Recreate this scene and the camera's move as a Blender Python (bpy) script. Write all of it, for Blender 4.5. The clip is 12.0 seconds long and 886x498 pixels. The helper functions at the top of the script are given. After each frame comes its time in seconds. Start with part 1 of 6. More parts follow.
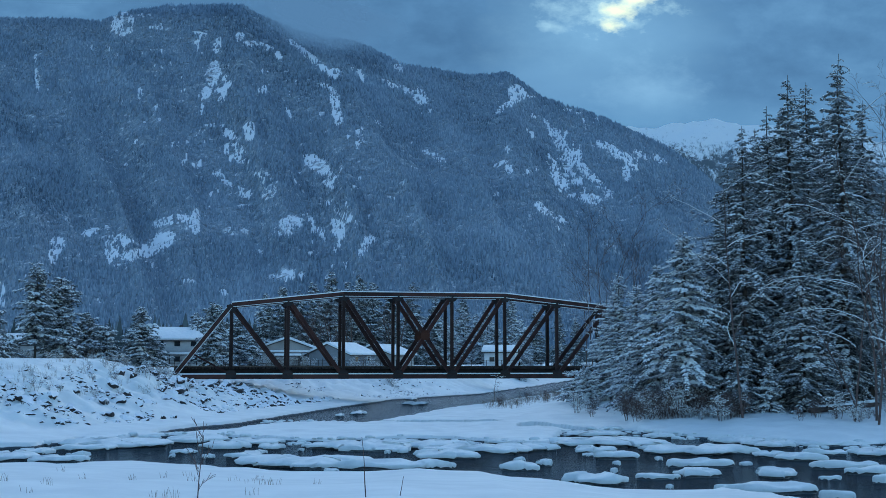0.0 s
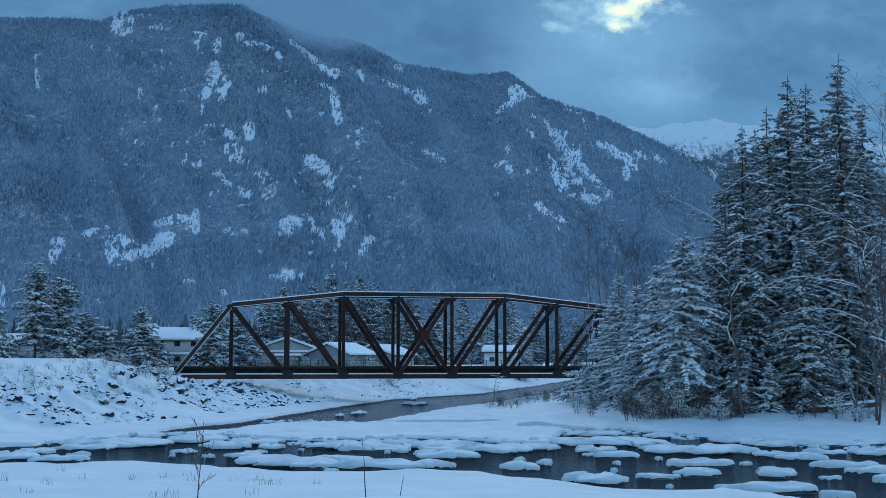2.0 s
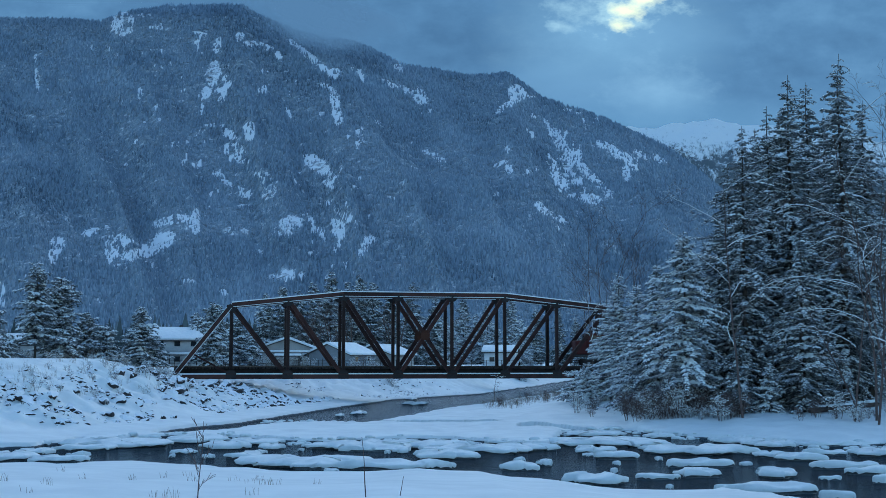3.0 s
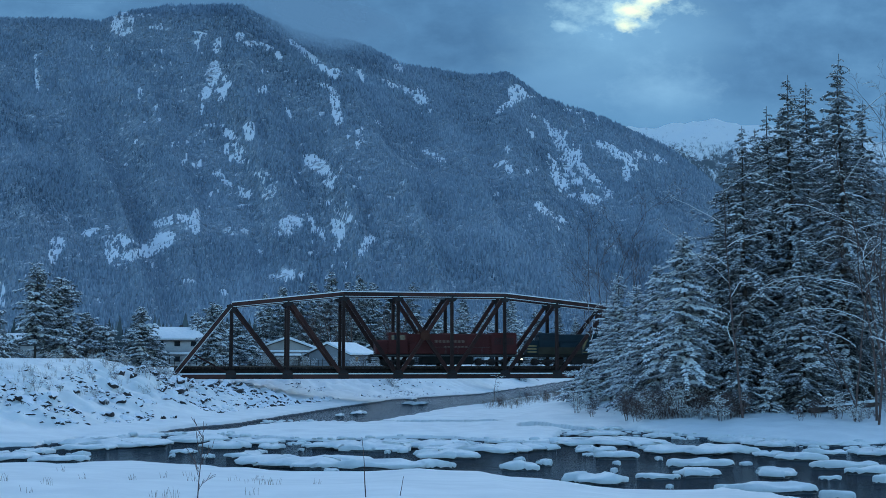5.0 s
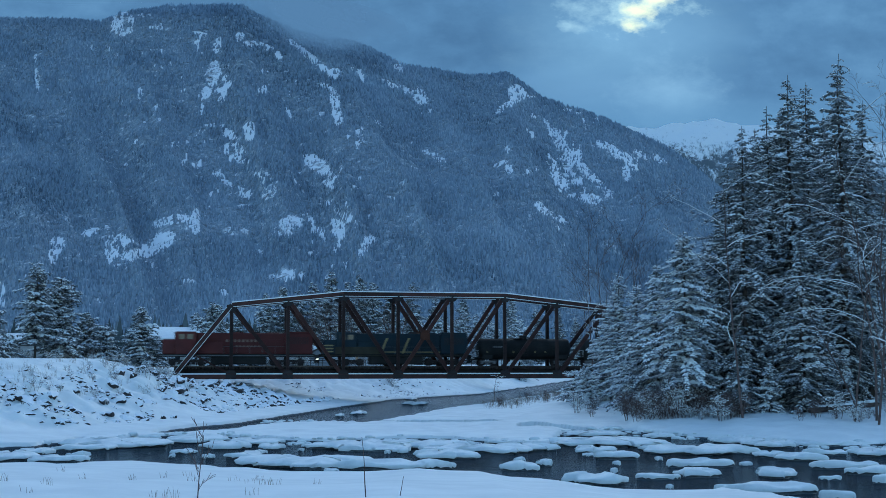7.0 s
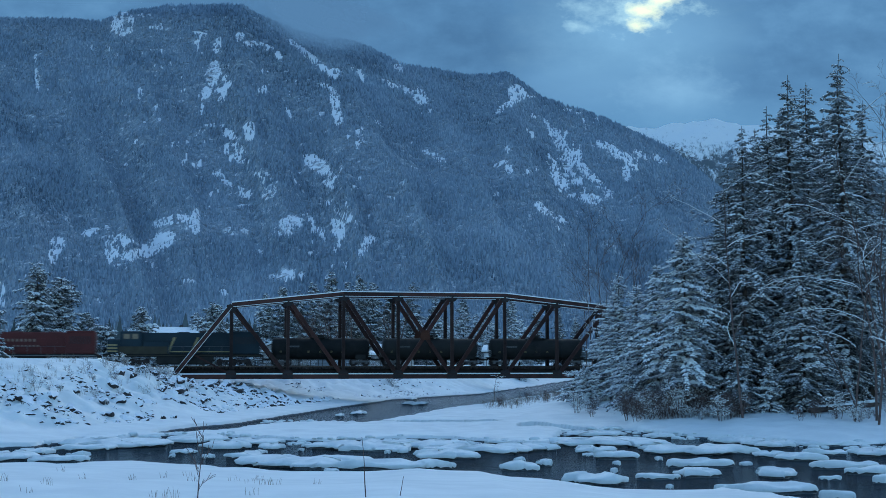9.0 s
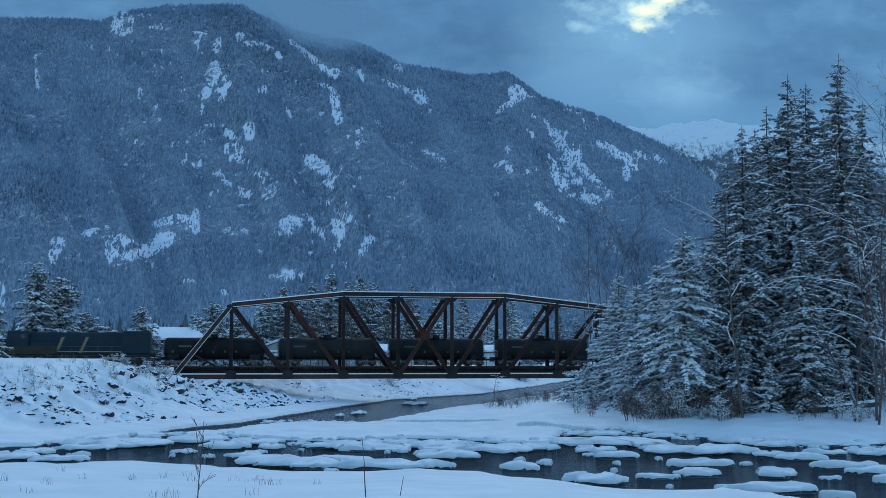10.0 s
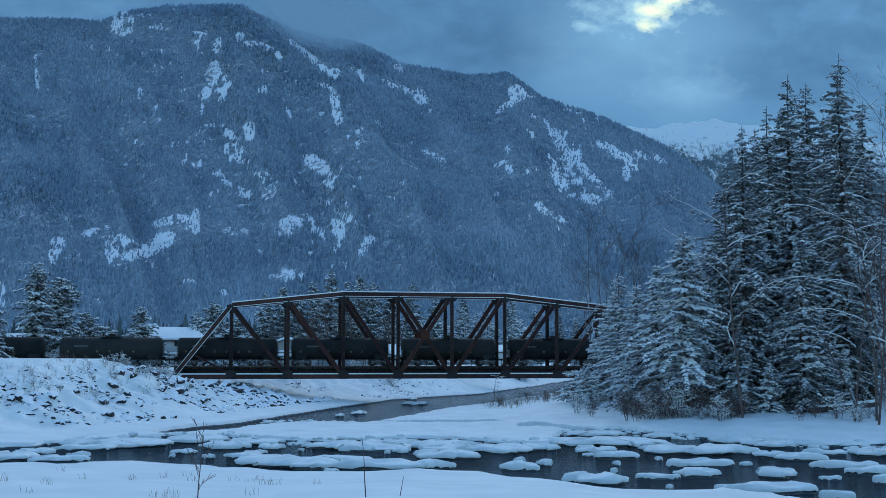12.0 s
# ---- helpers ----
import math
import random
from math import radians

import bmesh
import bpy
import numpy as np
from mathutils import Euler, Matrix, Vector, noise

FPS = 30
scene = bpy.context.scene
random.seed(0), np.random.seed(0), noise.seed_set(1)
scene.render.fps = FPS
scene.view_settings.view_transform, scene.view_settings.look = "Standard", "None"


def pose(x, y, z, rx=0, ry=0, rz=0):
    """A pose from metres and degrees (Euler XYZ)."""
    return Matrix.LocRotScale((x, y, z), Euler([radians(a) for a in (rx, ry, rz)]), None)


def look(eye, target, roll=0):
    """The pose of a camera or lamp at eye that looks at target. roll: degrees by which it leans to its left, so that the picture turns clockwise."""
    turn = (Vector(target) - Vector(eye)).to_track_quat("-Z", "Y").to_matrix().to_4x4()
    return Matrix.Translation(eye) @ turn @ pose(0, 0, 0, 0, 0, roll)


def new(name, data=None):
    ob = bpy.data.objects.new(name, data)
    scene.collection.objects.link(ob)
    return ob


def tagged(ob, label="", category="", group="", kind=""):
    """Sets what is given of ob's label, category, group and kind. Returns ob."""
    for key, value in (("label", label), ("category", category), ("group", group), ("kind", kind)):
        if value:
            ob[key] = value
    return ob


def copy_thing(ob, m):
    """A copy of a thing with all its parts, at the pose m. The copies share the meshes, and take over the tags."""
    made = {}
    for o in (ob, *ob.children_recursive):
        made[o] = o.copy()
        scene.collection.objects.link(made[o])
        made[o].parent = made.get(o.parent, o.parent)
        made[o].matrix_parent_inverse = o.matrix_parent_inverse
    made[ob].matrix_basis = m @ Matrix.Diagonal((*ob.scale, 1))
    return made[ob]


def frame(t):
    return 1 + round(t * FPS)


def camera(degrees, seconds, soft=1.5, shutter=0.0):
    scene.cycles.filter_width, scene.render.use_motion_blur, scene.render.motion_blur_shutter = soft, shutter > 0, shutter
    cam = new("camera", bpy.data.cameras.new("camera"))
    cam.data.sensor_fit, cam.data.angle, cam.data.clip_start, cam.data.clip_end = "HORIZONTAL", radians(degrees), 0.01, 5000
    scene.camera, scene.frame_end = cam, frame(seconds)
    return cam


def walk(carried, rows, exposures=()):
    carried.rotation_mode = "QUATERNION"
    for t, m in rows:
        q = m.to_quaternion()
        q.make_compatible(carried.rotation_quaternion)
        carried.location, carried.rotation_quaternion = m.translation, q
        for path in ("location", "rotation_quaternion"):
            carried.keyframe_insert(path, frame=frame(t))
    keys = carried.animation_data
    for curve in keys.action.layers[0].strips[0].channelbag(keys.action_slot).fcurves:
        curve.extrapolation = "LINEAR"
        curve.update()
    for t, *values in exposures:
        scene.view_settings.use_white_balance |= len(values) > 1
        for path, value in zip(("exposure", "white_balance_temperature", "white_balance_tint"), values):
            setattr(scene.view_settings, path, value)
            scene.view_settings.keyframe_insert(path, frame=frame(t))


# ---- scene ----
# ---------------- camera ----------------
cam = camera(40.06, 12.0, soft=0.8, shutter=0.6)
EYE = (0.0, 0.0, 5.85)
walk(cam, [(0.0, look(EYE, (0, 100, 15.106))), (12.0, look(EYE, (0, 100, 15.106)))],
     exposures=[(0.0, 0.58, 5170, -4), (12.0, 0.58, 5170, -4)])

# ---------------- sky and light ----------------
SUN_AZ, SUN_EL = 9.0, 32.0          # degrees right of the view, degrees up
world = bpy.data.worlds.new("world")
scene.world = world
world.use_nodes = True
wn = world.node_tree
sky_node = wn.nodes.new("ShaderNodeTexSky")
sky_node.sky_type = "NISHITA"
sky_node.sun_disc = False
sky_node.sun_elevation = radians(SUN_EL)
sky_node.sun_rotation = radians(SUN_AZ)
wn.links.new(sky_node.outputs[0], wn.nodes["Background"].inputs[0])
wn.nodes["Background"].inputs[1].default_value = 0.15
sun = new("sun", bpy.data.lights.new("sun", "SUN"))
sun.data.energy = 0.13
sun.data.angle = radians(25)
sun.data.color = (1.0, 0.96, 0.90)
sun.matrix_world = look((0, 0, 0), (-math.sin(radians(SUN_AZ)) * math.cos(radians(SUN_EL)), -math.cos(radians(SUN_AZ)) * math.cos(radians(SUN_EL)), -math.sin(radians(SUN_EL))))


# ---------------- materials ----------------
def tree_of(name):
    m = bpy.data.materials.new(name)
    m.use_nodes = True
    nt = m.node_tree
    return m, nt, nt.nodes, nt.links, nt.nodes["Principled BSDF"]


def noise_node(nt, coords, scale, detail=4.0, rough=0.6, stretch=(1, 1, 1)):
    mp = nt.nodes.new("ShaderNodeMapping")
    mp.inputs["Scale"].default_value = stretch
    nt.links.new(coords, mp.inputs[0])
    n = nt.nodes.new("ShaderNodeTexNoise")
    n.inputs["Scale"].default_value = scale
    n.inputs["Detail"].default_value = detail
    n.inputs["Roughness"].default_value = rough
    nt.links.new(mp.outputs[0], n.inputs["Vector"])
    return n.outputs["Fac"]


def ramp(nt, fac, *stops):
    r = nt.nodes.new("ShaderNodeValToRGB")
    el = r.color_ramp.elements
    while len(el) < len(stops):
        el.new(0.5)
    for e, (pos, c) in zip(el, stops):
        e.position = pos
        e.color = (*c, 1) if len(c) == 3 else c
    nt.links.new(fac, r.inputs[0])
    return r.outputs[0]


def blend(nt, fac, a, b, mode="MIX"):
    n = nt.nodes.new("ShaderNodeMix")
    n.data_type = "RGBA"
    n.blend_type = mode
    for key, v in ((0, fac), (6, a), (7, b)):
        if isinstance(v, (int, float)):
            n.inputs[key].default_value = v
        elif isinstance(v, tuple):
            n.inputs[key].default_value = (*v, 1)
        else:
            nt.links.new(v, n.inputs[key])
    return n.outputs[2]


def calc(nt, op, a, b=0.0, clamp=False):
    n = nt.nodes.new("ShaderNodeMath")
    n.operation = op
    n.use_clamp = clamp
    for k, v in ((0, a), (1, b)):
        if isinstance(v, (int, float)):
            n.inputs[k].default_value = v
        else:
            nt.links.new(v, n.inputs[k])
    return n.outputs[0]


def bumped(nt, bsdf, height, strength, dist):
    b = nt.nodes.new("ShaderNodeBump")
    b.inputs["Strength"].default_value = strength
    b.inputs["Distance"].default_value = dist
    nt.links.new(height, b.inputs["Height"])
    nt.links.new(b.outputs[0], bsdf.inputs["Normal"])


def surface(name, dark, light, scale, rough=0.7, metal=0.0, bump=0.3, dist=0.02, fine=8.0, stretch=(1, 1, 1), spec=0.3, vary=0.0):
    """A solid surface whose colour wanders between two tones at two scales."""
    m, nt, nodes, links, bsdf = tree_of(name)
    co = nodes.new("ShaderNodeTexCoord").outputs["Object"]
    big, small = noise_node(nt, co, scale, 3, 0.6, stretch), noise_node(nt, co, scale * fine, 5, 0.7, stretch)
    f = calc(nt, "ADD", calc(nt, "MULTIPLY", big, 0.6), calc(nt, "MULTIPLY", small, 0.4))
    if vary:
        info = nodes.new("ShaderNodeObjectInfo")
        f = calc(nt, "ADD", f, calc(nt, "MULTIPLY", calc(nt, "SUBTRACT", info.outputs["Random"], 0.5), vary))
    links.new(ramp(nt, f, (0.32, dark), (0.68, light)), bsdf.inputs["Base Color"])
    bsdf.inputs["Roughness"].default_value = rough
    bsdf.inputs["Metallic"].default_value = metal
    bsdf.inputs["Specular IOR Level"].default_value = spec
    bumped(nt, bsdf, small, bump, dist)
    return m


def snowy(name, dark, light, scale, cover, rough=0.8, vary=0.0, soft=0.12):
    """A surface with snow lying on whatever faces up; cover: how level it must be to hold it."""
    m, nt, nodes, links, bsdf = tree_of(name)
    tc = nodes.new("ShaderNodeTexCoord")
    co = tc.outputs["Object"]
    big, small = noise_node(nt, co, scale, 3), noise_node(nt, co, scale * 6, 5, 0.7)
    base = ramp(nt, small, (0.3, dark), (0.7, light))
    geo = nodes.new("ShaderNodeNewGeometry")
    sep = nodes.new("ShaderNodeSeparateXYZ")
    links.new(geo.outputs["Normal"], sep.inputs[0])
    up = calc(nt, "ADD", sep.outputs[2], calc(nt, "MULTIPLY", calc(nt, "SUBTRACT", big, 0.5), 0.7))
    if vary:
        info = nodes.new("ShaderNodeObjectInfo")
        up = calc(nt, "ADD", up, calc(nt, "MULTIPLY", calc(nt, "SUBTRACT", info.outputs["Random"], 0.5), vary))
    k = ramp(nt, up, (cover - soft, (0, 0, 0)), (cover + soft, (1, 1, 1)))
    links.new(blend(nt, k, base, (0.83, 0.84, 0.85)), bsdf.inputs["Base Color"])
    bsdf.inputs["Roughness"].default_value = rough
    bsdf.inputs["Specular IOR Level"].default_value = 0.2
    bumped(nt, bsdf, small, 0.4, 0.03)
    return m


def snow_material(name, scale=0.5, low=(0.68, 0.705, 0.69), high=(0.80, 0.82, 0.795), dist=0.09):
    m, nt, nodes, links, bsdf = tree_of(name)
    co = nodes.new("ShaderNodeTexCoord").outputs["Object"]
    big, small = noise_node(nt, co, scale, 4, 0.6), noise_node(nt, co, scale * 14, 4, 0.7)
    links.new(ramp(nt, big, (0.3, low), (0.65, high)), bsdf.inputs["Base Color"])
    bsdf.inputs["Roughness"].default_value = 0.75
    bsdf.inputs["Specular IOR Level"].default_value = 0.25
    bumped(nt, bsdf, calc(nt, "ADD", big, calc(nt, "MULTIPLY", small, 0.35)), 0.5, dist)
    return m


def island_tones(name, *stops, rough=0.9, scale=0.02, patch=0.35):
    """Tone by the single plant of a joined mass, drifting over the slope in broad patches."""
    m, nt, nodes, links, bsdf = tree_of(name)
    geo = nodes.new("ShaderNodeNewGeometry")
    co = nodes.new("ShaderNodeTexCoord").outputs["Object"]
    # Slanted, stretched patches paint the mountain's ridge and gully shading into its tone.
    turn = nodes.new("ShaderNodeMapping")
    turn.inputs["Rotation"].default_value = (0, 0.75, 0)
    links.new(co, turn.inputs[0])
    broad = noise_node(nt, turn.outputs[0], scale, 6, 0.68, (2.2, 0.6, 0.7))
    f = calc(nt, "ADD", calc(nt, "MULTIPLY", geo.outputs["Random Per Island"], 1 - patch), calc(nt, "MULTIPLY", broad, patch))
    links.new(ramp(nt, f, *stops), bsdf.inputs["Base Color"])
    bsdf.inputs["Roughness"].default_value = rough
    bsdf.inputs["Specular IOR Level"].default_value = 0.1
    return m


def needle_material(name, dust, *stops):
    """Needle sprays, each with a tone of its own, dusted with fine snow on what faces up."""
    m = island_tones(name, *stops, scale=0.35, patch=0.42)
    nt = m.node_tree
    bsdf = nt.nodes["Principled BSDF"]
    src = bsdf.inputs["Base Color"].links[0].from_socket
    co = nt.nodes.new("ShaderNodeTexCoord").outputs["Object"]
    sep = nt.nodes.new("ShaderNodeSeparateXYZ")
    nt.links.new(nt.nodes.new("ShaderNodeNewGeometry").outputs["Normal"], sep.inputs[0])
    up = calc(nt, "ABSOLUTE", sep.outputs[2])
    f = calc(nt, "ADD", calc(nt, "MULTIPLY", noise_node(nt, co, 9.0, 3, 0.7), 0.6), calc(nt, "MULTIPLY", noise_node(nt, co, 0.9, 3, 0.6), 0.4))
    f = calc(nt, "ADD", f, calc(nt, "MULTIPLY", calc(nt, "SUBTRACT", up, 0.6), 0.18))
    k = ramp(nt, f, (1.0 - dust - 0.05, (0, 0, 0)), (1.0 - dust + 0.05, (1, 1, 1)))
    nt.links.new(blend(nt, k, src, (0.80, 0.82, 0.86)), bsdf.inputs["Base Color"])
    return m


SNOW = snow_material("snow", 0.35)
SNOW_CLUMP = snow_material("snow_clump", 2.0, (0.76, 0.785, 0.775), (0.865, 0.88, 0.86), 0.03)
ICE = snow_material("ice_snow", 0.9, (0.60, 0.64, 0.64), (0.80, 0.82, 0.80), 0.09)
# Wet ice, darkened to carry the shadow line under the floes' snow caps.
SHADED_WET_ICE = surface("shaded_wet_ice", (0.03, 0.036, 0.04), (0.15, 0.175, 0.19), 1.2, 0.45, 0, 0.5, 0.05)
ROCK = snowy("snowy_rock", (0.018, 0.017, 0.018), (0.070, 0.064, 0.062), 1.3, 0.36, vary=0.7, soft=0.05)
STEEL = surface("rusted_steel", (0.022, 0.011, 0.010), (0.072, 0.032, 0.025), 0.8, 0.75, 0.0, 0.3, 0.01, vary=0.25)
STEEL_POST = surface("dark_brown_steel", (0.014, 0.009, 0.008), (0.048, 0.027, 0.022), 0.8, 0.75, 0.0, 0.3, 0.01, vary=0.25)
STEEL_DARK = surface("dark_steel", (0.012, 0.010, 0.010), (0.035, 0.028, 0.026), 0.8, 0.7, 0.0, 0.3, 0.01)
RAIL_STEEL = surface("rail_steel", (0.06, 0.045, 0.04), (0.16, 0.13, 0.11), 3, 0.4, 0.7, 0.1, 0.005)
RUST = surface("orange_rust", (0.035, 0.014, 0.009), (0.085, 0.033, 0.017), 1.5, 0.85, 0, 0.3, 0.01)
TIE_WOOD = surface("creosoted_wood", (0.015, 0.012, 0.010), (0.05, 0.04, 0.033), 2, 0.85, 0, 0.4, 0.01, vary=0.3)
CONCRETE = surface("concrete", (0.16, 0.16, 0.155), (0.30, 0.29, 0.28), 0.7, 0.9, 0, 0.3, 0.02)
BARK = surface("bark", (0.025, 0.020, 0.017), (0.085, 0.070, 0.058), 1.5, 0.9, 0, 0.6, 0.03, stretch=(1, 1, 0.25))
TWIG = surface("twig", (0.055, 0.040, 0.036), (0.165, 0.120, 0.105), 2.0, 0.9, 0, 0.2, 0.01)
REED = surface("dry_reed", (0.12, 0.10, 0.075), (0.28, 0.23, 0.17), 2.0, 0.9, 0, 0.2, 0.01)
NEEDLE = needle_material("needles", 0.41, (0.12, (0.044, 0.049, 0.048)), (0.46, (0.120, 0.130, 0.130)), (0.70, (0.23, 0.245, 0.255)), (0.88, (0.51, 0.53, 0.56)))
NEEDLE_FROST = needle_material("frosted_needles", 0.455, (0.15, (0.04, 0.047, 0.048)), (0.42, (0.15, 0.162, 0.172)), (0.66, (0.33, 0.35, 0.375)), (0.88, (0.64, 0.66, 0.70)))
GLASS_DARK = surface("window_glass", (0.02, 0.025, 0.03), (0.04, 0.05, 0.06), 0.5, 0.08, 0, 0.02, 0.001, spec=0.6)
SIDING = surface("pale_siding", (0.55, 0.56, 0.55), (0.70, 0.70, 0.69), 0.5, 0.8, 0, 0.1, 0.01)
SIDING_TAN = surface("tan_siding", (0.34, 0.32, 0.29), (0.47, 0.45, 0.41), 0.5, 0.8, 0, 0.1, 0.01)
SIDING_GREY = surface("grey_siding", (0.20, 0.21, 0.22), (0.32, 0.33, 0.34), 0.5, 0.8, 0, 0.1, 0.01)
TRIM = surface("dark_trim", (0.05, 0.045, 0.04), (0.11, 0.10, 0.09), 1.0, 0.7)
RED_PAINT = surface("red_paint", (0.048, 0.011, 0.010), (0.092, 0.019, 0.016), 0.5, 0.7, 0, 0.05, 0.005, fine=14)
BLUE_PAINT = surface("blue_green_paint", (0.006, 0.014, 0.021), (0.012, 0.028, 0.038), 0.5, 0.7, 0, 0.05, 0.005, fine=14)
YELLOW_PAINT = surface("yellow_paint", (0.20, 0.16, 0.07), (0.34, 0.27, 0.12), 1, 0.55, 0, 0.05, 0.005)
BLACK_PAINT = surface("black_paint", (0.010, 0.011, 0.011), (0.030, 0.030, 0.028), 0.6, 0.7, 0, 0.08, 0.005, fine=12, vary=0.3, spec=0.12)
WHITE_PAINT = surface("white_paint", (0.5, 0.5, 0.48), (0.75, 0.75, 0.73), 2, 0.6)
OLIVE_PAINT = surface("grimy_yellow_paint", (0.022, 0.020, 0.012), (0.050, 0.044, 0.026), 0.8, 0.75, 0, 0.05, 0.005, fine=10)
GREY_PAINT = surface("grey_paint", (0.08, 0.08, 0.08), (0.16, 0.16, 0.16), 1, 0.6)


def lamp_material():
    m, nt, nodes, links, bsdf = tree_of("lamp_glow")
    bsdf.inputs["Base Color"].default_value = (0.9, 0.88, 0.8, 1)
    bsdf.inputs["Emission Color"].default_value = (1.0, 0.9, 0.7, 1)
    bsdf.inputs["Emission Strength"].default_value = 2.0
    return m


LAMP = lamp_material()


def water_material():
    m, nt, nodes, links, bsdf = tree_of("river_water")
    co = nodes.new("ShaderNodeTexCoord").outputs["Object"]
    ripple = noise_node(nt, co, 1.0, 5, 0.65, (1.0, 0.55, 1))
    swirl = noise_node(nt, co, 0.12, 3, 0.6, (0.4, 1.0, 1))
    # Ripple glints are painted into the base colour, paler where the ripple noise peaks.
    tone = calc(nt, "ADD", calc(nt, "MULTIPLY", swirl, 0.5), calc(nt, "MULTIPLY", ripple, 0.5))
    links.new(ramp(nt, tone, (0.36, (0.007, 0.014, 0.022)), (0.50, (0.014, 0.026, 0.038)), (0.62, (0.036, 0.056, 0.074))), bsdf.inputs["Base Color"])
    bsdf.inputs["Roughness"].default_value = 0.08
    bsdf.inputs["IOR"].default_value = 1.07
    bsdf.inputs["Specular IOR Level"].default_value = 0.22
    chop = noise_node(nt, co, 3.0, 4, 0.7, (0.5, 1.0, 1))
    bumped(nt, bsdf, calc(nt, "ADD", calc(nt, "ADD", ripple, swirl), calc(nt, "MULTIPLY", chop, 0.9)), 1.0, 0.20)
    return m


WATER = water_material()


def mountain_material():
    m, nt, nodes, links, bsdf = tree_of("mountain_ground")
    co = nodes.new("ShaderNodeTexCoord").outputs["Object"]
    big, small = noise_node(nt, co, 0.006, 5, 0.6), noise_node(nt, co, 0.06, 5, 0.75)
    f = calc(nt, "ADD", calc(nt, "MULTIPLY", big, 0.45), calc(nt, "MULTIPLY", small, 0.55))
    snow = ramp(nt, f, (0.36, (0.10, 0.11, 0.12)), (0.41, (0.50, 0.52, 0.55)), (0.46, (0.84, 0.86, 0.88)))
    floor = ramp(nt, small, (0.35, (0.17, 0.195, 0.22)), (0.56, (0.36, 0.40, 0.44)), (0.66, (0.70, 0.73, 0.76)))
    bare = nodes.new("ShaderNodeAttribute")
    bare.attribute_name = "clear_ground"
    k = calc(nt, "ADD", bare.outputs["Fac"], calc(nt, "MULTIPLY", calc(nt, "SUBTRACT", small, 0.5), 0.7))
    links.new(blend(nt, ramp(nt, k, (0.4, (0, 0, 0)), (0.6, (1, 1, 1))), floor, snow), bsdf.inputs["Base Color"])
    bsdf.inputs["Roughness"].default_value = 0.9
    bsdf.inputs["Specular IOR Level"].default_value = 0.1
    bumped(nt, bsdf, small, 0.6, 6.0)
    return m


MOUNTAIN = mountain_material()
# Frost tones, raised and blued to put aerial haze into the colour.
FOREST = island_tones("hazy_frosted_forest", (0.22, (0.085, 0.11, 0.14)), (0.42, (0.235, 0.285, 0.34)), (0.62, (0.36, 0.415, 0.475)), (0.84, (0.53, 0.59, 0.655)), scale=0.003, patch=0.72)
VALLEY_WOOD = island_tones("valley_wood", (0.0, (0.03, 0.04, 0.038)), (0.5, (0.10, 0.12, 0.12)), (0.85, (0.22, 0.25, 0.26)), (1.0, (0.40, 0.43, 0.46)), scale=0.01, patch=0.4)


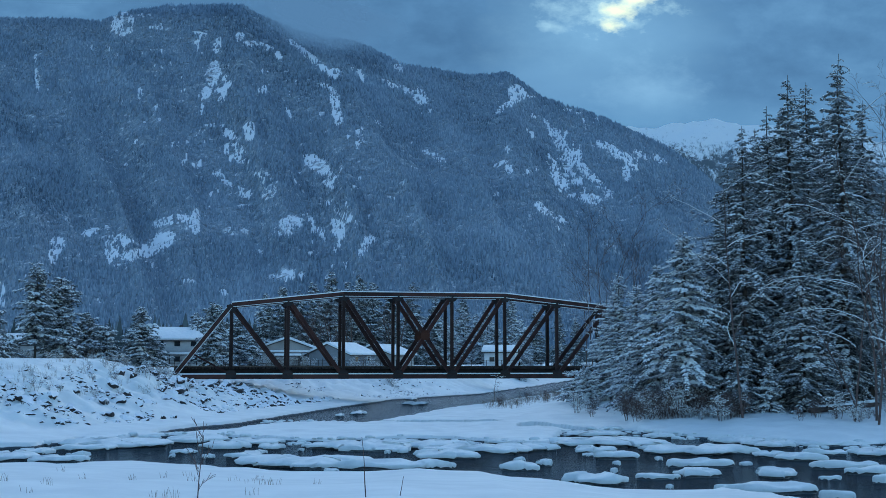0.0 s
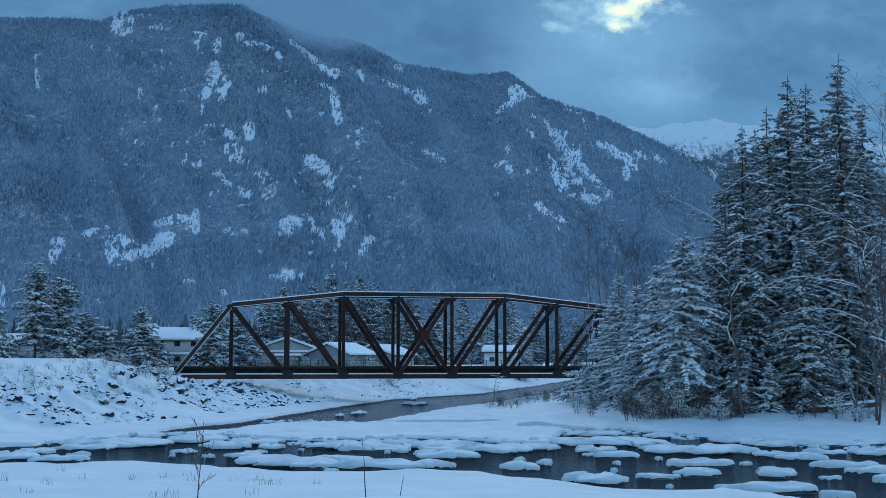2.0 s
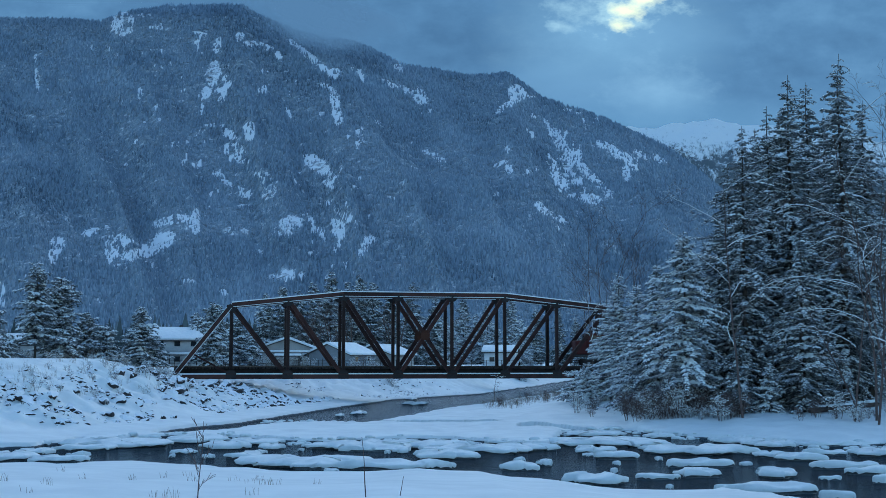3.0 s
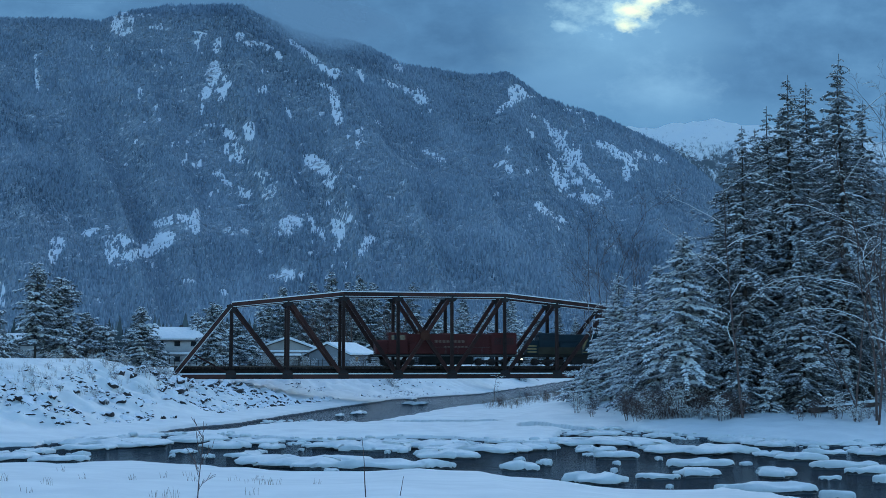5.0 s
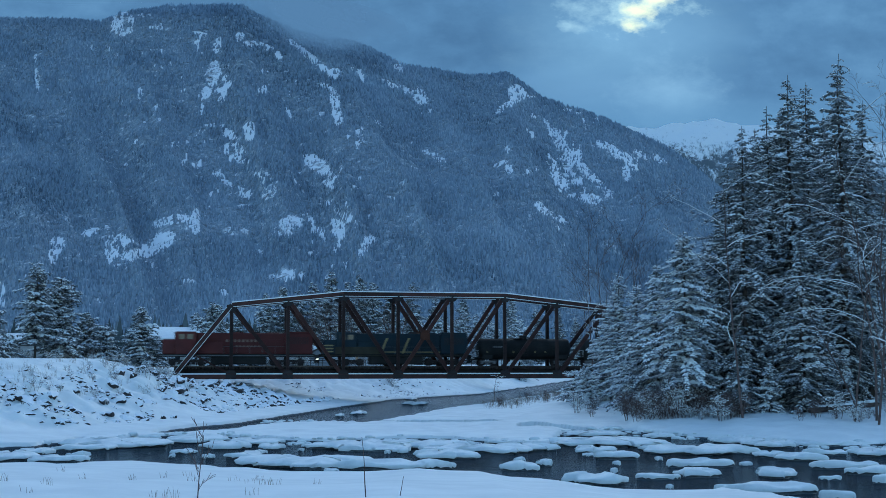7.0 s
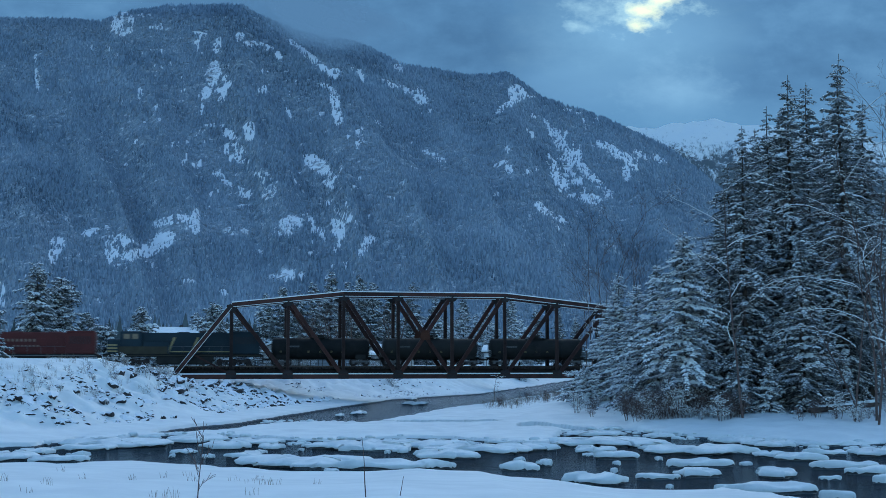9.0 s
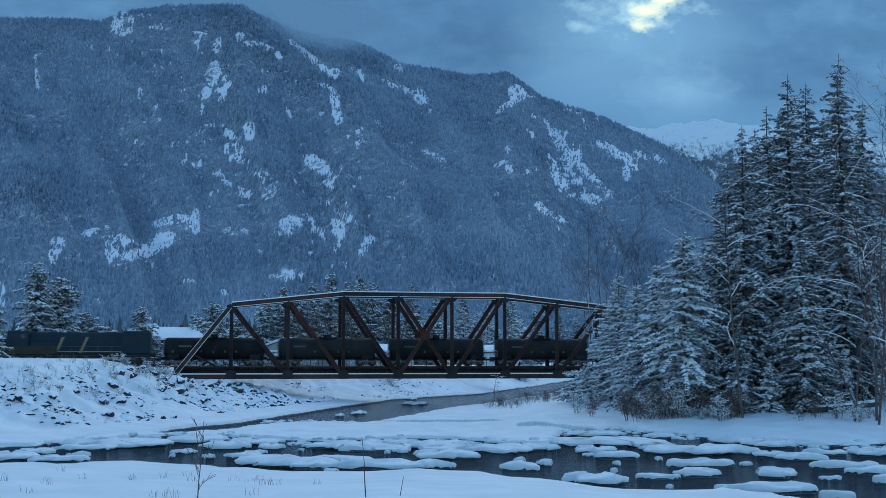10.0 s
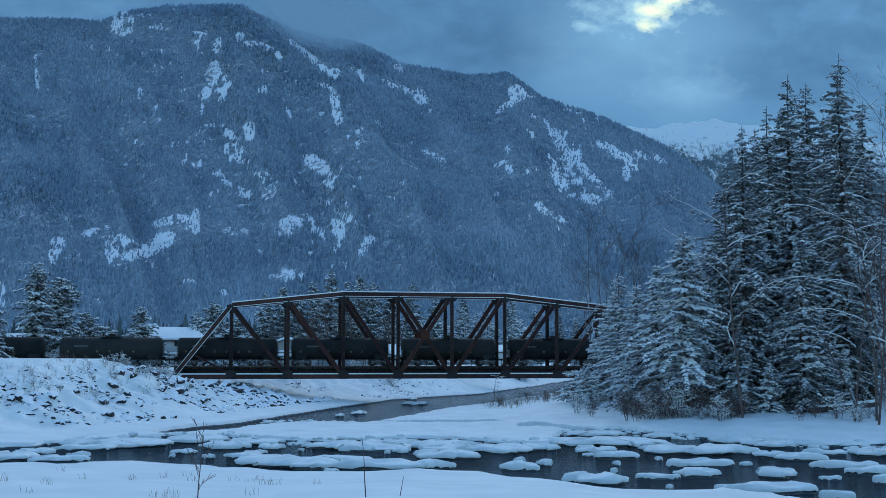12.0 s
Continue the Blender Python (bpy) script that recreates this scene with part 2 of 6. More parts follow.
def cloud_material():
    """Overcast seen from below, with one gap through which the low sun shows."""
    m = bpy.data.materials.new("cloud_deck")
    m.use_nodes = True
    nt = m.node_tree
    nt.nodes.clear()
    out, em = nt.nodes.new("ShaderNodeOutputMaterial"), nt.nodes.new("ShaderNodeEmission")
    nt.links.new(em.outputs[0], out.inputs[0])
    co = nt.nodes.new("ShaderNodeTexCoord").outputs["Object"]
    sep = nt.nodes.new("ShaderNodeSeparateXYZ")
    nt.links.new(co, sep.inputs[0])

    def bump_at(x, z, rx, rz, wobble):
        dx = calc(nt, "DIVIDE", calc(nt, "SUBTRACT", sep.outputs[0], x), rx)
        dz = calc(nt, "DIVIDE", calc(nt, "SUBTRACT", sep.outputs[2], z), rz)
        r = calc(nt, "SQRT", calc(nt, "ADD", calc(nt, "MULTIPLY", dx, dx), calc(nt, "MULTIPLY", dz, dz)))
        r = calc(nt, "ADD", r, calc(nt, "MULTIPLY", calc(nt, "SUBTRACT", puff, 0.5), wobble))
        return calc(nt, "SUBTRACT", 1.0, r, True)

    puff = noise_node(nt, co, 0.011, 7, 0.62, (0.7, 1, 1.2))
    broad = noise_node(nt, co, 0.0016, 4, 0.5, (0.6, 1, 1.7))
    f = calc(nt, "ADD", calc(nt, "MULTIPLY", broad, 0.7), calc(nt, "MULTIPLY", puff, 0.3))
    base = ramp(nt, f, (0.36, (0.108, 0.188, 0.312)), (0.50, (0.142, 0.242, 0.385)), (0.64, (0.192, 0.312, 0.468)))
    glow = bump_at(660, 1336, 564, 338, 0.8)
    lit = blend(nt, calc(nt, "MULTIPLY", calc(nt, "POWER", glow, 1.0), 0.95, True), base, (0.29, 0.44, 0.595))
    haze = bump_at(863, 1083, 271, 158, 1.6)
    lit = blend(nt, calc(nt, "MULTIPLY", haze, 1.0, True), lit, (0.31, 0.45, 0.60))
    low = bump_at(815, 974, 744, 135, 0.8)
    lit = blend(nt, calc(nt, "MULTIPLY", low, 0.7, True), lit, (0.195, 0.33, 0.49))
    side = calc(nt, "MAXIMUM", bump_at(464, 1369, 68, 32, 3.2), bump_at(557, 1430, 158, 63, 3.2))
    lit = blend(nt, calc(nt, "MULTIPLY", side, 0.9, True), lit, (0.46, 0.60, 0.68))
    rim = calc(nt, "MAXIMUM", bump_at(713, 1395, 131, 86, 2.8), bump_at(795, 1465, 180, 72, 2.8))
    lit = blend(nt, calc(nt, "MULTIPLY", rim, 1.0, True), lit, (0.60, 0.74, 0.76))
    gap = calc(nt, "MAXIMUM", calc(nt, "MAXIMUM", bump_at(715, 1371, 59, 45, 2.6), bump_at(760, 1430, 90, 45, 2.6)), bump_at(823, 1477, 104, 41, 2.6))
    lit = blend(nt, calc(nt, "MULTIPLY", gap, 1.1, True), lit, (1.25, 1.12, 0.70))
    nt.links.new(lit, em.inputs[0])
    em.inputs[1].default_value = 0.68
    return m


CLOUD = cloud_material()


def glowing_mist_material():
    m, nt, nodes, links, bsdf = tree_of("mist")
    co = nodes.new("ShaderNodeTexCoord").outputs["Generated"]
    sep = nodes.new("ShaderNodeSeparateXYZ")
    links.new(co, sep.inputs[0])
    dx = calc(nt, "MULTIPLY", calc(nt, "SUBTRACT", sep.outputs[0], 0.5), 2.0)
    dz = calc(nt, "MULTIPLY", calc(nt, "SUBTRACT", sep.outputs[2], 0.5), 2.0)
    r = calc(nt, "SQRT", calc(nt, "ADD", calc(nt, "MULTIPLY", dx, dx), calc(nt, "MULTIPLY", dz, dz)))
    wisps = noise_node(nt, co, 3.0, 5, 0.6)
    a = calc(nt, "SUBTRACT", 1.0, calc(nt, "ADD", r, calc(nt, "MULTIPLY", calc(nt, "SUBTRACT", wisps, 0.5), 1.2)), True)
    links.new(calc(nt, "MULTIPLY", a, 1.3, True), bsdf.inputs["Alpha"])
    # Near-black base: the mist's brightness is its own emission, set to the sky's.
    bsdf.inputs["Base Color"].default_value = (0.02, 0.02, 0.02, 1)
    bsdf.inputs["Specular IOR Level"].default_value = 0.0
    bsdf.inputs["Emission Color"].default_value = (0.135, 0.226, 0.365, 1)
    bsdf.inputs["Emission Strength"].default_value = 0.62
    return m


MIST = glowing_mist_material()


# ---------------- mesh tools ----------------
class Mesh:
    """Gathers vertices and faces for one mesh."""

    def __init__(self):
        self.v, self.f = [], []

    def add(self, verts, faces):
        n = len(self.v)
        self.v.extend([tuple(p) for p in verts])
        self.f.extend([tuple(i + n for i in q) for q in faces])

    def box(self, c, s, m=None):
        x, y, z = s[0] / 2, s[1] / 2, s[2] / 2
        pts = [Vector((a, b, d)) for a in (-x, x) for b in (-y, y) for d in (-z, z)]
        m = Matrix.Translation(c) @ (m.to_4x4() if m else Matrix())
        self.add([m @ p for p in pts], [(0, 1, 3, 2), (4, 6, 7, 5), (0, 4, 5, 1), (2, 3, 7, 6), (0, 2, 6, 4), (1, 5, 7, 3)])

    def span(self, a, b, wide, high, end=0.0):
        """A bar from a to b, wide across and high in the upright plane."""
        a, b = Vector(a), Vector(b)
        d = (b - a).normalized()
        side = d.cross(Vector((0, 0, 1)))
        side = side.normalized() if side.length > 1e-4 else Vector((0, 1, 0))
        up = side.cross(d).normalized()
        m = Matrix((d, side, up)).transposed()
        self.box((a + b) / 2, ((b - a).length + 2 * end, wide, high), m)

    def tube(self, pts, radii, n=6, cap=True):
        rings = []
        for i, p in enumerate(pts):
            p = Vector(p)
            d = Vector(pts[min(i + 1, len(pts) - 1)]) - Vector(pts[max(i - 1, 0)])
            d = d.normalized() if d.length > 1e-6 else Vector((0, 0, 1))
            u = d.orthogonal().normalized() if abs(d.z) < 0.9 else d.cross(Vector((0, 1, 0))).normalized()
            w = d.cross(u)
            rings.append([p + (u * math.cos(2 * math.pi * k / n) + w * math.sin(2 * math.pi * k / n)) * radii[i] for k in range(n)])
        faces = [(i * n + k, i * n + (k + 1) % n, (i + 1) * n + (k + 1) % n, (i + 1) * n + k) for i in range(len(pts) - 1) for k in range(n)]
        if cap:
            faces += [tuple(range(n - 1, -1, -1)), tuple((len(pts) - 1) * n + k for k in range(n))]
        self.add([p for r in rings for p in r], faces)

    def lathe_x(self, prof, n=20):
        """A round body along x from (x, radius) pairs."""
        verts = [(x, r * math.cos(2 * math.pi * k / n), r * math.sin(2 * math.pi * k / n)) for x, r in prof for k in range(n)]
        faces = [(i * n + k, i * n + (k + 1) % n, (i + 1) * n + (k + 1) % n, (i + 1) * n + k) for i in range(len(prof) - 1) for k in range(n)]
        faces += [tuple(range(n - 1, -1, -1)), tuple((len(prof) - 1) * n + k for k in range(n))]
        self.add(verts, faces)

    def moved(self, m):
        self.v = [tuple(m @ Vector(p)) for p in self.v]
        return self

    def data(self, name, mat, smooth=False):
        me = bpy.data.meshes.new(name)
        me.from_pydata(self.v, [], self.f)
        me.materials.append(mat)
        if smooth:
            me.shade_smooth()
        me.update()
        return me


def bevelled(c, s, r, m=None):
    """A rounded box as a Mesh."""
    bm = bmesh.new()
    bmesh.ops.create_cube(bm, size=1)
    bmesh.ops.scale(bm, vec=s, verts=bm.verts)
    bmesh.ops.bevel(bm, geom=bm.edges[:], offset=r, segments=2, affect="EDGES", profile=0.6)
    bm.verts.index_update()
    out = Mesh()
    out.add([v.co + Vector(c) if m is None else m @ v.co + Vector(c) for v in bm.verts], [[v.index for v in q.verts] for q in bm.faces])
    bm.free()
    return out


def part(name, mesh, mat, parent, label="", smooth=False, at=None):
    ob = new(name, mesh.data(name, mat, smooth) if isinstance(mesh, Mesh) else mesh)
    ob.parent = parent
    if at is not None:
        ob.matrix_basis = at
    return tagged(ob, label)


def thing(name, m, label, category, group="", kind=""):
    ob = new(name)
    ob.empty_display_size = 0.3
    ob.matrix_basis = m
    return tagged(ob, label, category, group, kind)


def solid(name, mesh, mat, label, category, group="", kind="", m=None, smooth=False):
    ob = new(name, mesh.data(name, mat, smooth))
    if m is not None:
        ob.matrix_basis = m
    return tagged(ob, label, category, group, kind)


def arrays(name, verts, faces, mat, smooth=False):
    """A mesh from two numpy arrays; faces all of one size."""
    me = bpy.data.meshes.new(name)
    n, k = faces.shape
    me.vertices.add(len(verts))
    me.vertices.foreach_set("co", np.ascontiguousarray(verts, dtype=np.float32).ravel())
    me.loops.add(n * k)
    me.loops.foreach_set("vertex_index", np.ascontiguousarray(faces, dtype=np.int32).ravel())
    me.polygons.add(n)
    me.polygons.foreach_set("loop_start", np.arange(0, n * k, k, dtype=np.int32))
    me.update(calc_edges=True)
    me.validate()
    me.materials.append(mat)
    if smooth:
        me.shade_smooth()
    return me


def grid_faces(rows, cols):
    i = np.arange(rows - 1)[:, None] * cols + np.arange(cols - 1)[None, :]
    i = i.ravel()
    return np.stack([i, i + 1, i + cols + 1, i + cols], 1)


def wave_noise(x, y, scale, octaves=4, seed=0, gain=0.5):
    """Smooth value noise on arrays, about -1 to 1."""
    rng = np.random.RandomState(seed)
    table = rng.rand(64, 64) * 2 - 1
    total, amp, s, norm = 0.0, 1.0, 1.0 / scale, 0.0
    for _ in range(octaves):
        px, py = x * s + 17.3, y * s + 5.1
        ix, iy = np.floor(px).astype(int), np.floor(py).astype(int)
        fx, fy = px - ix, py - iy
        fx, fy = fx * fx * (3 - 2 * fx), fy * fy * (3 - 2 * fy)
        a, b = table[ix % 64, iy % 64], table[(ix + 1) % 64, iy % 64]
        c, d = table[ix % 64, (iy + 1) % 64], table[(ix + 1) % 64, (iy + 1) % 64]
        total = total + amp * ((a * (1 - fx) + b * fx) * (1 - fy) + (c * (1 - fx) + d * fx) * fy)
        norm += amp
        amp, s = amp * gain, s * 2.03
    return total / norm


def ground_snow():
    """Settled snow, painted dark along the waterline for the undercut edge's shade and reflection."""
    m = snow_material("ground_snow", 0.35)
    nt = m.node_tree
    bsdf = nt.nodes["Principled BSDF"]
    src = bsdf.inputs["Base Color"].links[0].from_socket
    co = nt.nodes.new("ShaderNodeTexCoord").outputs["Object"]
    sep = nt.nodes.new("ShaderNodeSeparateXYZ")
    nt.links.new(co, sep.inputs[0])
    edge = calc(nt, "ADD", sep.outputs[2], calc(nt, "MULTIPLY", calc(nt, "SUBTRACT", noise_node(nt, co, 1.5, 3), 0.5), 0.12))
    k = ramp(nt, edge, (0.09, (0, 0, 0)), (0.13, (1, 1, 1)))
    nt.links.new(blend(nt, k, (0.06, 0.075, 0.085), src), bsdf.inputs["Base Color"])
    return m


GROUND_SNOW = ground_snow()


# ---------------- the lie of the land ----------------
UNIT = 0.9                 # the plan of banks and bridge is drawn in units of 0.9 m
TRACK = pose(-36.22, 164.03, 0, 0, 0, math.degrees(0.185))   # x along the track, y across it
BRIDGE = TRACK @ Matrix.Scale(UNIT, 4)
PANEL, GAUGE_W, NODES = 8.47, 5.6, 9
RAIL_Z = 5.80
AX, AY = math.cos(0.185), math.sin(0.185)

LEFT_Y = [-300, 40, 70, 86, 91.5, 92.6, 97, 105.7, 109, 120.1, 124.3, 139.1, 156, 175.4, 207.9, 243.6, 321, 392, 600, 5000]
LEFT_X = [-130, -80, -55, -44, -33.2, -30.8, -30.1, -29.6, -25.8, -24.3, -22, -19.5, -16.8, -14.0, -8.1, 7.4, 24.6, 39.2, 80, 900]
UP_X = [-32, -26.4, -25.4, -22.1, -20.0, -17.4, -13.0, -7.8, -5.3, -2.3, 1.2, 6.4, 14.5, 24.1, 45, 95, 1000]
UP_Y = [130, 122, 107.5, 109.3, 112.9, 124.5, 125.7, 125.7, 135.9, 149.6, 166.4, 182.3, 214.5, 241.8, 322, 560, 5000]
LOW_X = [-32, -28.5, -26.0, -23.6, -19.1, -13.0, -9.6, -4.9, 0.7, 3.8, 8.3, 11.0, 14.3, 17.6, 18.3, 20.1, 22.5, 24.8, 27.4, 30.7, 34.6, 60, 200]
LOW_Y = [106, 97, 103.5, 106.0, 105.2, 99.2, 97.9, 101.4, 101.4, 97.2, 94.6, 111.0, 112.8, 113.7, 108.4, 105.2, 102.9, 100.7, 96.5, 93.3, 95.9, 88, 60]
CRACK_X = [-13.6, -8.4, -4.9, -1.3, 4.8, 8.4, 11.3, 14.9]
CRACK_Y = [131.8, 128.0, 125.5, 123.2, 121.0, 117.8, 113.8, 109.2]
NEAR_X = [-200, -60, -26.0, -24.3, -23.2, -21.8, -21.1, -18.6, -16.1, -13.5, -12.2, -11.0, -9.4, -8.0, -6.8, -4.1, -2.6, -1.4, -0.1, 2.0, 2.6, 3.4, 4.8, 6.1, 7.2, 8.3, 10.3, 12.5, 13.1, 13.4, 14.7, 16.0, 22, 40, 200]
NEAR_Y = [92, 82, 73.4, 74.2, 73.8, 72.2, 74.6, 75.5, 73.4, 72.2, 70.4, 70.7, 68.6, 67.6, 67.6, 67.2, 68.2, 69.3, 68.2, 67.9, 66.3, 65.0, 64.4, 62.6, 60.1, 58.6, 58.1, 58.3, 59.6, 57.8, 55.1, 52.9, 42, 22, 0]


def track_distance(x, y):
    dx, dy = x + 40.24, y - 182.26
    s, t = dx * AX + dy * AY, -dx * AY + dy * AX - GAUGE_W / 2
    return s, np.abs(t)


def land(x, y):
    """Height of the ground in metres, water at 0."""
    return UNIT * land_plan(np.asarray(x, float) / UNIT, np.asarray(y, float) / UNIT)


def far_shore(y):
    return UNIT * np.interp(np.asarray(y, float) / UNIT, LEFT_Y, LEFT_X)


def bar_shore(x):
    return UNIT * np.interp(np.asarray(x, float) / UNIT, LOW_X, LOW_Y)


def land_plan(x, y):
    x, y = np.asarray(x, float), np.asarray(y, float)
    wob = wave_noise(x, y, 5.0, 3, 3)
    fine = wave_noise(x, y, 1.3, 3, 4)
    # far bank and the village flat behind it
    dl = (np.interp(y, LEFT_Y, LEFT_X) - x) * 0.9 + wob * 0.6 + fine * 0.2
    top = 5.6 + 1.25 * np.clip((172 - y) / 20, 0, 1)
    foot = np.interp(y, [140, 165, 182, 200, 230], [5, 5.5, 7, 5, 3])
    crest = np.interp(y, [140, 150, 158, 166, 176, 188, 205, 230], [21, 21.5, 26, 32, 35, 33, 24, 17])
    zl = np.interp(dl, [0, 0.3, 5, 10], [-0.7, 0.36, 0.8, 0.9])
    rise = np.clip((dl - foot) / (crest - foot), 0, 1)
    pillow = np.abs(wave_noise(x, y, 2.1, 2, 15)) * 1.1
    lump = np.sin(np.pi * rise) * (wob * 0.5 + fine * 0.5 + pillow)
    zl = np.where(dl > foot, 0.8 + (top - 0.8) * rise ** 1.1 + lump, zl)
    # gravel bar and wooded bank
    e1 = (y - np.interp(x, LOW_X, LOW_Y)) * 0.9
    e2 = (np.interp(x, UP_X, UP_Y) - y) * 0.55
    e3 = (x + 31.0) * 1.0
    e = np.minimum(np.minimum(e1, e2), e3) + wob * 0.7 + fine * 0.2
    wooded = np.clip((x - 8) / 10, 0, 1)
    zr = np.interp(e, [0, 0.3, 3, 12, 30, 80], [-0.7, 0.32, 0.42, 0.55, 0.6, 0.6]) + wooded * np.interp(e, [0, 3, 12, 20, 60], [0, 0.1, 0.7, 1.1, 3.0]) + fine * 0.11 * (e > 0.3) + wave_noise(x, y, 2.6, 2, 13) * 0.10 * (e > 0.5)
    # a crack of open water along the bar
    crack = np.abs(y - np.interp(x, CRACK_X, CRACK_Y) - wob * 1.2)
    zr = np.where((x > CRACK_X[0]) & (x < CRACK_X[-1]) & (crack < 1.0 + 3.2 * wave_noise(x, y, 5.0, 2, 77)), -0.6, zr)
    # near bank, climbing to where the camera stands
    dn = np.interp(x, NEAR_X, NEAR_Y) - y + wob * 0.35 + fine * 0.1
    zn = np.interp(dn, [0, 0.15, 1.5, 64, 400], [-0.7, 0.35, 0.62, 4.75, 6.0]) + wave_noise(x, y, 9.0, 4, 9) * 0.2 * np.clip(dn / 6, 0, 1)
    z = np.full(x.shape, -0.7)
    z = np.where(dl > 0, zl, z)
    z = np.where(e > 0, np.maximum(zr, z), z)
    z = np.where(dn > 0, np.maximum(zn, z), z)
    # railway embankment on both sides of the bridge
    s, d = track_distance(x, y)
    off = (s < -0.8) | (s > NODES * PANEL + 0.8)
    bed = RAIL_Z - 0.45
    near_track = np.clip((d - 3.0) / 5.0, 0, 1)
    z = np.where(off & (z > bed), bed + (z - bed) * near_track, z)
    z = np.where(off & (z > -0.5), np.maximum(z, bed - np.maximum(d - 2.6, 0) * 0.62), z)
    under = (s > -0.8) & (s < NODES * PANEL + 0.8) & (d < 6)
    z = np.where(under, np.minimum(z, 3.2 + 0.25 * np.maximum(d - 3.4, 0)), z)
    return z


def build_ground():
    near = np.concatenate([np.linspace(-300, 20, 20), np.linspace(22, 46, 40), np.linspace(46.5, 150, 330), np.linspace(150.8, 260, 130), np.geomspace(262, 4900, 70)])
    u = np.linspace(-1, 1, 451)
    u = np.sign(u) * (0.55 * np.abs(u) + 0.45 * np.abs(u) ** 5)
    yy = np.repeat(near[:, None], len(u), 1)
    xx = u[None, :] * (60 + 0.66 * np.maximum(yy, 0))
    xx = np.where(yy < 20, u[None, :] * 300, xx)
    zz = land(xx, yy)
    verts = np.stack([xx, yy, zz], -1).reshape(-1, 3)
    ob = new("ground", arrays("ground", verts, grid_faces(len(near), len(u)), GROUND_SNOW, True))
    tagged(ob, "deep fresh snow over river banks and valley floor", "snow ground", kind="structure")


build_ground()


def build_water():
    ys = np.linspace(-60, 700, 100)
    xs = np.linspace(-260, 260, 80)
    xx, yy = np.meshgrid(xs, ys)
    verts = np.stack([xx, yy, np.zeros_like(xx)], -1).reshape(-1, 3)
    ob = new("water", arrays("water", verts, grid_faces(100, 80), WATER, True))
    tagged(ob, "dark cold shallow river water with small ripples", "river", kind="structure")


build_water()

# ---------------- mountains ----------------
RIDGE_X = [-2600, -1429, -1267, -1106, -976, -920, -783, -573, -524, -410, -297, -232, -103, 74, 187, 283, 427, 522, 634, 728, 776, 869, 979, 1135, 1371, 2600]
RIDGE_Z = [950, 988, 980, 980, 972, 1002, 1018, 1018, 988, 940, 922, 906, 840, 816, 819, 750, 701, 661, 609, 539, 499, 419, 339, 259, 196, 120]
M_BASE, M_RIDGE = 1350.0, 3400.0


def slope_point(xr, u):
    """The mountain's face: xr where the ridge above it stands, u from the foot (0) to the ridge (1) and past it."""
    zr = np.interp(xr, RIDGE_X, RIDGE_Z)
    y = M_BASE + (M_RIDGE - M_BASE) * u
    x = xr * (y / M_RIDGE)
    k = np.clip(u, 0, 1)
    prof = 0.72 * k + 0.28 * k ** 2.2
    spur = wave_noise(xr + 320 * u, u * 260, 420.0, 4, 21, 0.5) * 130 * np.sin(np.pi * np.clip(u, 0, 1)) ** 0.8
    gully = -np.abs(wave_noise(xr + 250 * u, u * 120, 170.0, 3, 22)) * 80 * np.sin(np.pi * np.clip(u, 0, 1))
    rough = wave_noise(x, y, 60.0, 3, 23) * 9 * np.clip(u * 3, 0, 1)
    z = 5.2 + (zr - 5.2) * prof + spur + gully + rough * (u < 0.97)
    z = np.where(u > 1, z - (u - 1) * 900, z)
    return x, y, z


CLEARINGS = []


def clearing(bearing, climb, half_wide, half_high, lean, bare):
    """An open snow chute or meadow: bearing and climb as slopes from the river, its half sizes likewise, its lean in degrees, and how bare of trees it is."""
    CLEARINGS.append((bearing, climb, half_wide * 1.15, half_high * 1.15, radians(lean), bare))


clearing(-0.2623, 0.2849, 0.0023, 0.0047, 0, 0.8)
clearing(-0.2668, 0.2752, 0.0065, 0.0028, -30, 0.8)
clearing(-0.2750, 0.2766, 0.0028, 0.0019, 0, 0.5)
clearing(-0.2515, 0.2902, 0.0056, 0.0014, 0, 0.5)
clearing(-0.2418, 0.2800, 0.0047, 0.0019, 0, 0.5)
clearing(-0.2370, 0.2800, 0.0009, 0.0028, 0, 0.7)
clearing(-0.3421, 0.2525, 0.0014, 0.0042, 10, 0.8)
clearing(-0.3396, 0.2332, 0.0019, 0.0093, -5, 0.9)
clearing(-0.3305, 0.2284, 0.0019, 0.0023, 0, 0.4)
clearing(-0.2960, 0.2631, 0.0028, 0.0033, 0, 0.4)
clearing(-0.2793, 0.2621, 0.0019, 0.0028, 0, 0.4)
clearing(-0.2735, 0.2558, 0.0037, 0.0009, 0, 0.6)
clearing(-0.2075, 0.2752, 0.0037, 0.0014, 0, 0.5)
clearing(-0.2013, 0.2733, 0.0028, 0.0023, 0, 0.5)
clearing(-0.1897, 0.2636, 0.0028, 0.0060, 15, 0.9)
clearing(-0.1931, 0.2404, 0.0047, 0.0093, 10, 1.0)
clearing(-0.1976, 0.2245, 0.0042, 0.0037, -10, 0.9)
clearing(-0.1704, 0.2718, 0.0037, 0.0037, -30, 0.8)
clearing(-0.1608, 0.2655, 0.0065, 0.0023, 10, 0.9)
clearing(-0.1465, 0.2616, 0.0093, 0.0023, 25, 0.8)
clearing(-0.1379, 0.2549, 0.0028, 0.0023, 0, 0.6)
clearing(-0.1487, 0.2428, 0.0037, 0.0019, 0, 0.5)
clearing(-0.1508, 0.2260, 0.0042, 0.0033, -20, 0.7)
clearing(-0.1225, 0.2346, 0.0019, 0.0014, 0, 0.6)
clearing(-0.1887, 0.2058, 0.0014, 0.0028, 0, 0.6)
clearing(-0.1905, 0.1962, 0.0074, 0.0014, 0, 0.5)
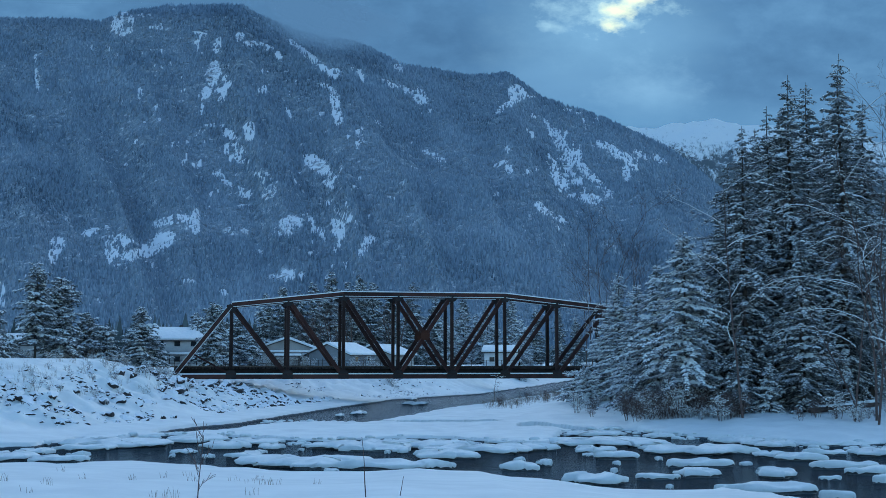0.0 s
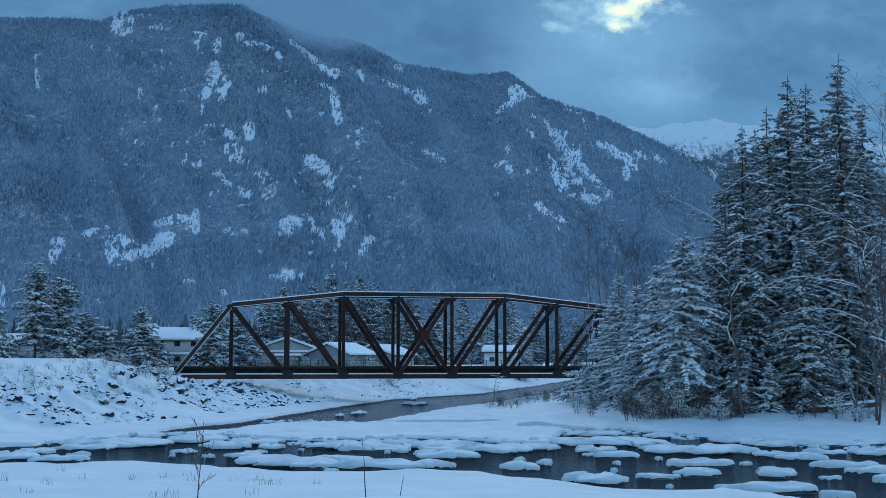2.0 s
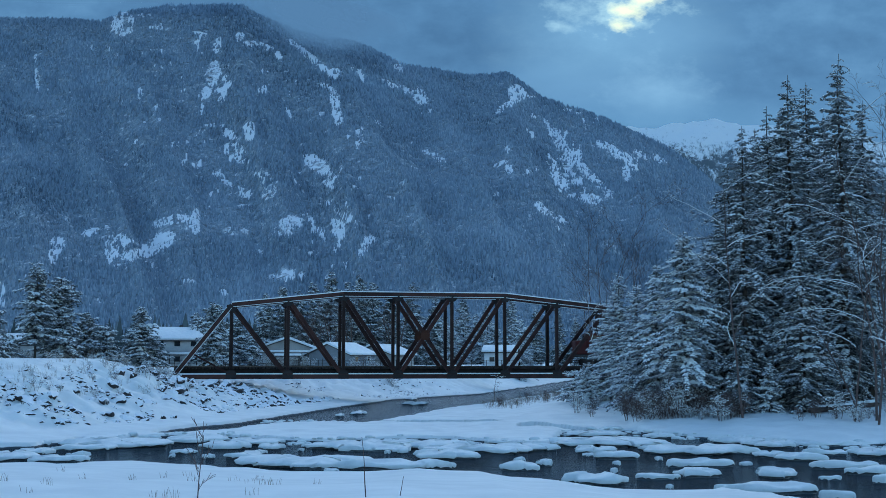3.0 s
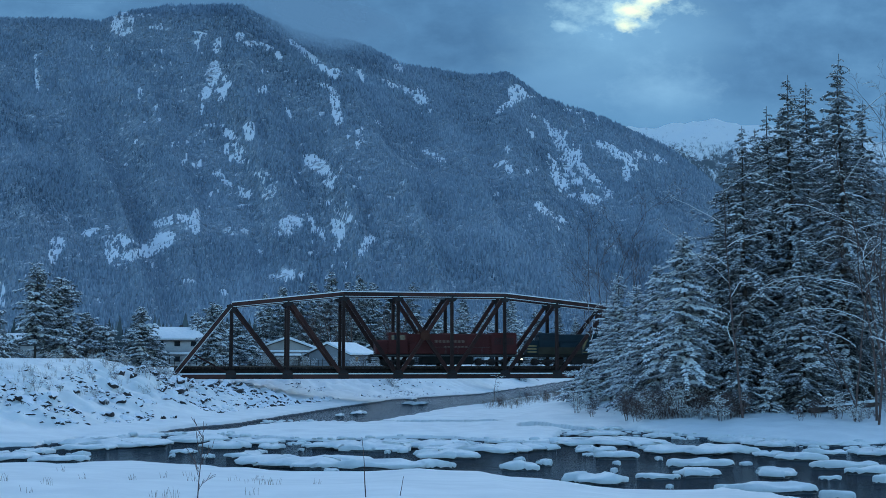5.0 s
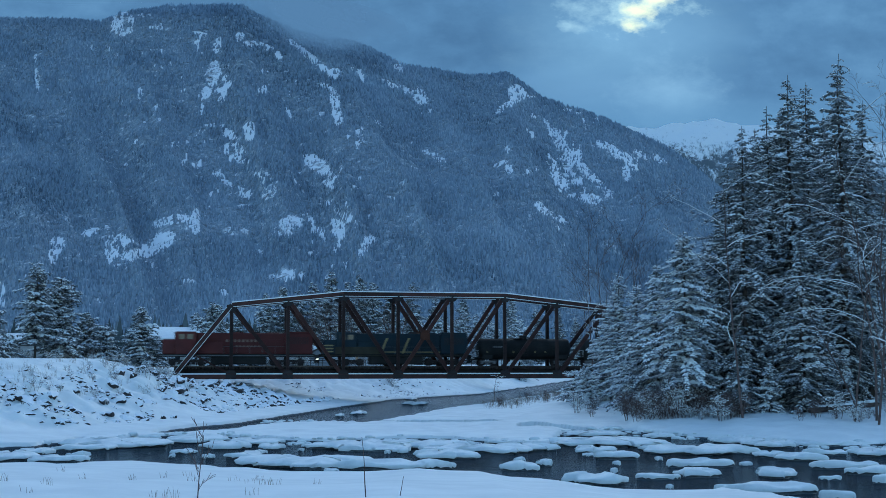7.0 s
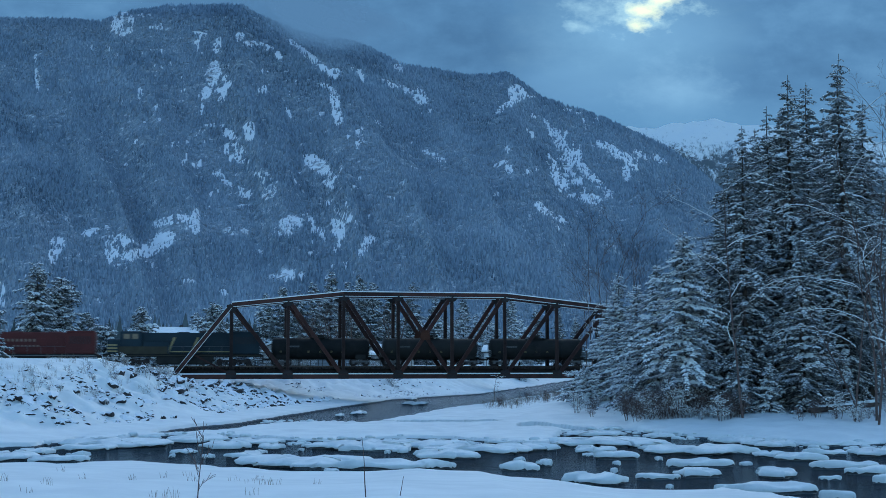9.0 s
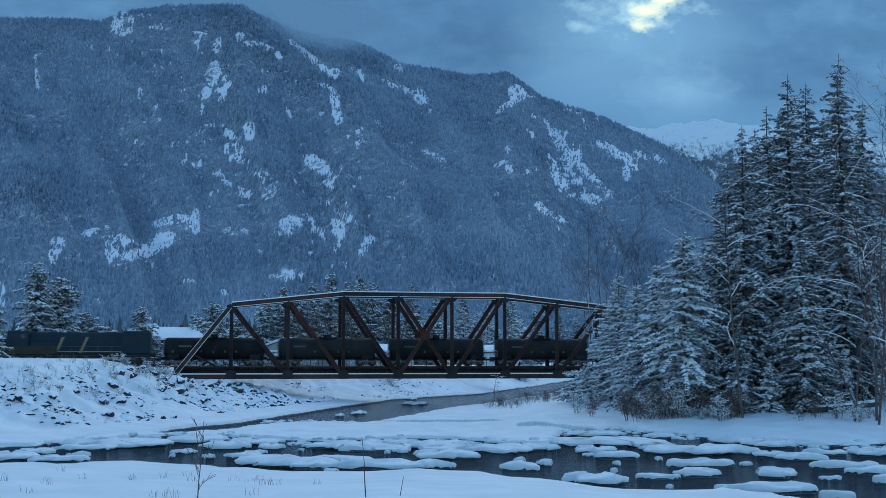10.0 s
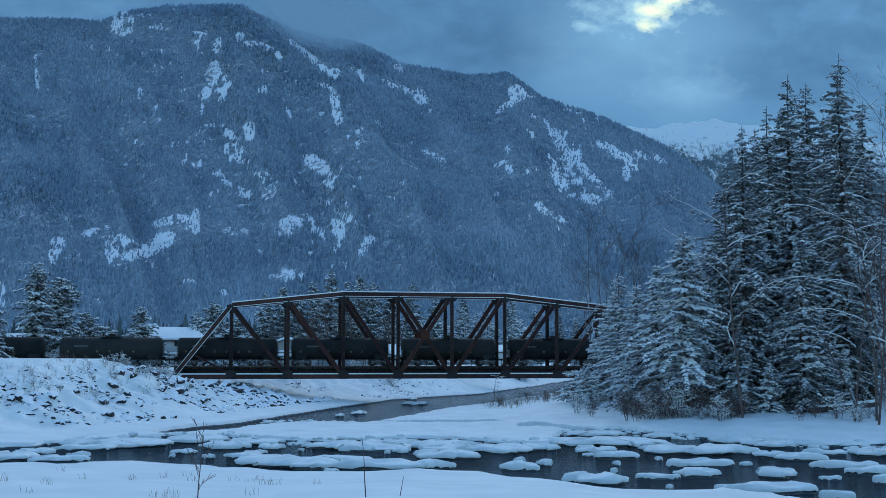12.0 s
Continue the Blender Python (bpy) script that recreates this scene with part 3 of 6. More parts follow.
clearing(-0.1785, 0.1886, 0.0056, 0.0033, 35, 0.7)
clearing(-0.1616, 0.1910, 0.0047, 0.0065, 0, 0.8)
clearing(-0.1736, 0.1743, 0.0084, 0.0070, 0, 0.6)
clearing(-0.1688, 0.1667, 0.0060, 0.0033, 0, 0.7)
clearing(-0.1830, 0.1757, 0.0037, 0.0023, 0, 0.5)
clearing(-0.2561, 0.1829, 0.0019, 0.0014, -45, 0.8)
clearing(-0.2641, 0.1629, 0.0019, 0.0014, 0, 0.7)
clearing(-0.2158, 0.1648, 0.0019, 0.0028, 0, 0.5)
clearing(-0.2031, 0.1638, 0.0023, 0.0037, 0, 0.5)
clearing(-0.1874, 0.1553, 0.0056, 0.0019, 20, 0.6)
clearing(-0.1616, 0.1577, 0.0019, 0.0014, 0, 0.6)
clearing(-0.1524, 0.1686, 0.0014, 0.0014, 0, 0.7)
clearing(-0.1802, 0.1472, 0.0047, 0.0023, 30, 0.5)
clearing(-0.1660, 0.1401, 0.0065, 0.0037, 20, 0.5)
clearing(-0.1449, 0.1401, 0.0060, 0.0047, -40, 0.6)
clearing(-0.1498, 0.1534, 0.0065, 0.0033, 0, 0.4)
clearing(-0.1380, 0.1496, 0.0037, 0.0019, 0, 0.5)
clearing(-0.1216, 0.1472, 0.0028, 0.0009, 30, 0.7)
clearing(-0.1288, 0.2068, 0.0047, 0.0014, 62, 1.0)
clearing(-0.1043, 0.1619, 0.0130, 0.0056, 40, 1.0)
clearing(-0.1080, 0.2510, 0.0233, 0.0028, 40, 0.9)
clearing(-0.0909, 0.2394, 0.0056, 0.0042, 0, 0.8)
clearing(-0.0964, 0.2279, 0.0056, 0.0023, 20, 0.9)
clearing(-0.0902, 0.2173, 0.0033, 0.0074, -10, 1.0)
clearing(-0.0882, 0.2044, 0.0042, 0.0070, 0, 0.9)
clearing(-0.1010, 0.2058, 0.0023, 0.0019, 30, 0.8)
clearing(-0.0706, 0.1838, 0.0028, 0.0074, 0, 0.5)
clearing(-0.0681, 0.2380, 0.0019, 0.0056, -10, 0.9)
clearing(-0.0729, 0.2428, 0.0037, 0.0019, 30, 0.8)
clearing(-0.0369, 0.2452, 0.0033, 0.0065, -15, 0.8)
clearing(-0.0445, 0.2308, 0.0084, 0.0019, 25, 0.7)
clearing(-0.0303, 0.2260, 0.0074, 0.0023, 35, 0.8)
clearing(-0.0189, 0.2202, 0.0065, 0.0056, 40, 1.0)
clearing(-0.0113, 0.2092, 0.0023, 0.0060, -20, 0.8)
clearing(-0.0561, 0.1996, 0.0056, 0.0014, 35, 0.5)
clearing(-0.0136, 0.1734, 0.0037, 0.0019, 20, 0.7)
clearing(-0.0042, 0.1686, 0.0065, 0.0023, 25, 0.6)
clearing(0.0610, 0.2231, 0.0060, 0.0065, -35, 1.0)
clearing(0.0524, 0.2116, 0.0098, 0.0028, -32, 1.0)
clearing(0.0690, 0.2231, 0.0074, 0.0019, 25, 0.8)
clearing(0.0760, 0.2044, 0.0028, 0.0023, 0, 0.6)
clearing(0.0735, 0.1876, 0.0028, 0.0028, 0, 0.5)
clearing(0.0475, 0.1638, 0.0065, 0.0019, -20, 0.7)
clearing(0.0545, 0.1591, 0.0037, 0.0037, 0, 0.6)
clearing(0.0536, 0.1757, 0.0047, 0.0019, 60, 0.6)
clearing(0.1017, 0.1772, 0.0158, 0.0028, 62, 0.9)
clearing(0.1156, 0.1605, 0.0130, 0.0033, 40, 0.9)
clearing(0.1304, 0.1449, 0.0140, 0.0033, 48, 0.7)
clearing(0.0914, 0.1876, 0.0149, 0.0019, 66, 0.8)
clearing(0.0944, 0.1567, 0.0121, 0.0047, 62, 0.8)
clearing(0.1029, 0.1543, 0.0014, 0.0065, 0, 0.6)
clearing(0.1224, 0.1345, 0.0084, 0.0037, 10, 0.9)
clearing(0.1083, 0.1354, 0.0056, 0.0028, 0, 0.5)
clearing(0.1388, 0.1378, 0.0042, 0.0028, 0, 0.5)
clearing(0.0824, 0.1260, 0.0070, 0.0028, 45, 1.0)
clearing(0.0941, 0.1189, 0.0079, 0.0023, 30, 0.6)
clearing(0.0803, 0.1591, 0.0037, 0.0023, 0, 0.5)
clearing(0.1369, 0.1772, 0.0102, 0.0037, 25, 0.9)
clearing(0.1477, 0.1705, 0.0093, 0.0037, 25, 0.9)
clearing(0.1565, 0.1638, 0.0065, 0.0065, 0, 0.7)
clearing(0.1531, 0.1543, 0.0037, 0.0047, 0, 0.8)
clearing(0.1651, 0.1714, 0.0084, 0.0023, 25, 0.6)
clearing(0.1792, 0.1681, 0.0065, 0.0028, 35, 0.6)
clearing(0.1278, 0.1996, 0.0023, 0.0028, 0, 0.7)
clearing(0.1090, 0.2082, 0.0084, 0.0019, 15, 0.5)
clearing(0.0450, 0.1378, 0.0019, 0.0019, 0, 0.5)
clearing(0.0579, 0.1001, 0.0014, 0.0019, 0, 0.8)
clearing(0.0683, 0.1095, 0.0019, 0.0028, 0, 0.5)
clearing(-0.3177, 0.0968, 0.0065, 0.0056, -40, 0.7)
clearing(-0.3216, 0.0874, 0.0033, 0.0060, 0, 0.6)
clearing(-0.2918, 0.1062, 0.0070, 0.0028, -20, 0.7)
clearing(-0.2802, 0.1099, 0.0037, 0.0019, 0, 0.5)
clearing(-0.2659, 0.0987, 0.0093, 0.0065, 0, 0.7)
clearing(-0.2595, 0.0883, 0.0130, 0.0056, 0, 0.7)
clearing(-0.2424, 0.0930, 0.0093, 0.0056, -30, 0.8)
clearing(-0.2299, 0.1005, 0.0084, 0.0056, -20, 0.9)
clearing(-0.2750, 0.0907, 0.0047, 0.0084, 0, 0.6)
clearing(-0.2444, 0.0790, 0.0065, 0.0028, 0, 0.5)
clearing(-0.2668, 0.0780, 0.0065, 0.0028, 0, 0.4)
clearing(-0.2335, 0.1142, 0.0065, 0.0028, -20, 0.7)
clearing(-0.2209, 0.1175, 0.0079, 0.0037, -10, 0.7)
clearing(-0.2115, 0.1142, 0.0028, 0.0047, 0, 0.6)
clearing(-0.2050, 0.1156, 0.0037, 0.0088, 0, 0.9)
clearing(-0.1772, 0.1071, 0.0042, 0.0037, -40, 0.5)
clearing(-0.1646, 0.1071, 0.0037, 0.0023, 30, 0.6)
clearing(-0.1531, 0.0897, 0.0042, 0.0023, 0, 0.6)
clearing(-0.1245, 0.1146, 0.0088, 0.0051, 0, 0.9)
clearing(-0.1328, 0.1071, 0.0065, 0.0037, 20, 0.8)
clearing(-0.0860, 0.1081, 0.0042, 0.0074, -15, 1.0)
clearing(-0.0903, 0.1151, 0.0028, 0.0028, 0, 0.7)
clearing(-0.0640, 0.0954, 0.0037, 0.0070, 30, 0.8)
clearing(-0.0603, 0.1005, 0.0037, 0.0037, 0, 0.6)
clearing(-0.0672, 0.0883, 0.0023, 0.0042, 0, 0.6)
clearing(-0.0791, 0.1198, 0.0042, 0.0042, 0, 0.4)
clearing(-0.0880, 0.1236, 0.0028, 0.0023, 0, 0.4)
clearing(-0.1277, 0.0710, 0.0060, 0.0042, 0, 0.9)
clearing(-0.1375, 0.0692, 0.0065, 0.0023, 0, 0.8)
clearing(-0.1156, 0.0710, 0.0042, 0.0023, 0, 0.4)
clearing(-0.2092, 0.0654, 0.0047, 0.0019, 0, 0.8)
clearing(-0.1810, 0.0556, 0.0037, 0.0033, 0, 0.9)
clearing(-0.1859, 0.0696, 0.0014, 0.0023, 0, 0.6)
clearing(-0.0431, 0.1354, 0.0028, 0.0019, 30, 0.7)
clearing(-0.0441, 0.1506, 0.0028, 0.0014, 50, 0.6)
clearing(-0.0770, 0.1449, 0.0065, 0.0019, 20, 0.4)
clearing(-0.0979, 0.1307, 0.0047, 0.0019, 0, 0.4)
clearing(-0.1046, 0.0883, 0.0047, 0.0037, 0, 0.4)
clearing(-0.1659, 0.1283, 0.0047, 0.0019, 0, 0.4)


def open_ground(x, y, z):
    b, c = x / y, (z - 5.85) / y
    hit = np.zeros(x.shape, bool)
    rag = wave_noise(b * 1000, c * 1000, 5.0, 4, 41, 0.7)
    speck = wave_noise(b * 1000, c * 550, 2.6, 3, 42, 0.7)
    for cb, cc, w, h, lean, bare in CLEARINGS:
        db, dc = b - cb, -(c - cc)
        p, q = db * math.cos(lean) + dc * math.sin(lean), -db * math.sin(lean) + dc * math.cos(lean)
        r = (p / w) ** 2 + (q / h) ** 2
        hit |= (r + rag * 0.85 < 1.05) & (speck > (0.46 - bare) * 0.8 - 0.4 * (bare > 0.85))
    drift = wave_noise(b * 1000, c * 1000, 60.0, 2, 54)
    flecks = wave_noise(b * 1000, c * 600, 6.0, 4, 53, 0.65) + 0.55 * drift
    return hit | (flecks > 0.56)


def build_mountain():
    cols = np.concatenate([np.linspace(-2500, -1420, 40), np.linspace(-1400, 1400, 620), np.linspace(1420, 2500, 40)])
    xr, u = np.meshgrid(cols, np.linspace(-0.01, 1.12, 290))
    x, y, z = slope_point(xr, u)
    ob = new("mountain", arrays("mountain", np.stack([x, y, z], -1).reshape(-1, 3), grid_faces(290, 700), MOUNTAIN, True))
    cover = ob.data.attributes.new("clear_ground", "FLOAT", "POINT")
    cover.data.foreach_set("value", np.ascontiguousarray(open_ground(x, y, z).ravel(), dtype=np.float32))
    tagged(ob, "steep forested mountain face with snow chutes and clearings", "mountain", kind="structure")
    xr, u = np.meshgrid(np.linspace(300, 2600, 140), np.linspace(0, 1, 60))
    zr = np.interp(xr, [300, 576, 697, 783, 869, 943, 1018, 1083, 1147, 1211, 1318, 1444, 1767, 2600], [760, 860, 896, 900, 909, 921, 934, 919, 905, 909, 892, 880, 826, 700])
    z = 150 + (zr - 150) * u + wave_noise(xr, u * 900, 150.0, 4, 31) * 110 * np.sin(np.pi * u) + wave_noise(xr + 200 * u, u * 500, 55.0, 4, 32) * 16 * np.clip(u * 4, 0, 1) - np.abs(wave_noise(xr, u * 200, 80.0, 3, 33)) * 40 * np.sin(np.pi * u)
    ob = new("far_mountain", arrays("far_mountain", np.stack([xr * (0.85 + 0.15 * u), 3900 + 700 * u, z], -1).reshape(-1, 3), grid_faces(60, 140), FAR_SNOW, True))
    tagged(ob, "distant snow-covered peak with scattered dark timber", "mountain", kind="structure")


def far_snow():
    m, nt, nodes, links, bsdf = tree_of("far_snowfield")
    co = nodes.new("ShaderNodeTexCoord").outputs["Object"]
    sep = nodes.new("ShaderNodeSeparateXYZ")
    links.new(co, sep.inputs[0])
    small, big = noise_node(nt, co, 0.06, 6, 0.8, (1.3, 1, 0.5)), noise_node(nt, co, 0.012, 4, 0.6, (1.4, 1, 0.5))
    low = calc(nt, "MULTIPLY", calc(nt, "SUBTRACT", sep.outputs[2], 800), 0.0008)
    f = calc(nt, "ADD", calc(nt, "ADD", calc(nt, "MULTIPLY", small, 0.6), calc(nt, "MULTIPLY", big, 0.4)), low)
    links.new(ramp(nt, f, (0.42, (0.13, 0.15, 0.165)), (0.47, (0.55, 0.58, 0.61)), (0.52, (0.86, 0.88, 0.90))), bsdf.inputs["Base Color"])
    bsdf.inputs["Roughness"].default_value = 0.9
    bumped(nt, bsdf, small, 0.5, 8.0)
    return m


FAR_SNOW = far_snow()
build_mountain()

def cone_wood(name, x, y, z, height, radius, mat, label, sides=5, tiers=1):
    """Thousands of small conifers joined: each a ragged spire."""
    n = len(x)
    rng = np.random.RandomState(7)
    turn = rng.rand(n) * 6.28
    vs, fs, step = [], [], sides + 1
    for t in range(tiers):
        base = height * (0.05 + 0.30 * t)
        tip = height * (1.0 if t == tiers - 1 else 0.62 + 0.2 * t)
        rad = radius * (1 - 0.32 * t)
        ring = []
        for k in range(sides):
            a = turn + 6.283 * k / sides + 0.5 * t
            r = rad * (0.65 + 0.7 * rng.rand(n))
            ring.append(np.stack([x + r * np.cos(a), y + r * np.sin(a), z + base + height * 0.10 * (rng.rand(n) - 0.5)], -1))
        ring.append(np.stack([x, y, z + tip], -1))
        vs.append(np.stack(ring, 1).reshape(-1, 3))
        off = (np.arange(n) * step + t * n * step)[:, None]
        for k in range(sides):
            fs.append(np.concatenate([off + k, off + (k + 1) % sides, off + sides], 1))
    ob = new(name, arrays(name, np.concatenate(vs), np.concatenate(fs), mat))
    tagged(ob, label, "forest", kind="stuff")


def build_forest():
    rng = np.random.RandomState(11)
    n = 205000
    u = rng.rand(n)
    u = np.concatenate([u, 0.985 + 0.02 * rng.rand(6000)])
    xr = (rng.rand(len(u)) * 2 - 1) * 1450
    x, y, z = slope_point(xr, u)
    keep = (~open_ground(x, y, z) | (rng.rand(len(u)) < 0.16)) & (rng.rand(len(u)) < 0.92 + 0.35 * wave_noise(x, y, 180.0, 3, 44))
    x, y, z = x[keep], y[keep], z[keep]
    h = (4.6 + 6.5 * rng.rand(len(x)) ** 1.8) * (0.95 + 0.45 * wave_noise(x, y, 140.0, 3, 45)) * np.interp(z, [0, 350, 700, 1000], [0.85, 0.95, 1.2, 1.25])
    cone_wood("mountain_forest", x, y, z, h, h * np.interp(y, [1350, 2200, 3400], [0.19, 0.26, 0.31]), FOREST, "dense frost-dusted conifer forest on the mountainside, haze in its colour", 4)
    n = 9000
    y = 300 + 1000 * rng.rand(n) ** 1.2
    x = (rng.rand(n) * 2 - 1) * 0.42 * y
    keep = far_shore(y) - x > 40
    keep |= x > UNIT * np.interp(y / UNIT, UP_Y, UP_X) + 10
    keep &= rng.rand(n) < 0.75 + wave_noise(x, y, 60.0, 2, 51)
    x, y = x[keep], y[keep]
    h = 6 + 8 * rng.rand(len(x)) ** 1.6
    cone_wood("valley_wood", x, y, land(x, y), h, h * 0.19, VALLEY_WOOD, "snow-dusted conifer wood on the valley floor", 6, 3)


build_forest()


def build_sky():
    xs, zs = np.linspace(-3600, 3200, 40), np.linspace(-200, 2600, 30)
    xx, zz = np.meshgrid(xs, zs)
    yy = 4850 + 0 * xx
    ob = new("cloud_backdrop", arrays("cloud_backdrop", np.stack([xx, yy, zz], -1).reshape(-1, 3), grid_faces(30, 40)[:, ::-1], CLOUD))
    return tagged(ob, "drifting blue-grey overcast with a bright gap", "sky", kind="structure")


SKY = build_sky()


# ---------------- railway bridge ----------------
def truss_height(j):
    return {0: 4.2, 1: 15.0, 2: 15.9, 3: 16.8, 4: 16.8}[min(j, NODES - j)]


def node_at(j, top, side):
    return Vector((j * PANEL, side * GAUGE_W, truss_height(j) if top else 4.2))


def chord_bar(a, b, deep, wide):
    """A riveted box: two webs, a cover plate and angle flanges along the foot."""
    m = Mesh()
    d = (b - a).normalized()
    up = Vector((0, 1, 0)).cross(d) * -1
    if up.z < 0:
        up = -up
    for sgn in (-1, 1):
        off = Vector((0, sgn * (wide / 2 - 0.03), 0))
        m.span(a + off, b + off, 0.05, deep)
        foot = Vector((0, sgn * (wide / 2 + 0.05), 0)) - up * (deep / 2 - 0.02)
        m.span(a + foot, b + foot, 0.16, 0.04)
    m.span(a + up * (deep / 2), b + up * (deep / 2), wide + 0.16, 0.04, 0.1)
    n = max(2, int((b - a).length / 0.9))
    for k in range(n):
        p, q = a.lerp(b, k / n), a.lerp(b, (k + 1) / n)
        s = 0.5 * wide - 0.05
        m.span(p + Vector((0, -s, 0)) - up * deep * 0.47, q + Vector((0, s, 0)) - up * deep * 0.47, 0.07, 0.02)
    return m


def laced_bar(a, b, along, wide):
    """A post or diagonal: a riveted H of web and flange plates with tie plates across its face."""
    m = Mesh()
    d = (b - a).normalized()
    flat = Vector((0, 1, 0)).cross(d).normalized()
    across = Vector((0, 1, 0))
    rot = Matrix((d, flat, across)).transposed()
    ln = (b - a).length
    m.box((a + b) / 2, (ln, along - 0.06, 0.05), rot)
    for sgn in (-1, 1):
        m.box((a + b) / 2 + flat * sgn * (along / 2 - 0.03), (ln, 0.06, wide), rot)
        m.box((a + b) / 2 + flat * sgn * (along / 2 - 0.11) + across * -(wide / 2 - 0.02), (ln, 0.12, 0.03), rot)
    n = max(3, int(ln / 1.1))
    for k in range(n):
        m.box(a.lerp(b, (k + 0.5) / n) - across * (wide / 2 - 0.015), (0.30, along - 0.1, 0.02), rot)
    return m


def gusset(c, w, h):
    m = Mesh()
    for sgn in (-1, 1):
        y = sgn * 0.30
        prof = [(-w / 2, -h * 0.45), (w / 2, -h * 0.45), (w / 2, h * 0.2), (w * 0.28, h * 0.55), (-w * 0.28, h * 0.55), (-w / 2, h * 0.2)]
        vs = [(c.x + px, c.y + y + e, c.z + pz) for e in (-0.02, 0.02) for px, pz in prof]
        m.add(vs, [tuple(range(5, -1, -1)), tuple(range(6, 12))] + [(i, (i + 1) % 6, (i + 1) % 6 + 6, i + 6) for i in range(6)])
    for r in range(4):
        for k in range(3):
            m.box((c.x - w * 0.33 + w * 0.22 * r, c.y - 0.33, c.z - h * 0.28 + h * 0.26 * k), (0.05, 0.03, 0.05))
    return m


def build_bridge():
    b = thing("railway_bridge", BRIDGE, "rust-brown riveted steel through-truss railway bridge, dusted with snow", "bridge")
    for side in (0, 1):
        N = lambda j, top: node_at(j, top, side)
        for j in range(1, NODES - 1):
            part("top_chord", chord_bar(N(j, 1), N(j + 1, 1), 0.66, 0.52), STEEL, b)
            up = Vector((0, 0, 0.38))
            m = Mesh()
            m.span(N(j, 1) + up + Vector((0, 0, 0.03)), N(j + 1, 1) + up + Vector((0, 0, 0.03)), 0.66, 0.19)
            part("chord_snow", m, SNOW_CLUMP, b, "thin line of snow along the top chord")
            for s2 in (-1, 1):
                m = Mesh()
                e = Vector((0, s2 * 0.35, -0.30))
                m.span(N(j, 1).lerp(N(j + 1, 1), 0.02) + e, N(j, 1).lerp(N(j + 1, 1), 0.98) + e, 0.14, 0.07)
                part("flange_snow", m, SNOW_CLUMP, b, "snow on the chord's lower flange")
        for j in range(NODES):
            part("bottom_chord", chord_bar(N(j, 0), N(j + 1, 0), 0.66, 0.5), STEEL, b)
            m = Mesh()
            e = Vector((0, 0, 0.43))
            m.span(N(j, 0).lerp(N(j + 1, 0), 0.08) + e, N(j, 0).lerp(N(j + 1, 0), 0.93) + e, 0.46, 0.2)
            part("chord_snow", m, SNOW_CLUMP, b, "line of snow on the bottom chord")
        for foot, head in ((0, 1), (NODES, NODES - 1)):
            part("end_post", chord_bar(N(foot, 0), N(head, 1), 0.66, 0.52), STEEL, b)
            d = (N(head, 1) - N(foot, 0)).normalized()
            up = Vector((0, -1, 0)).cross(d)
            up = up if up.z > 0 else -up
            for off, w in ((up * 0.38, 0.46), (-up * 0.27 + Vector((0, -0.33, 0)), 0.12)):
                m = Mesh()
                m.span(N(foot, 0).lerp(N(head, 1), 0.03) + off, N(foot, 0).lerp(N(head, 1), 0.97) + off, w, 0.08)
                part("post_snow", m, SNOW_CLUMP, b, "snow on the sloping end post")
        for foot, near in ((0, 1), (NODES, NODES - 1)):
            part("end_strut", laced_bar(N(foot, 0).lerp(N(near, 1), 0.32), N(near, 0) + Vector((0, 0, 0.3)), 0.26, 0.24), STEEL, b)
        for j in range(1, NODES):
            part("vertical_post", laced_bar(N(j, 0), N(j, 1), 0.50, 0.40), STEEL_POST, b)
            part("gusset_plate", gusset(N(j, 0) + Vector((0, 0, 0.25)), 1.55, 1.35), STEEL_DARK, b)
            part("gusset_plate", gusset(N(j, 1) - Vector((0, 0, 0.42)), 1.5, -1.0), STEEL_DARK, b)
        for j in range(1, 5):
            part("diagonal", laced_bar(N(j, 1), N(j + 1, 0), 0.58, 0.40), STEEL, b)
            part("diagonal", laced_bar(N(NODES - j, 1), N(NODES - j - 1, 0), 0.58, 0.40), STEEL, b)
        part("crossing_plate", gusset((N(4, 1) + N(5, 0)) / 2, 1.4, 1.5), RUST, b, "rustier plate where the centre diagonals cross")
        part("bearing", bevelled((0.0, side * GAUGE_W, 3.72), (1.2, 0.9, 0.35), 0.05), STEEL_DARK, b)
        part("bearing", bevelled((NODES * PANEL, side * GAUGE_W, 3.72), (1.2, 0.9, 0.35), 0.05), STEEL_DARK, b)
    for j in range(NODES + 1):
        m = Mesh()
        m.box((j * PANEL, GAUGE_W / 2, 4.55), (0.05, GAUGE_W - 0.5, 0.95))
        m.box((j * PANEL, GAUGE_W / 2, 5.02), (0.35, GAUGE_W - 0.5, 0.04))
        m.box((j * PANEL, GAUGE_W / 2, 4.08), (0.35, GAUGE_W - 0.5, 0.04))
        part("floor_beam", m, STEEL_DARK, b)
    for y in (GAUGE_W / 2 - 1.0, GAUGE_W / 2 + 1.0):
        m = Mesh()
        m.box((NODES * PANEL / 2, y, 4.98), (NODES * PANEL, 0.04, 0.68))
        m.box((NODES * PANEL / 2, y, 5.31), (NODES * PANEL, 0.32, 0.04))
        m.box((NODES * PANEL / 2, y, 4.66), (NODES * PANEL, 0.32, 0.04))
        part("stringer", m, STEEL_DARK, b)
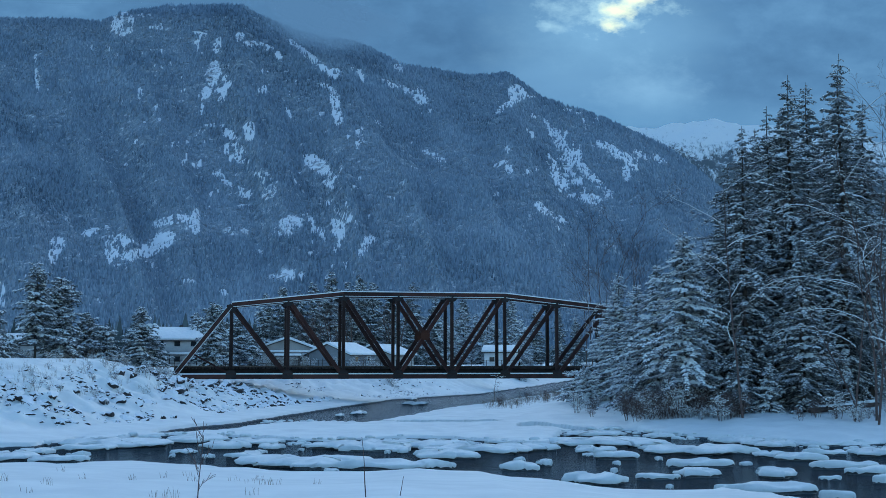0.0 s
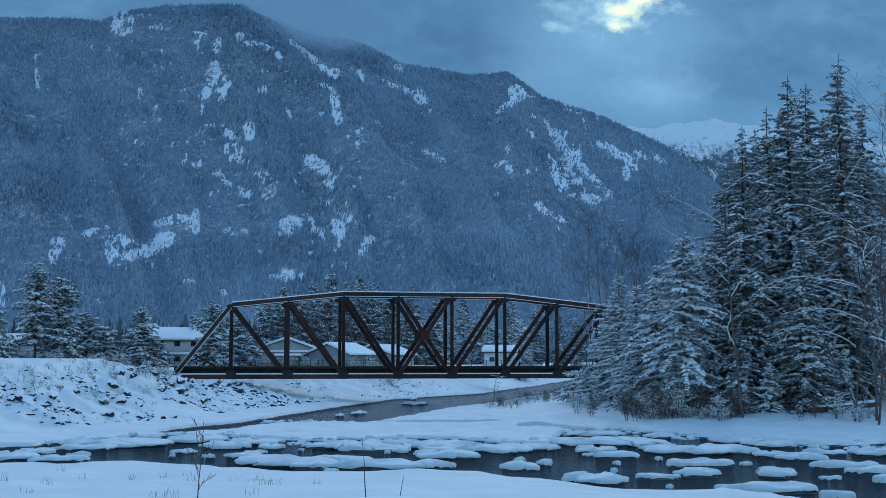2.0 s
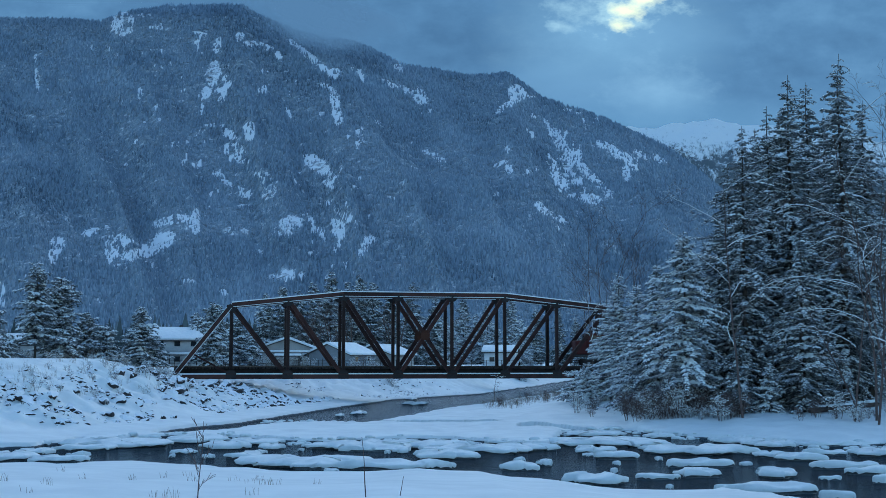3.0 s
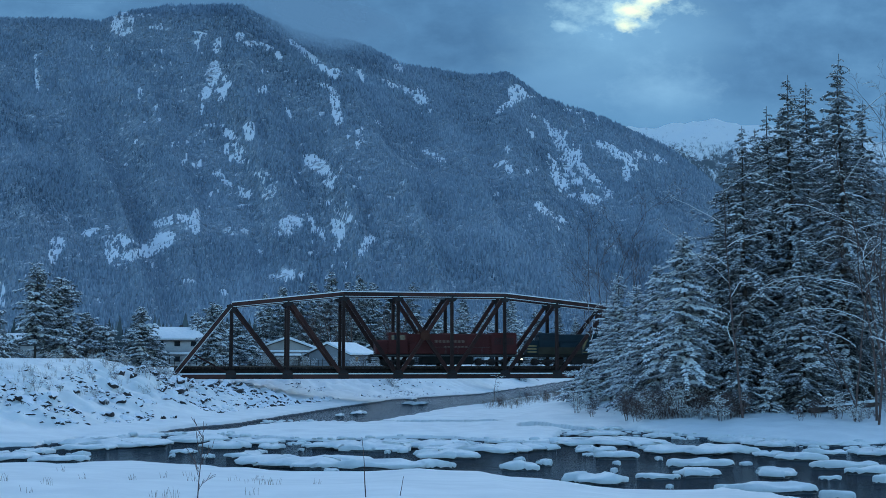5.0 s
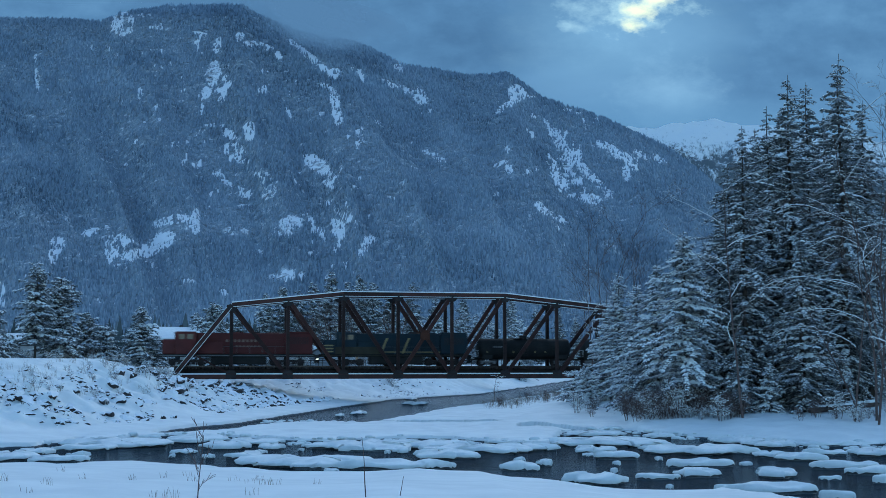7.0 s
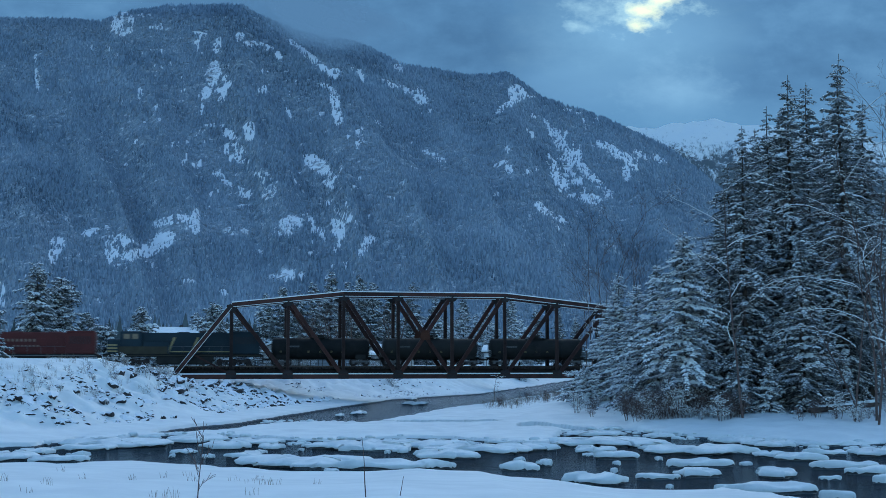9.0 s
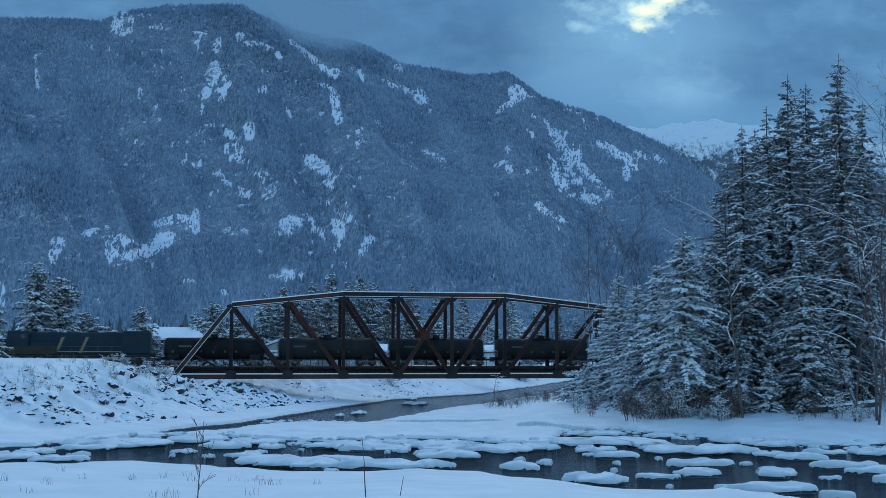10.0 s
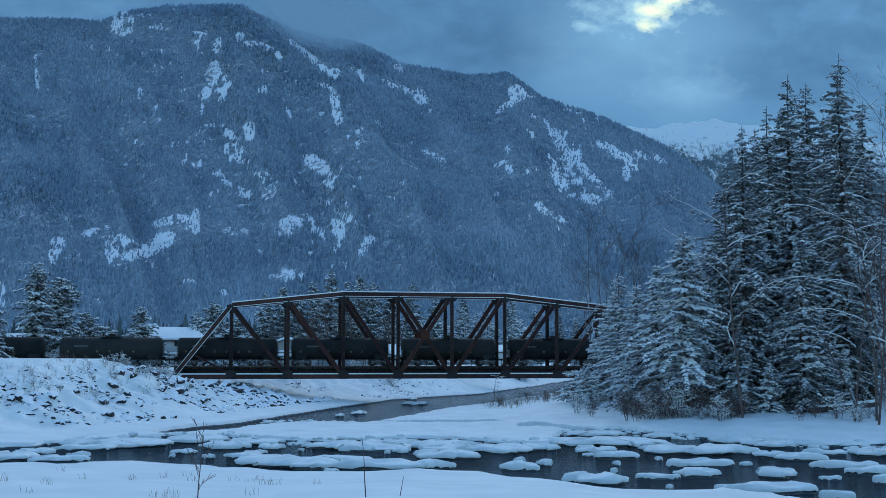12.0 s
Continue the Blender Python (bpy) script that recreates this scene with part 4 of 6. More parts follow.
    for j in range(1, NODES):
        a, c = node_at(j, 1, 0) - Vector((0, 0, 0.25)), node_at(j, 1, 1) - Vector((0, 0, 0.25))
        m = Mesh()
        m.span(a, c, 0.3, 0.12)
        m.span(a - Vector((0, 0, 1.0)), c - Vector((0, 0, 1.0)), 0.16, 0.12)
        for k in range(4):
            p, q = a.lerp(c, k / 4), a.lerp(c, (k + 1) / 4)
            lo = Vector((0, 0, 1.0))
            m.span(p if k % 2 else p - lo, q - lo if k % 2 else q, 0.08, 0.08)
        part("sway_frame", m, STEEL, b)
        if j < NODES - 1:
            m = Mesh()
            a, c = node_at(j, 1, 0), node_at(j + 1, 1, 1)
            m.span(a, c, 0.16, 0.14)
            m.span(node_at(j, 1, 1) - Vector((0, 0, 0.16)), node_at(j + 1, 1, 0) - Vector((0, 0, 0.16)), 0.16, 0.14)
            part("top_lateral", m, STEEL, b)
    # walkway rail behind the track
    for z in (6.25, 6.7):
        m = Mesh()
        m.tube([(-1, GAUGE_W - 0.6, z), (NODES * PANEL + 1, GAUGE_W - 0.6, z)], [0.03, 0.03], 6)
        part("handrail", m, STEEL_DARK, b)
    post = Mesh()
    post.box((0, 0, 0), (0.07, 0.07, 1.25))
    data = post.data("rail_post", STEEL_DARK)
    for k in range(32):
        part("rail_post", data, STEEL_DARK, b, at=pose(k * 2.45, GAUGE_W - 0.6, 6.1))
    tie = bevelled((0, 0, 0), (0.24, 4.1, 0.26), 0.02).data("tie", TIE_WOOD)
    for k in range(150):
        part("tie", tie, TIE_WOOD, b, at=pose(0.2 + k * 0.51, GAUGE_W / 2 - 0.1 + 0.06 * math.sin(k * 2.3), 5.46, 0, 0, 0.8 * math.sin(k * 1.7)))
    m = Mesh()
    for y in (0.95, 4.65):
        m.box((NODES * PANEL / 2, y, 5.66), (NODES * PANEL, 0.18, 0.14))
    part("guard_timber", m, TIE_WOOD, b)
    # Added plank that closes the tie gaps against the bright snow behind.
    part("walkway_plank", bevelled((NODES * PANEL / 2, GAUGE_W - 0.75, 5.42), (NODES * PANEL, 0.9, 0.42), 0.03), TIE_WOOD, b)
    return b


build_bridge()


def build_track():
    t = thing("railway_track", BRIDGE, "steel rails running over the bridge and along the embankment", "railway track")
    for y in (GAUGE_W / 2 - 0.83, GAUGE_W / 2 + 0.83):
        m = Mesh()
        for a, c in ((-110, 190),):
            m.box(((a + c) / 2, y, RAIL_Z - 0.02), (c - a, 0.075, 0.045))
            m.box(((a + c) / 2, y, RAIL_Z - 0.09), (c - a, 0.02, 0.10))
            m.box(((a + c) / 2, y, RAIL_Z - 0.17), (c - a, 0.15, 0.03))
        part("rail", m, RAIL_STEEL, t)
    m = Mesh()
    for s0, s1 in ((-110, -0.5), (NODES * PANEL + 0.5, 190)):
        n = int((s1 - s0) / 0.55)
        for k in range(n):
            m.box((s0 + k * 0.55 + 0.2, GAUGE_W / 2, RAIL_Z - 0.27), (0.22, 2.6, 0.18))
    ob = part("ties", m, TIE_WOOD, t)
    ob["kind"] = "stuff"


build_track()


def abutment(s, label):
    a = thing("bridge_abutment", BRIDGE @ Matrix.Translation((s, GAUGE_W / 2, 0)), label, "abutment")
    part("bearing_shelf", bevelled((0, 0, 1.6), (2.4, 8.2, 3.9), 0.08), CONCRETE, a)
    sgn = -1 if s < 1 else 1
    part("back_wall", bevelled((sgn * 1.5, 0, 3.2), (0.8, 8.2, 4.4), 0.06), CONCRETE, a)
    part("snow_cap", bevelled((sgn * 0.4, -3.6, 3.60), (1.4, 0.9, 0.14), 0.05), SNOW_CLUMP, a, "snow lying on the shelf")


abutment(-0.4, "concrete abutment under the bridge end, half buried in snowy rock")
abutment(NODES * PANEL + 0.4, "concrete abutment under the bridge end among the trees")


# ---------------- trees ----------------
def conifer_meshes(h, r, seed, snow=0.6, dense=1.0, shape=0.85, bare=0.06, droop=0.35, lean=0.0, twig=1.0, pile=1.0):
    """Trunk, needle sprays and snow clumps of one spruce or fir, foot at the origin."""
    rng = random.Random(seed)
    trunk, leaf, load = Mesh(), Mesh(), Mesh()
    bend = [(lean * h * 0.02 * k * k / 9 + rng.uniform(-1, 1) * h * 0.003, rng.uniform(-1, 1) * h * 0.003, h * k / 9) for k in range(10)]
    bend[0] = (0, 0, -0.4)
    trunk.tube(bend, [max(0.02, h * 0.014 * (1 - k / 9.3)) for k in range(10)], 7)

    def axis(z):
        k = min(8.999, max(0, z / h * 9))
        i = int(k)
        f = k - i
        return Vector([bend[i][c] * (1 - f) + bend[i + 1][c] * f for c in range(3)])

    step = max(0.24, min(h, 16) * 0.021 + max(0, h - 16) * 0.007) / dense
    ph = [rng.uniform(0, 6.28) for _ in range(4)]
    z = h * bare
    while z < h * 0.985:
        q = z / h
        reach = r * ((1 - q) ** shape) * (0.55 + 0.45 * min(1, q / 0.12)) + 0.22
        count = 5 if reach > 0.8 else 4
        a0 = rng.uniform(0, 6.28)
        for k in range(count):
            if rng.random() < 0.10 + 0.22 * (math.sin(3 * a0 + ph[2]) > 0.3):
                continue
            a = a0 + 6.283 * k / count + rng.uniform(-0.35, 0.35)
            ln = reach * (1 + 0.30 * math.sin(2 * a + ph[0] + z * 0.5) + 0.24 * math.sin(3 * a + ph[1] - z * 0.9)) * rng.choice((rng.uniform(0.45, 0.8), rng.uniform(0.8, 1.22)))
            o = axis(min(h * 0.99, max(0.1, z + rng.uniform(-1.0, 1.0) * step)))
            d = Vector((math.cos(a), math.sin(a), 0))
            side = Vector((-d.y, d.x, 0))
            tilt = rng.uniform(0.15, 0.75) * (q - 0.2)
            sag = droop * rng.uniform(0.45, 1.6)
            pos = lambda f: o + d * (ln * f) + Vector((0, 0, ln * (tilt * f - sag * f * f + 0.10 * f ** 4)))
            if ln > 1.2:
                trunk.tube([pos(0), pos(0.5), pos(0.92)], [0.016 * ln ** 0.5 + 0.01, 0.012, 0.004], 3, False)
            n = max(2, int(ln / (0.34 * twig) + 0.5))
            heavy = 0.5 + 0.5 * math.sin(2 * a + ph[2] + z * 0.8) * math.sin(a - z * 0.37 + ph[3])
            laden = rng.random() < snow + 0.6 * (heavy - 0.35)
            swell = 0.6 + 1.3 * heavy ** 1.5
            for i in range(n):
                f = (i + 0.75) / n
                c = pos(f)
                size = twig * (0.34 + 0.30 * (1 - f)) * min(1.0, 0.45 + ln / 3.0) * rng.uniform(0.75, 1.3)
                for s in (-1, 1, 0) if i == n - 1 or rng.random() < 0.35 else (-1, 1):
                    v = (d * (0.75 if s else 1.0) + side * s * rng.uniform(0.65, 1.1) + Vector((0, 0, rng.uniform(-0.55, -0.05)))).normalized()
                    w = v.cross(Vector((0, 0, 1))).normalized()
                    L = size * rng.uniform(1.0, 1.7)
                    wd = size * rng.uniform(0.26, 0.42)
                    tip, mid = c + v * L - Vector((0, 0, L * 0.12)), c + v * L * 0.45
                    low = Vector((0, 0, -wd * rng.uniform(0.5, 1.3)))
                    leaf.add([c, mid + w * wd + low, tip, mid - w * wd + low], [(0, 1, 2), (0, 2, 3)])
                    if rng.random() < 0.65:
                        leaf.add([c + low, mid + low * 2.6 + w * wd * 0.4, tip + low], [(0, 1, 2)])
                    if laden and rng.random() < snow:
                        g = wd * rng.uniform(0.5, 0.95) * swell * pile
                        lift = Vector((0, 0, g * rng.uniform(0.35, 0.75)))
                        lo = Vector((0, 0, 0.02))
                        f0, f1 = rng.uniform(0.0, 0.2), rng.uniform(0.75, 1.02)
                        p0, p1 = c + (tip - c) * f0 + lo, c + (tip - c) * f1 + lo
                        m1, m2 = p0.lerp(p1, 0.3), p0.lerp(p1, 0.72)
                        load.add([p0, m1 + w * g, m2 + w * g * 0.8, p1, m2 - w * g * 0.8, m1 - w * g, m1 + lift, m2 + lift * 0.85],
                                 [(0, 1, 6), (1, 2, 7, 6), (2, 3, 7), (3, 4, 7), (4, 5, 6, 7), (5, 0, 6)])
        z += step * rng.uniform(0.8, 1.2) * (0.75 if q > 0.75 else 1.0)
    return trunk, leaf, load


def conifer(x, y, h, r, seed, label, group="", frost=False, z=None, name="spruce_tree", **kw):
    trunk, leaf, load = conifer_meshes(h, r, seed, **kw)
    base = float(land(x, y)) if z is None else z
    t = thing(name, pose(x, y, base, 0, 0, seed * 37 % 360), label, "tree", group)
    part("trunk", trunk, BARK, t)
    part("needles", leaf, NEEDLE_FROST if frost else NEEDLE, t)
    if load.v:
        part("snow_load", load, SNOW_CLUMP, t, "clumps of snow resting on the branches")["kind"] = "stuff"
    return t


def bare_tree_meshes(h, seed, spread=0.5, depth=4, snow=True, lean=(0, 0), stems=1, thick=0.013, hang=0.5):
    rng = random.Random(seed)
    wood, load = Mesh(), Mesh()

    def limb(p, d, ln, rad, level):
        pts, rads = [p], [rad]
        q, v = p.copy(), d.copy()
        segs = (8, 10, 5, 2, 1)[min(level, 4)] if depth > 2 else (5, 4, 2)[min(level, 2)]
        for k in range(segs):
            v = (v + Vector((rng.uniform(-1, 1), rng.uniform(-1, 1), rng.uniform(-0.7, 0.6) - hang * (level > 0))) * (0.10 if level == 0 else 0.21)).normalized()
            q = q + v * ln / segs
            pts.append(q.copy())
            rads.append(rad * (1 - 0.85 * (k + 1) / segs) + 0.004)
        wood.tube(pts, rads, 5 if level == 0 else 3, False)
        if snow and level > 0 and level < 4:
            for a, c, r0 in zip(pts[:-1], pts[1:], rads):
                dd = c - a
                if dd.length > 0.05 and abs(dd.normalized().z) < 0.85 and rng.random() < (0.95 if level == 1 else 0.6):
                    w = dd.cross(Vector((0, 0, 1))).normalized() * (r0 * 0.85 + 0.004)
                    up = Vector((0, 0, r0 * 0.8))
                    hi = up + Vector((0, 0, r0 * 0.9 + 0.018))
                    load.add([a + w + up * 0.6, c + w + up * 0.6, c - w + up * 0.6, a - w + up * 0.6, a + hi, c + hi], [(0, 1, 5, 4), (2, 3, 4, 5), (0, 4, 3), (1, 2, 5)])
        if level < depth:
            n = rng.randint(6, 9) if level == 0 else rng.randint(4, 6)
            for k in range(n):
                f = 0.25 + 0.75 * (k + rng.random()) / n if level == 0 else 0.2 + 0.8 * (k + rng.random()) / n
                i = min(len(pts) - 2, int(f * (len(pts) - 1)))
                base = pts[i].lerp(pts[i + 1], f * (len(pts) - 1) - i) if f < 1 else pts[-1]
                axis_dir = (pts[i + 1] - pts[i]).normalized()
                perp = axis_dir.orthogonal().normalized()
                perp.rotate(Matrix.Rotation(rng.uniform(0, 6.28), 3, axis_dir))
                nd = (axis_dir * (1 - spread) + perp * spread * rng.uniform(0.7, 1.2) + Vector((0, 0, 0.12))).normalized()
                limb(base, nd, ln * (rng.uniform(0.32, 0.52) if level < 1 else rng.uniform(0.24, 0.42)) * (1.05 - 0.45 * f if level == 0 else 1), max(0.006, rad * 0.45 * (1.1 - 0.6 * f)), level + 1)

    for s in range(stems):
        a = rng.uniform(0, 6.28)
        d = Vector((lean[0] + (math.cos(a) * 0.22 if stems > 1 else 0), lean[1] + (math.sin(a) * 0.22 if stems > 1 else 0), 1)).normalized()
        limb(Vector((math.cos(a) * 0.15 * (stems > 1), math.sin(a) * 0.15 * (stems > 1), -0.2)), d, h * rng.uniform(0.8, 1.0), h * thick, 0)
    return wood, load


def bare_tree(x, y, h, seed, label, group="", z=None, name="bare_tree", **kw):
    wood, load = bare_tree_meshes(h, seed, **kw)
    t = thing(name, pose(x, y, float(land(x, y)) if z is None else z), label, "tree" if name == "bare_tree" else "shrub", group)
    part("crown", wood, TWIG, t)
    if load.v:
        part("snow_load", load, SNOW_CLUMP, t, "snow lying along the branches")["kind"] = "stuff"
    return t


conifer(37.5, 113.4, 33.1, 7.7, 1, "tall dark spruce with snow-dusted drooping branches", "wooded river bank", snow=0.68, droop=0.5, bare=0.05, twig=0.62, shape=0.92)
conifer(33.2, 115.2, 31.5, 7.4, 2, "tall dark spruce with snow-dusted drooping branches", "wooded river bank", snow=0.68, droop=0.5, bare=0.05, twig=0.62, shape=0.92)
conifer(36.6, 120.6, 31.6, 7.7, 3, "tall dark spruce with snow-dusted drooping branches", "wooded river bank", snow=0.64, droop=0.5, bare=0.04, twig=0.62, shape=0.92)
conifer(31.4, 116.1, 28.5, 6.9, 4, "tall dark spruce with snow-dusted drooping branches", "wooded river bank", snow=0.64, droop=0.5, bare=0.04, twig=0.62, shape=0.92)
conifer(27.3, 109.8, 25.6, 6.5, 5, "tall dark spruce with snow-dusted drooping branches", "wooded river bank", snow=0.5, droop=0.5, bare=0.04, twig=0.62, shape=0.92)
conifer(32.3, 124.2, 27.5, 7.4, 6, "tall dark spruce with snow-dusted drooping branches", "wooded river bank", snow=0.64, droop=0.5, bare=0.04, twig=0.62, shape=0.92)
conifer(40.0, 126.0, 29.4, 8.1, 7, "tall dark spruce with snow-dusted drooping branches", "wooded river bank", snow=0.64, droop=0.5, bare=0.03, twig=0.62, shape=0.92)
conifer(41.6, 118.8, 29.5, 7.7, 8, "tall dark spruce with snow-dusted drooping branches", "wooded river bank", snow=0.64, droop=0.5, bare=0.05, twig=0.62, shape=0.92)
conifer(27.7, 117.0, 23.1, 6.5, 9, "tall dark spruce with snow-dusted drooping branches", "wooded river bank", snow=0.5, droop=0.5, bare=0.03, twig=0.62, shape=0.92)
conifer(31.3, 106.2, 15.6, 3.6, 31, "dense young spruce with snowy boughs", "wooded river bank", snow=0.64, bare=0.02, twig=0.75)
conifer(25.4, 111.6, 17.6, 3.8, 32, "dense young spruce with snowy boughs", "wooded river bank", snow=0.64, bare=0.02, twig=0.75)
conifer(21.1, 106.2, 16.0, 4.7, 10, "broad fir bowed under thick clumps of snow", "wooded river bank", snow=0.85, droop=0.38, bare=0.2, twig=0.72, frost=True, shape=0.7, pile=1.2)
conifer(24.4, 113.4, 15.1, 4.1, 33, "broad fir bowed under thick clumps of snow", "wooded river bank", snow=0.8, droop=0.5, bare=0.05, twig=0.95, frost=True, pile=1.2)
conifer(20.3, 115.2, 13.4, 4.3, 11, "broad fir bowed under thick clumps of snow", "wooded river bank", snow=0.8, droop=0.4, bare=0.06, twig=0.9, frost=True, pile=1.2)
conifer(19.4, 121.5, 11.8, 3.8, 12, "frosted conifer thick with fine snow", "wooded river bank", snow=0.88, droop=0.3, bare=0.04, twig=0.62, frost=True, pile=1.3)
conifer(18.2, 126.0, 13.0, 3.8, 13, "frosted conifer thick with fine snow", "wooded river bank", snow=0.88, droop=0.3, bare=0.03, twig=0.62, frost=True, pile=1.3)
conifer(17.7, 131.4, 10.4, 3.4, 14, "frosted conifer thick with fine snow", "wooded river bank", snow=0.88, droop=0.3, bare=0.02, twig=0.62, frost=True, pile=1.3)
conifer(28.0, 105.0, 4.2, 1.5, 15, "small snow-laden young spruce on the bank", "wooded river bank", snow=0.85, bare=0.02, twig=0.6, frost=True, pile=1.6)
conifer(25.4, 104.4, 6.7, 2.0, 34, "young spruce with snowy boughs under the tall trees", "wooded river bank", snow=0.6, bare=0.02, twig=0.7)
conifer(30.8, 108.9, 6.7, 2.4, 35, "young spruce with snowy boughs under the tall trees", "wooded river bank", snow=0.5, bare=0.02, twig=0.8)
conifer(34.4, 111.6, 8.7, 2.9, 36, "young spruce with snowy boughs under the tall trees", "wooded river bank", snow=0.5, bare=0.02, twig=0.8)
conifer(14.7, 126.0, 3.9, 3.1, 37, "low conifer sapling bowed under snow at the water", "wooded river bank", snow=0.9, bare=0.0, twig=0.6, frost=True, shape=0.6)
conifer(14.1, 131.4, 3.3, 2.4, 38, "low conifer sapling bowed under snow at the water", "wooded river bank", snow=0.9, bare=0.0, twig=0.6, frost=True, shape=0.6)
conifer(17.4, 115.2, 4.8, 2.2, 39, "young spruce with snowy boughs under the tall trees", "wooded river bank", snow=0.8, bare=0.0, twig=0.6, frost=True)
bare_tree(23.8, 184.5, 26.8, 3, "slender leafless poplar standing above the bridge end", "bare trees", spread=0.42, depth=3, snow=False, hang=0.0, thick=0.0042)
bare_tree(22.9, 193.5, 23.0, 4, "slender leafless poplar standing above the bridge end", "bare trees", spread=0.42, depth=3, snow=False, hang=0.0, thick=0.0042)
bare_tree(27.9, 190.8, 24.5, 5, "slender leafless poplar standing above the bridge end", "bare trees", spread=0.42, depth=3, snow=False, hang=0.0, thick=0.0042)
bare_tree(31.4, 196.2, 22.3, 14, "slender leafless poplar standing above the bridge end", "bare trees", spread=0.42, depth=3, snow=False, hang=0.0, thick=0.0042)
bare_tree(24.6, 100.5, 20.5, 6, "leaning leafless tree with snow along its branches", "bare trees", spread=0.58, lean=(-0.10, 0), thick=0.005, hang=0.12)
bare_tree(34.4, 97.2, 20.4, 7, "leafless tree with long drooping snowy branches", "bare trees", spread=0.62, lean=(-0.05, 0), thick=0.0055)
bare_tree(36.9, 100.8, 24.4, 8, "leafless tree with long drooping snowy branches", "bare trees", spread=0.55, thick=0.005)
bare_tree(34.4, 100.8, 14.8, 9, "leafless tree with long drooping snowy branches", "bare trees", spread=0.65, lean=(-0.25, 0), thick=0.0055)
bare_tree(33.9, 95.4, 22.9, 23, "brown leafless tree with fine upright twigs", "bare trees", spread=0.45, snow=False, hang=0.15, thick=0.0045)
bare_tree(34.7, 93.6, 24.3, 24, "brown leafless tree with fine upright twigs", "bare trees", spread=0.45, snow=False, hang=0.15, thick=0.0045)
bare_tree(33.3, 99.0, 19.3, 25, "brown leafless tree with fine upright twigs", "bare trees", spread=0.5, hang=0.3, thick=0.0045)
bare_tree(17.0, 135.0, 21.6, 27, "slender brown leafless poplar at the bridge end", "bare trees", spread=0.45, snow=False, hang=0.0, thick=0.0042)
bare_tree(18.5, 140.4, 20.8, 28, "slender brown leafless poplar at the bridge end", "bare trees", spread=0.45, snow=False, hang=0.0, thick=0.0042)
bare_tree(16.2, 133.2, 13.1, 29, "low leafless tree with snow on its twigs at the bridge end", "bare trees", spread=0.55, hang=0.1, thick=0.008)
conifer(-56.5, 150.5, 8.0, 3.2, 65, "snow-laden spruce on the river side of the track", "village trees", snow=0.85, twig=0.9, droop=0.4, shape=0.7)
conifer(-60.2, 180.0, 15.6, 5.2, 51, "snow-dusted spruce beside the village houses", "village trees", snow=0.82, bare=0.26, twig=1.1, dense=0.9, droop=0.3, shape=0.72)
conifer(-58.3, 185.4, 13.9, 6.2, 52, "snow-dusted spruce beside the village houses", "village trees", snow=0.82, bare=0.12, twig=1.1, dense=0.9, droop=0.3, shape=0.72)
conifer(-56.5, 192.6, 8.6, 4.0, 54, "snow-dusted spruce beside the village houses", "village trees", snow=0.82, twig=1.1, dense=0.9, droop=0.3, shape=0.72)
conifer(-52.4, 189.0, 6.7, 3.4, 55, "snow-dusted spruce beside the village houses", "village trees", snow=0.82, twig=1.1, dense=0.9, droop=0.3, shape=0.72)
conifer(-69.8, 186.5, 11.0, 3.4, 56, "snow-dusted spruce beside the village houses", "village trees", snow=0.82, bare=0.2, twig=1.1, dense=0.9, droop=0.3, shape=0.72)
conifer(-47.2, 190.8, 9.4, 3.8, 57, "snow-dusted spruce beside the village houses", "village trees", snow=0.82, twig=1.1, dense=0.9, droop=0.3, shape=0.72)
conifer(-50.6, 198.0, 6.5, 3.0, 58, "snow-dusted spruce beside the village houses", "village trees", snow=0.82, twig=1.1, dense=0.9, droop=0.3, shape=0.72)
conifer(-37.6, 199.8, 10.7, 4.2, 59, "snow-dusted spruce beside the village houses", "village trees", snow=0.82, twig=1.1, dense=0.9, droop=0.3, shape=0.72)
conifer(-43.0, 211.5, 9.3, 3.6, 60, "snow-dusted spruce beside the village houses", "village trees", snow=0.82, twig=1.1, dense=0.9, droop=0.3, shape=0.72)
conifer(-36.4, 216.0, 9.0, 3.4, 61, "snow-dusted spruce beside the village houses", "village trees", snow=0.82, twig=1.1, dense=0.9, droop=0.3, shape=0.72)
conifer(-33.4, 212.4, 5.9, 2.8, 62, "snow-dusted spruce beside the village houses", "village trees", snow=0.82, twig=1.1, dense=0.9, droop=0.3, shape=0.72)
conifer(-62.9, 175.5, 5.0, 2.6, 63, "snow-dusted spruce beside the village houses", "village trees", snow=0.82, twig=1.1, dense=0.9, droop=0.3, shape=0.72)
conifer(-45.8, 194.4, 4.6, 2.2, 64, "snow-dusted spruce beside the village houses", "village trees", snow=0.82, twig=1.1, dense=0.9, droop=0.3, shape=0.72)
conifer(-34.3, 235.8, 14.1, 3.8, 70, "dark snow-dusted conifer behind the village", "conifers behind the village", snow=0.68, twig=1.3, dense=0.75, shape=0.75)
conifer(-31.4, 238.5, 15.9, 4.3, 71, "dark snow-dusted conifer behind the village", "conifers behind the village", snow=0.68, twig=1.3, dense=0.75, shape=0.75)
conifer(-28.4, 241.2, 15.0, 4.8, 72, "dark snow-dusted conifer behind the village", "conifers behind the village", snow=0.68, twig=1.3, dense=0.75, shape=0.75)
conifer(-25.9, 243.9, 16.8, 3.8, 73, "dark snow-dusted conifer behind the village", "conifers behind the village", snow=0.68, twig=1.3, dense=0.75, shape=0.75)
conifer(-22.7, 246.6, 19.3, 4.3, 74, "dark snow-dusted conifer behind the village", "conifers behind the village", snow=0.68, twig=1.3, dense=0.75, shape=0.75)
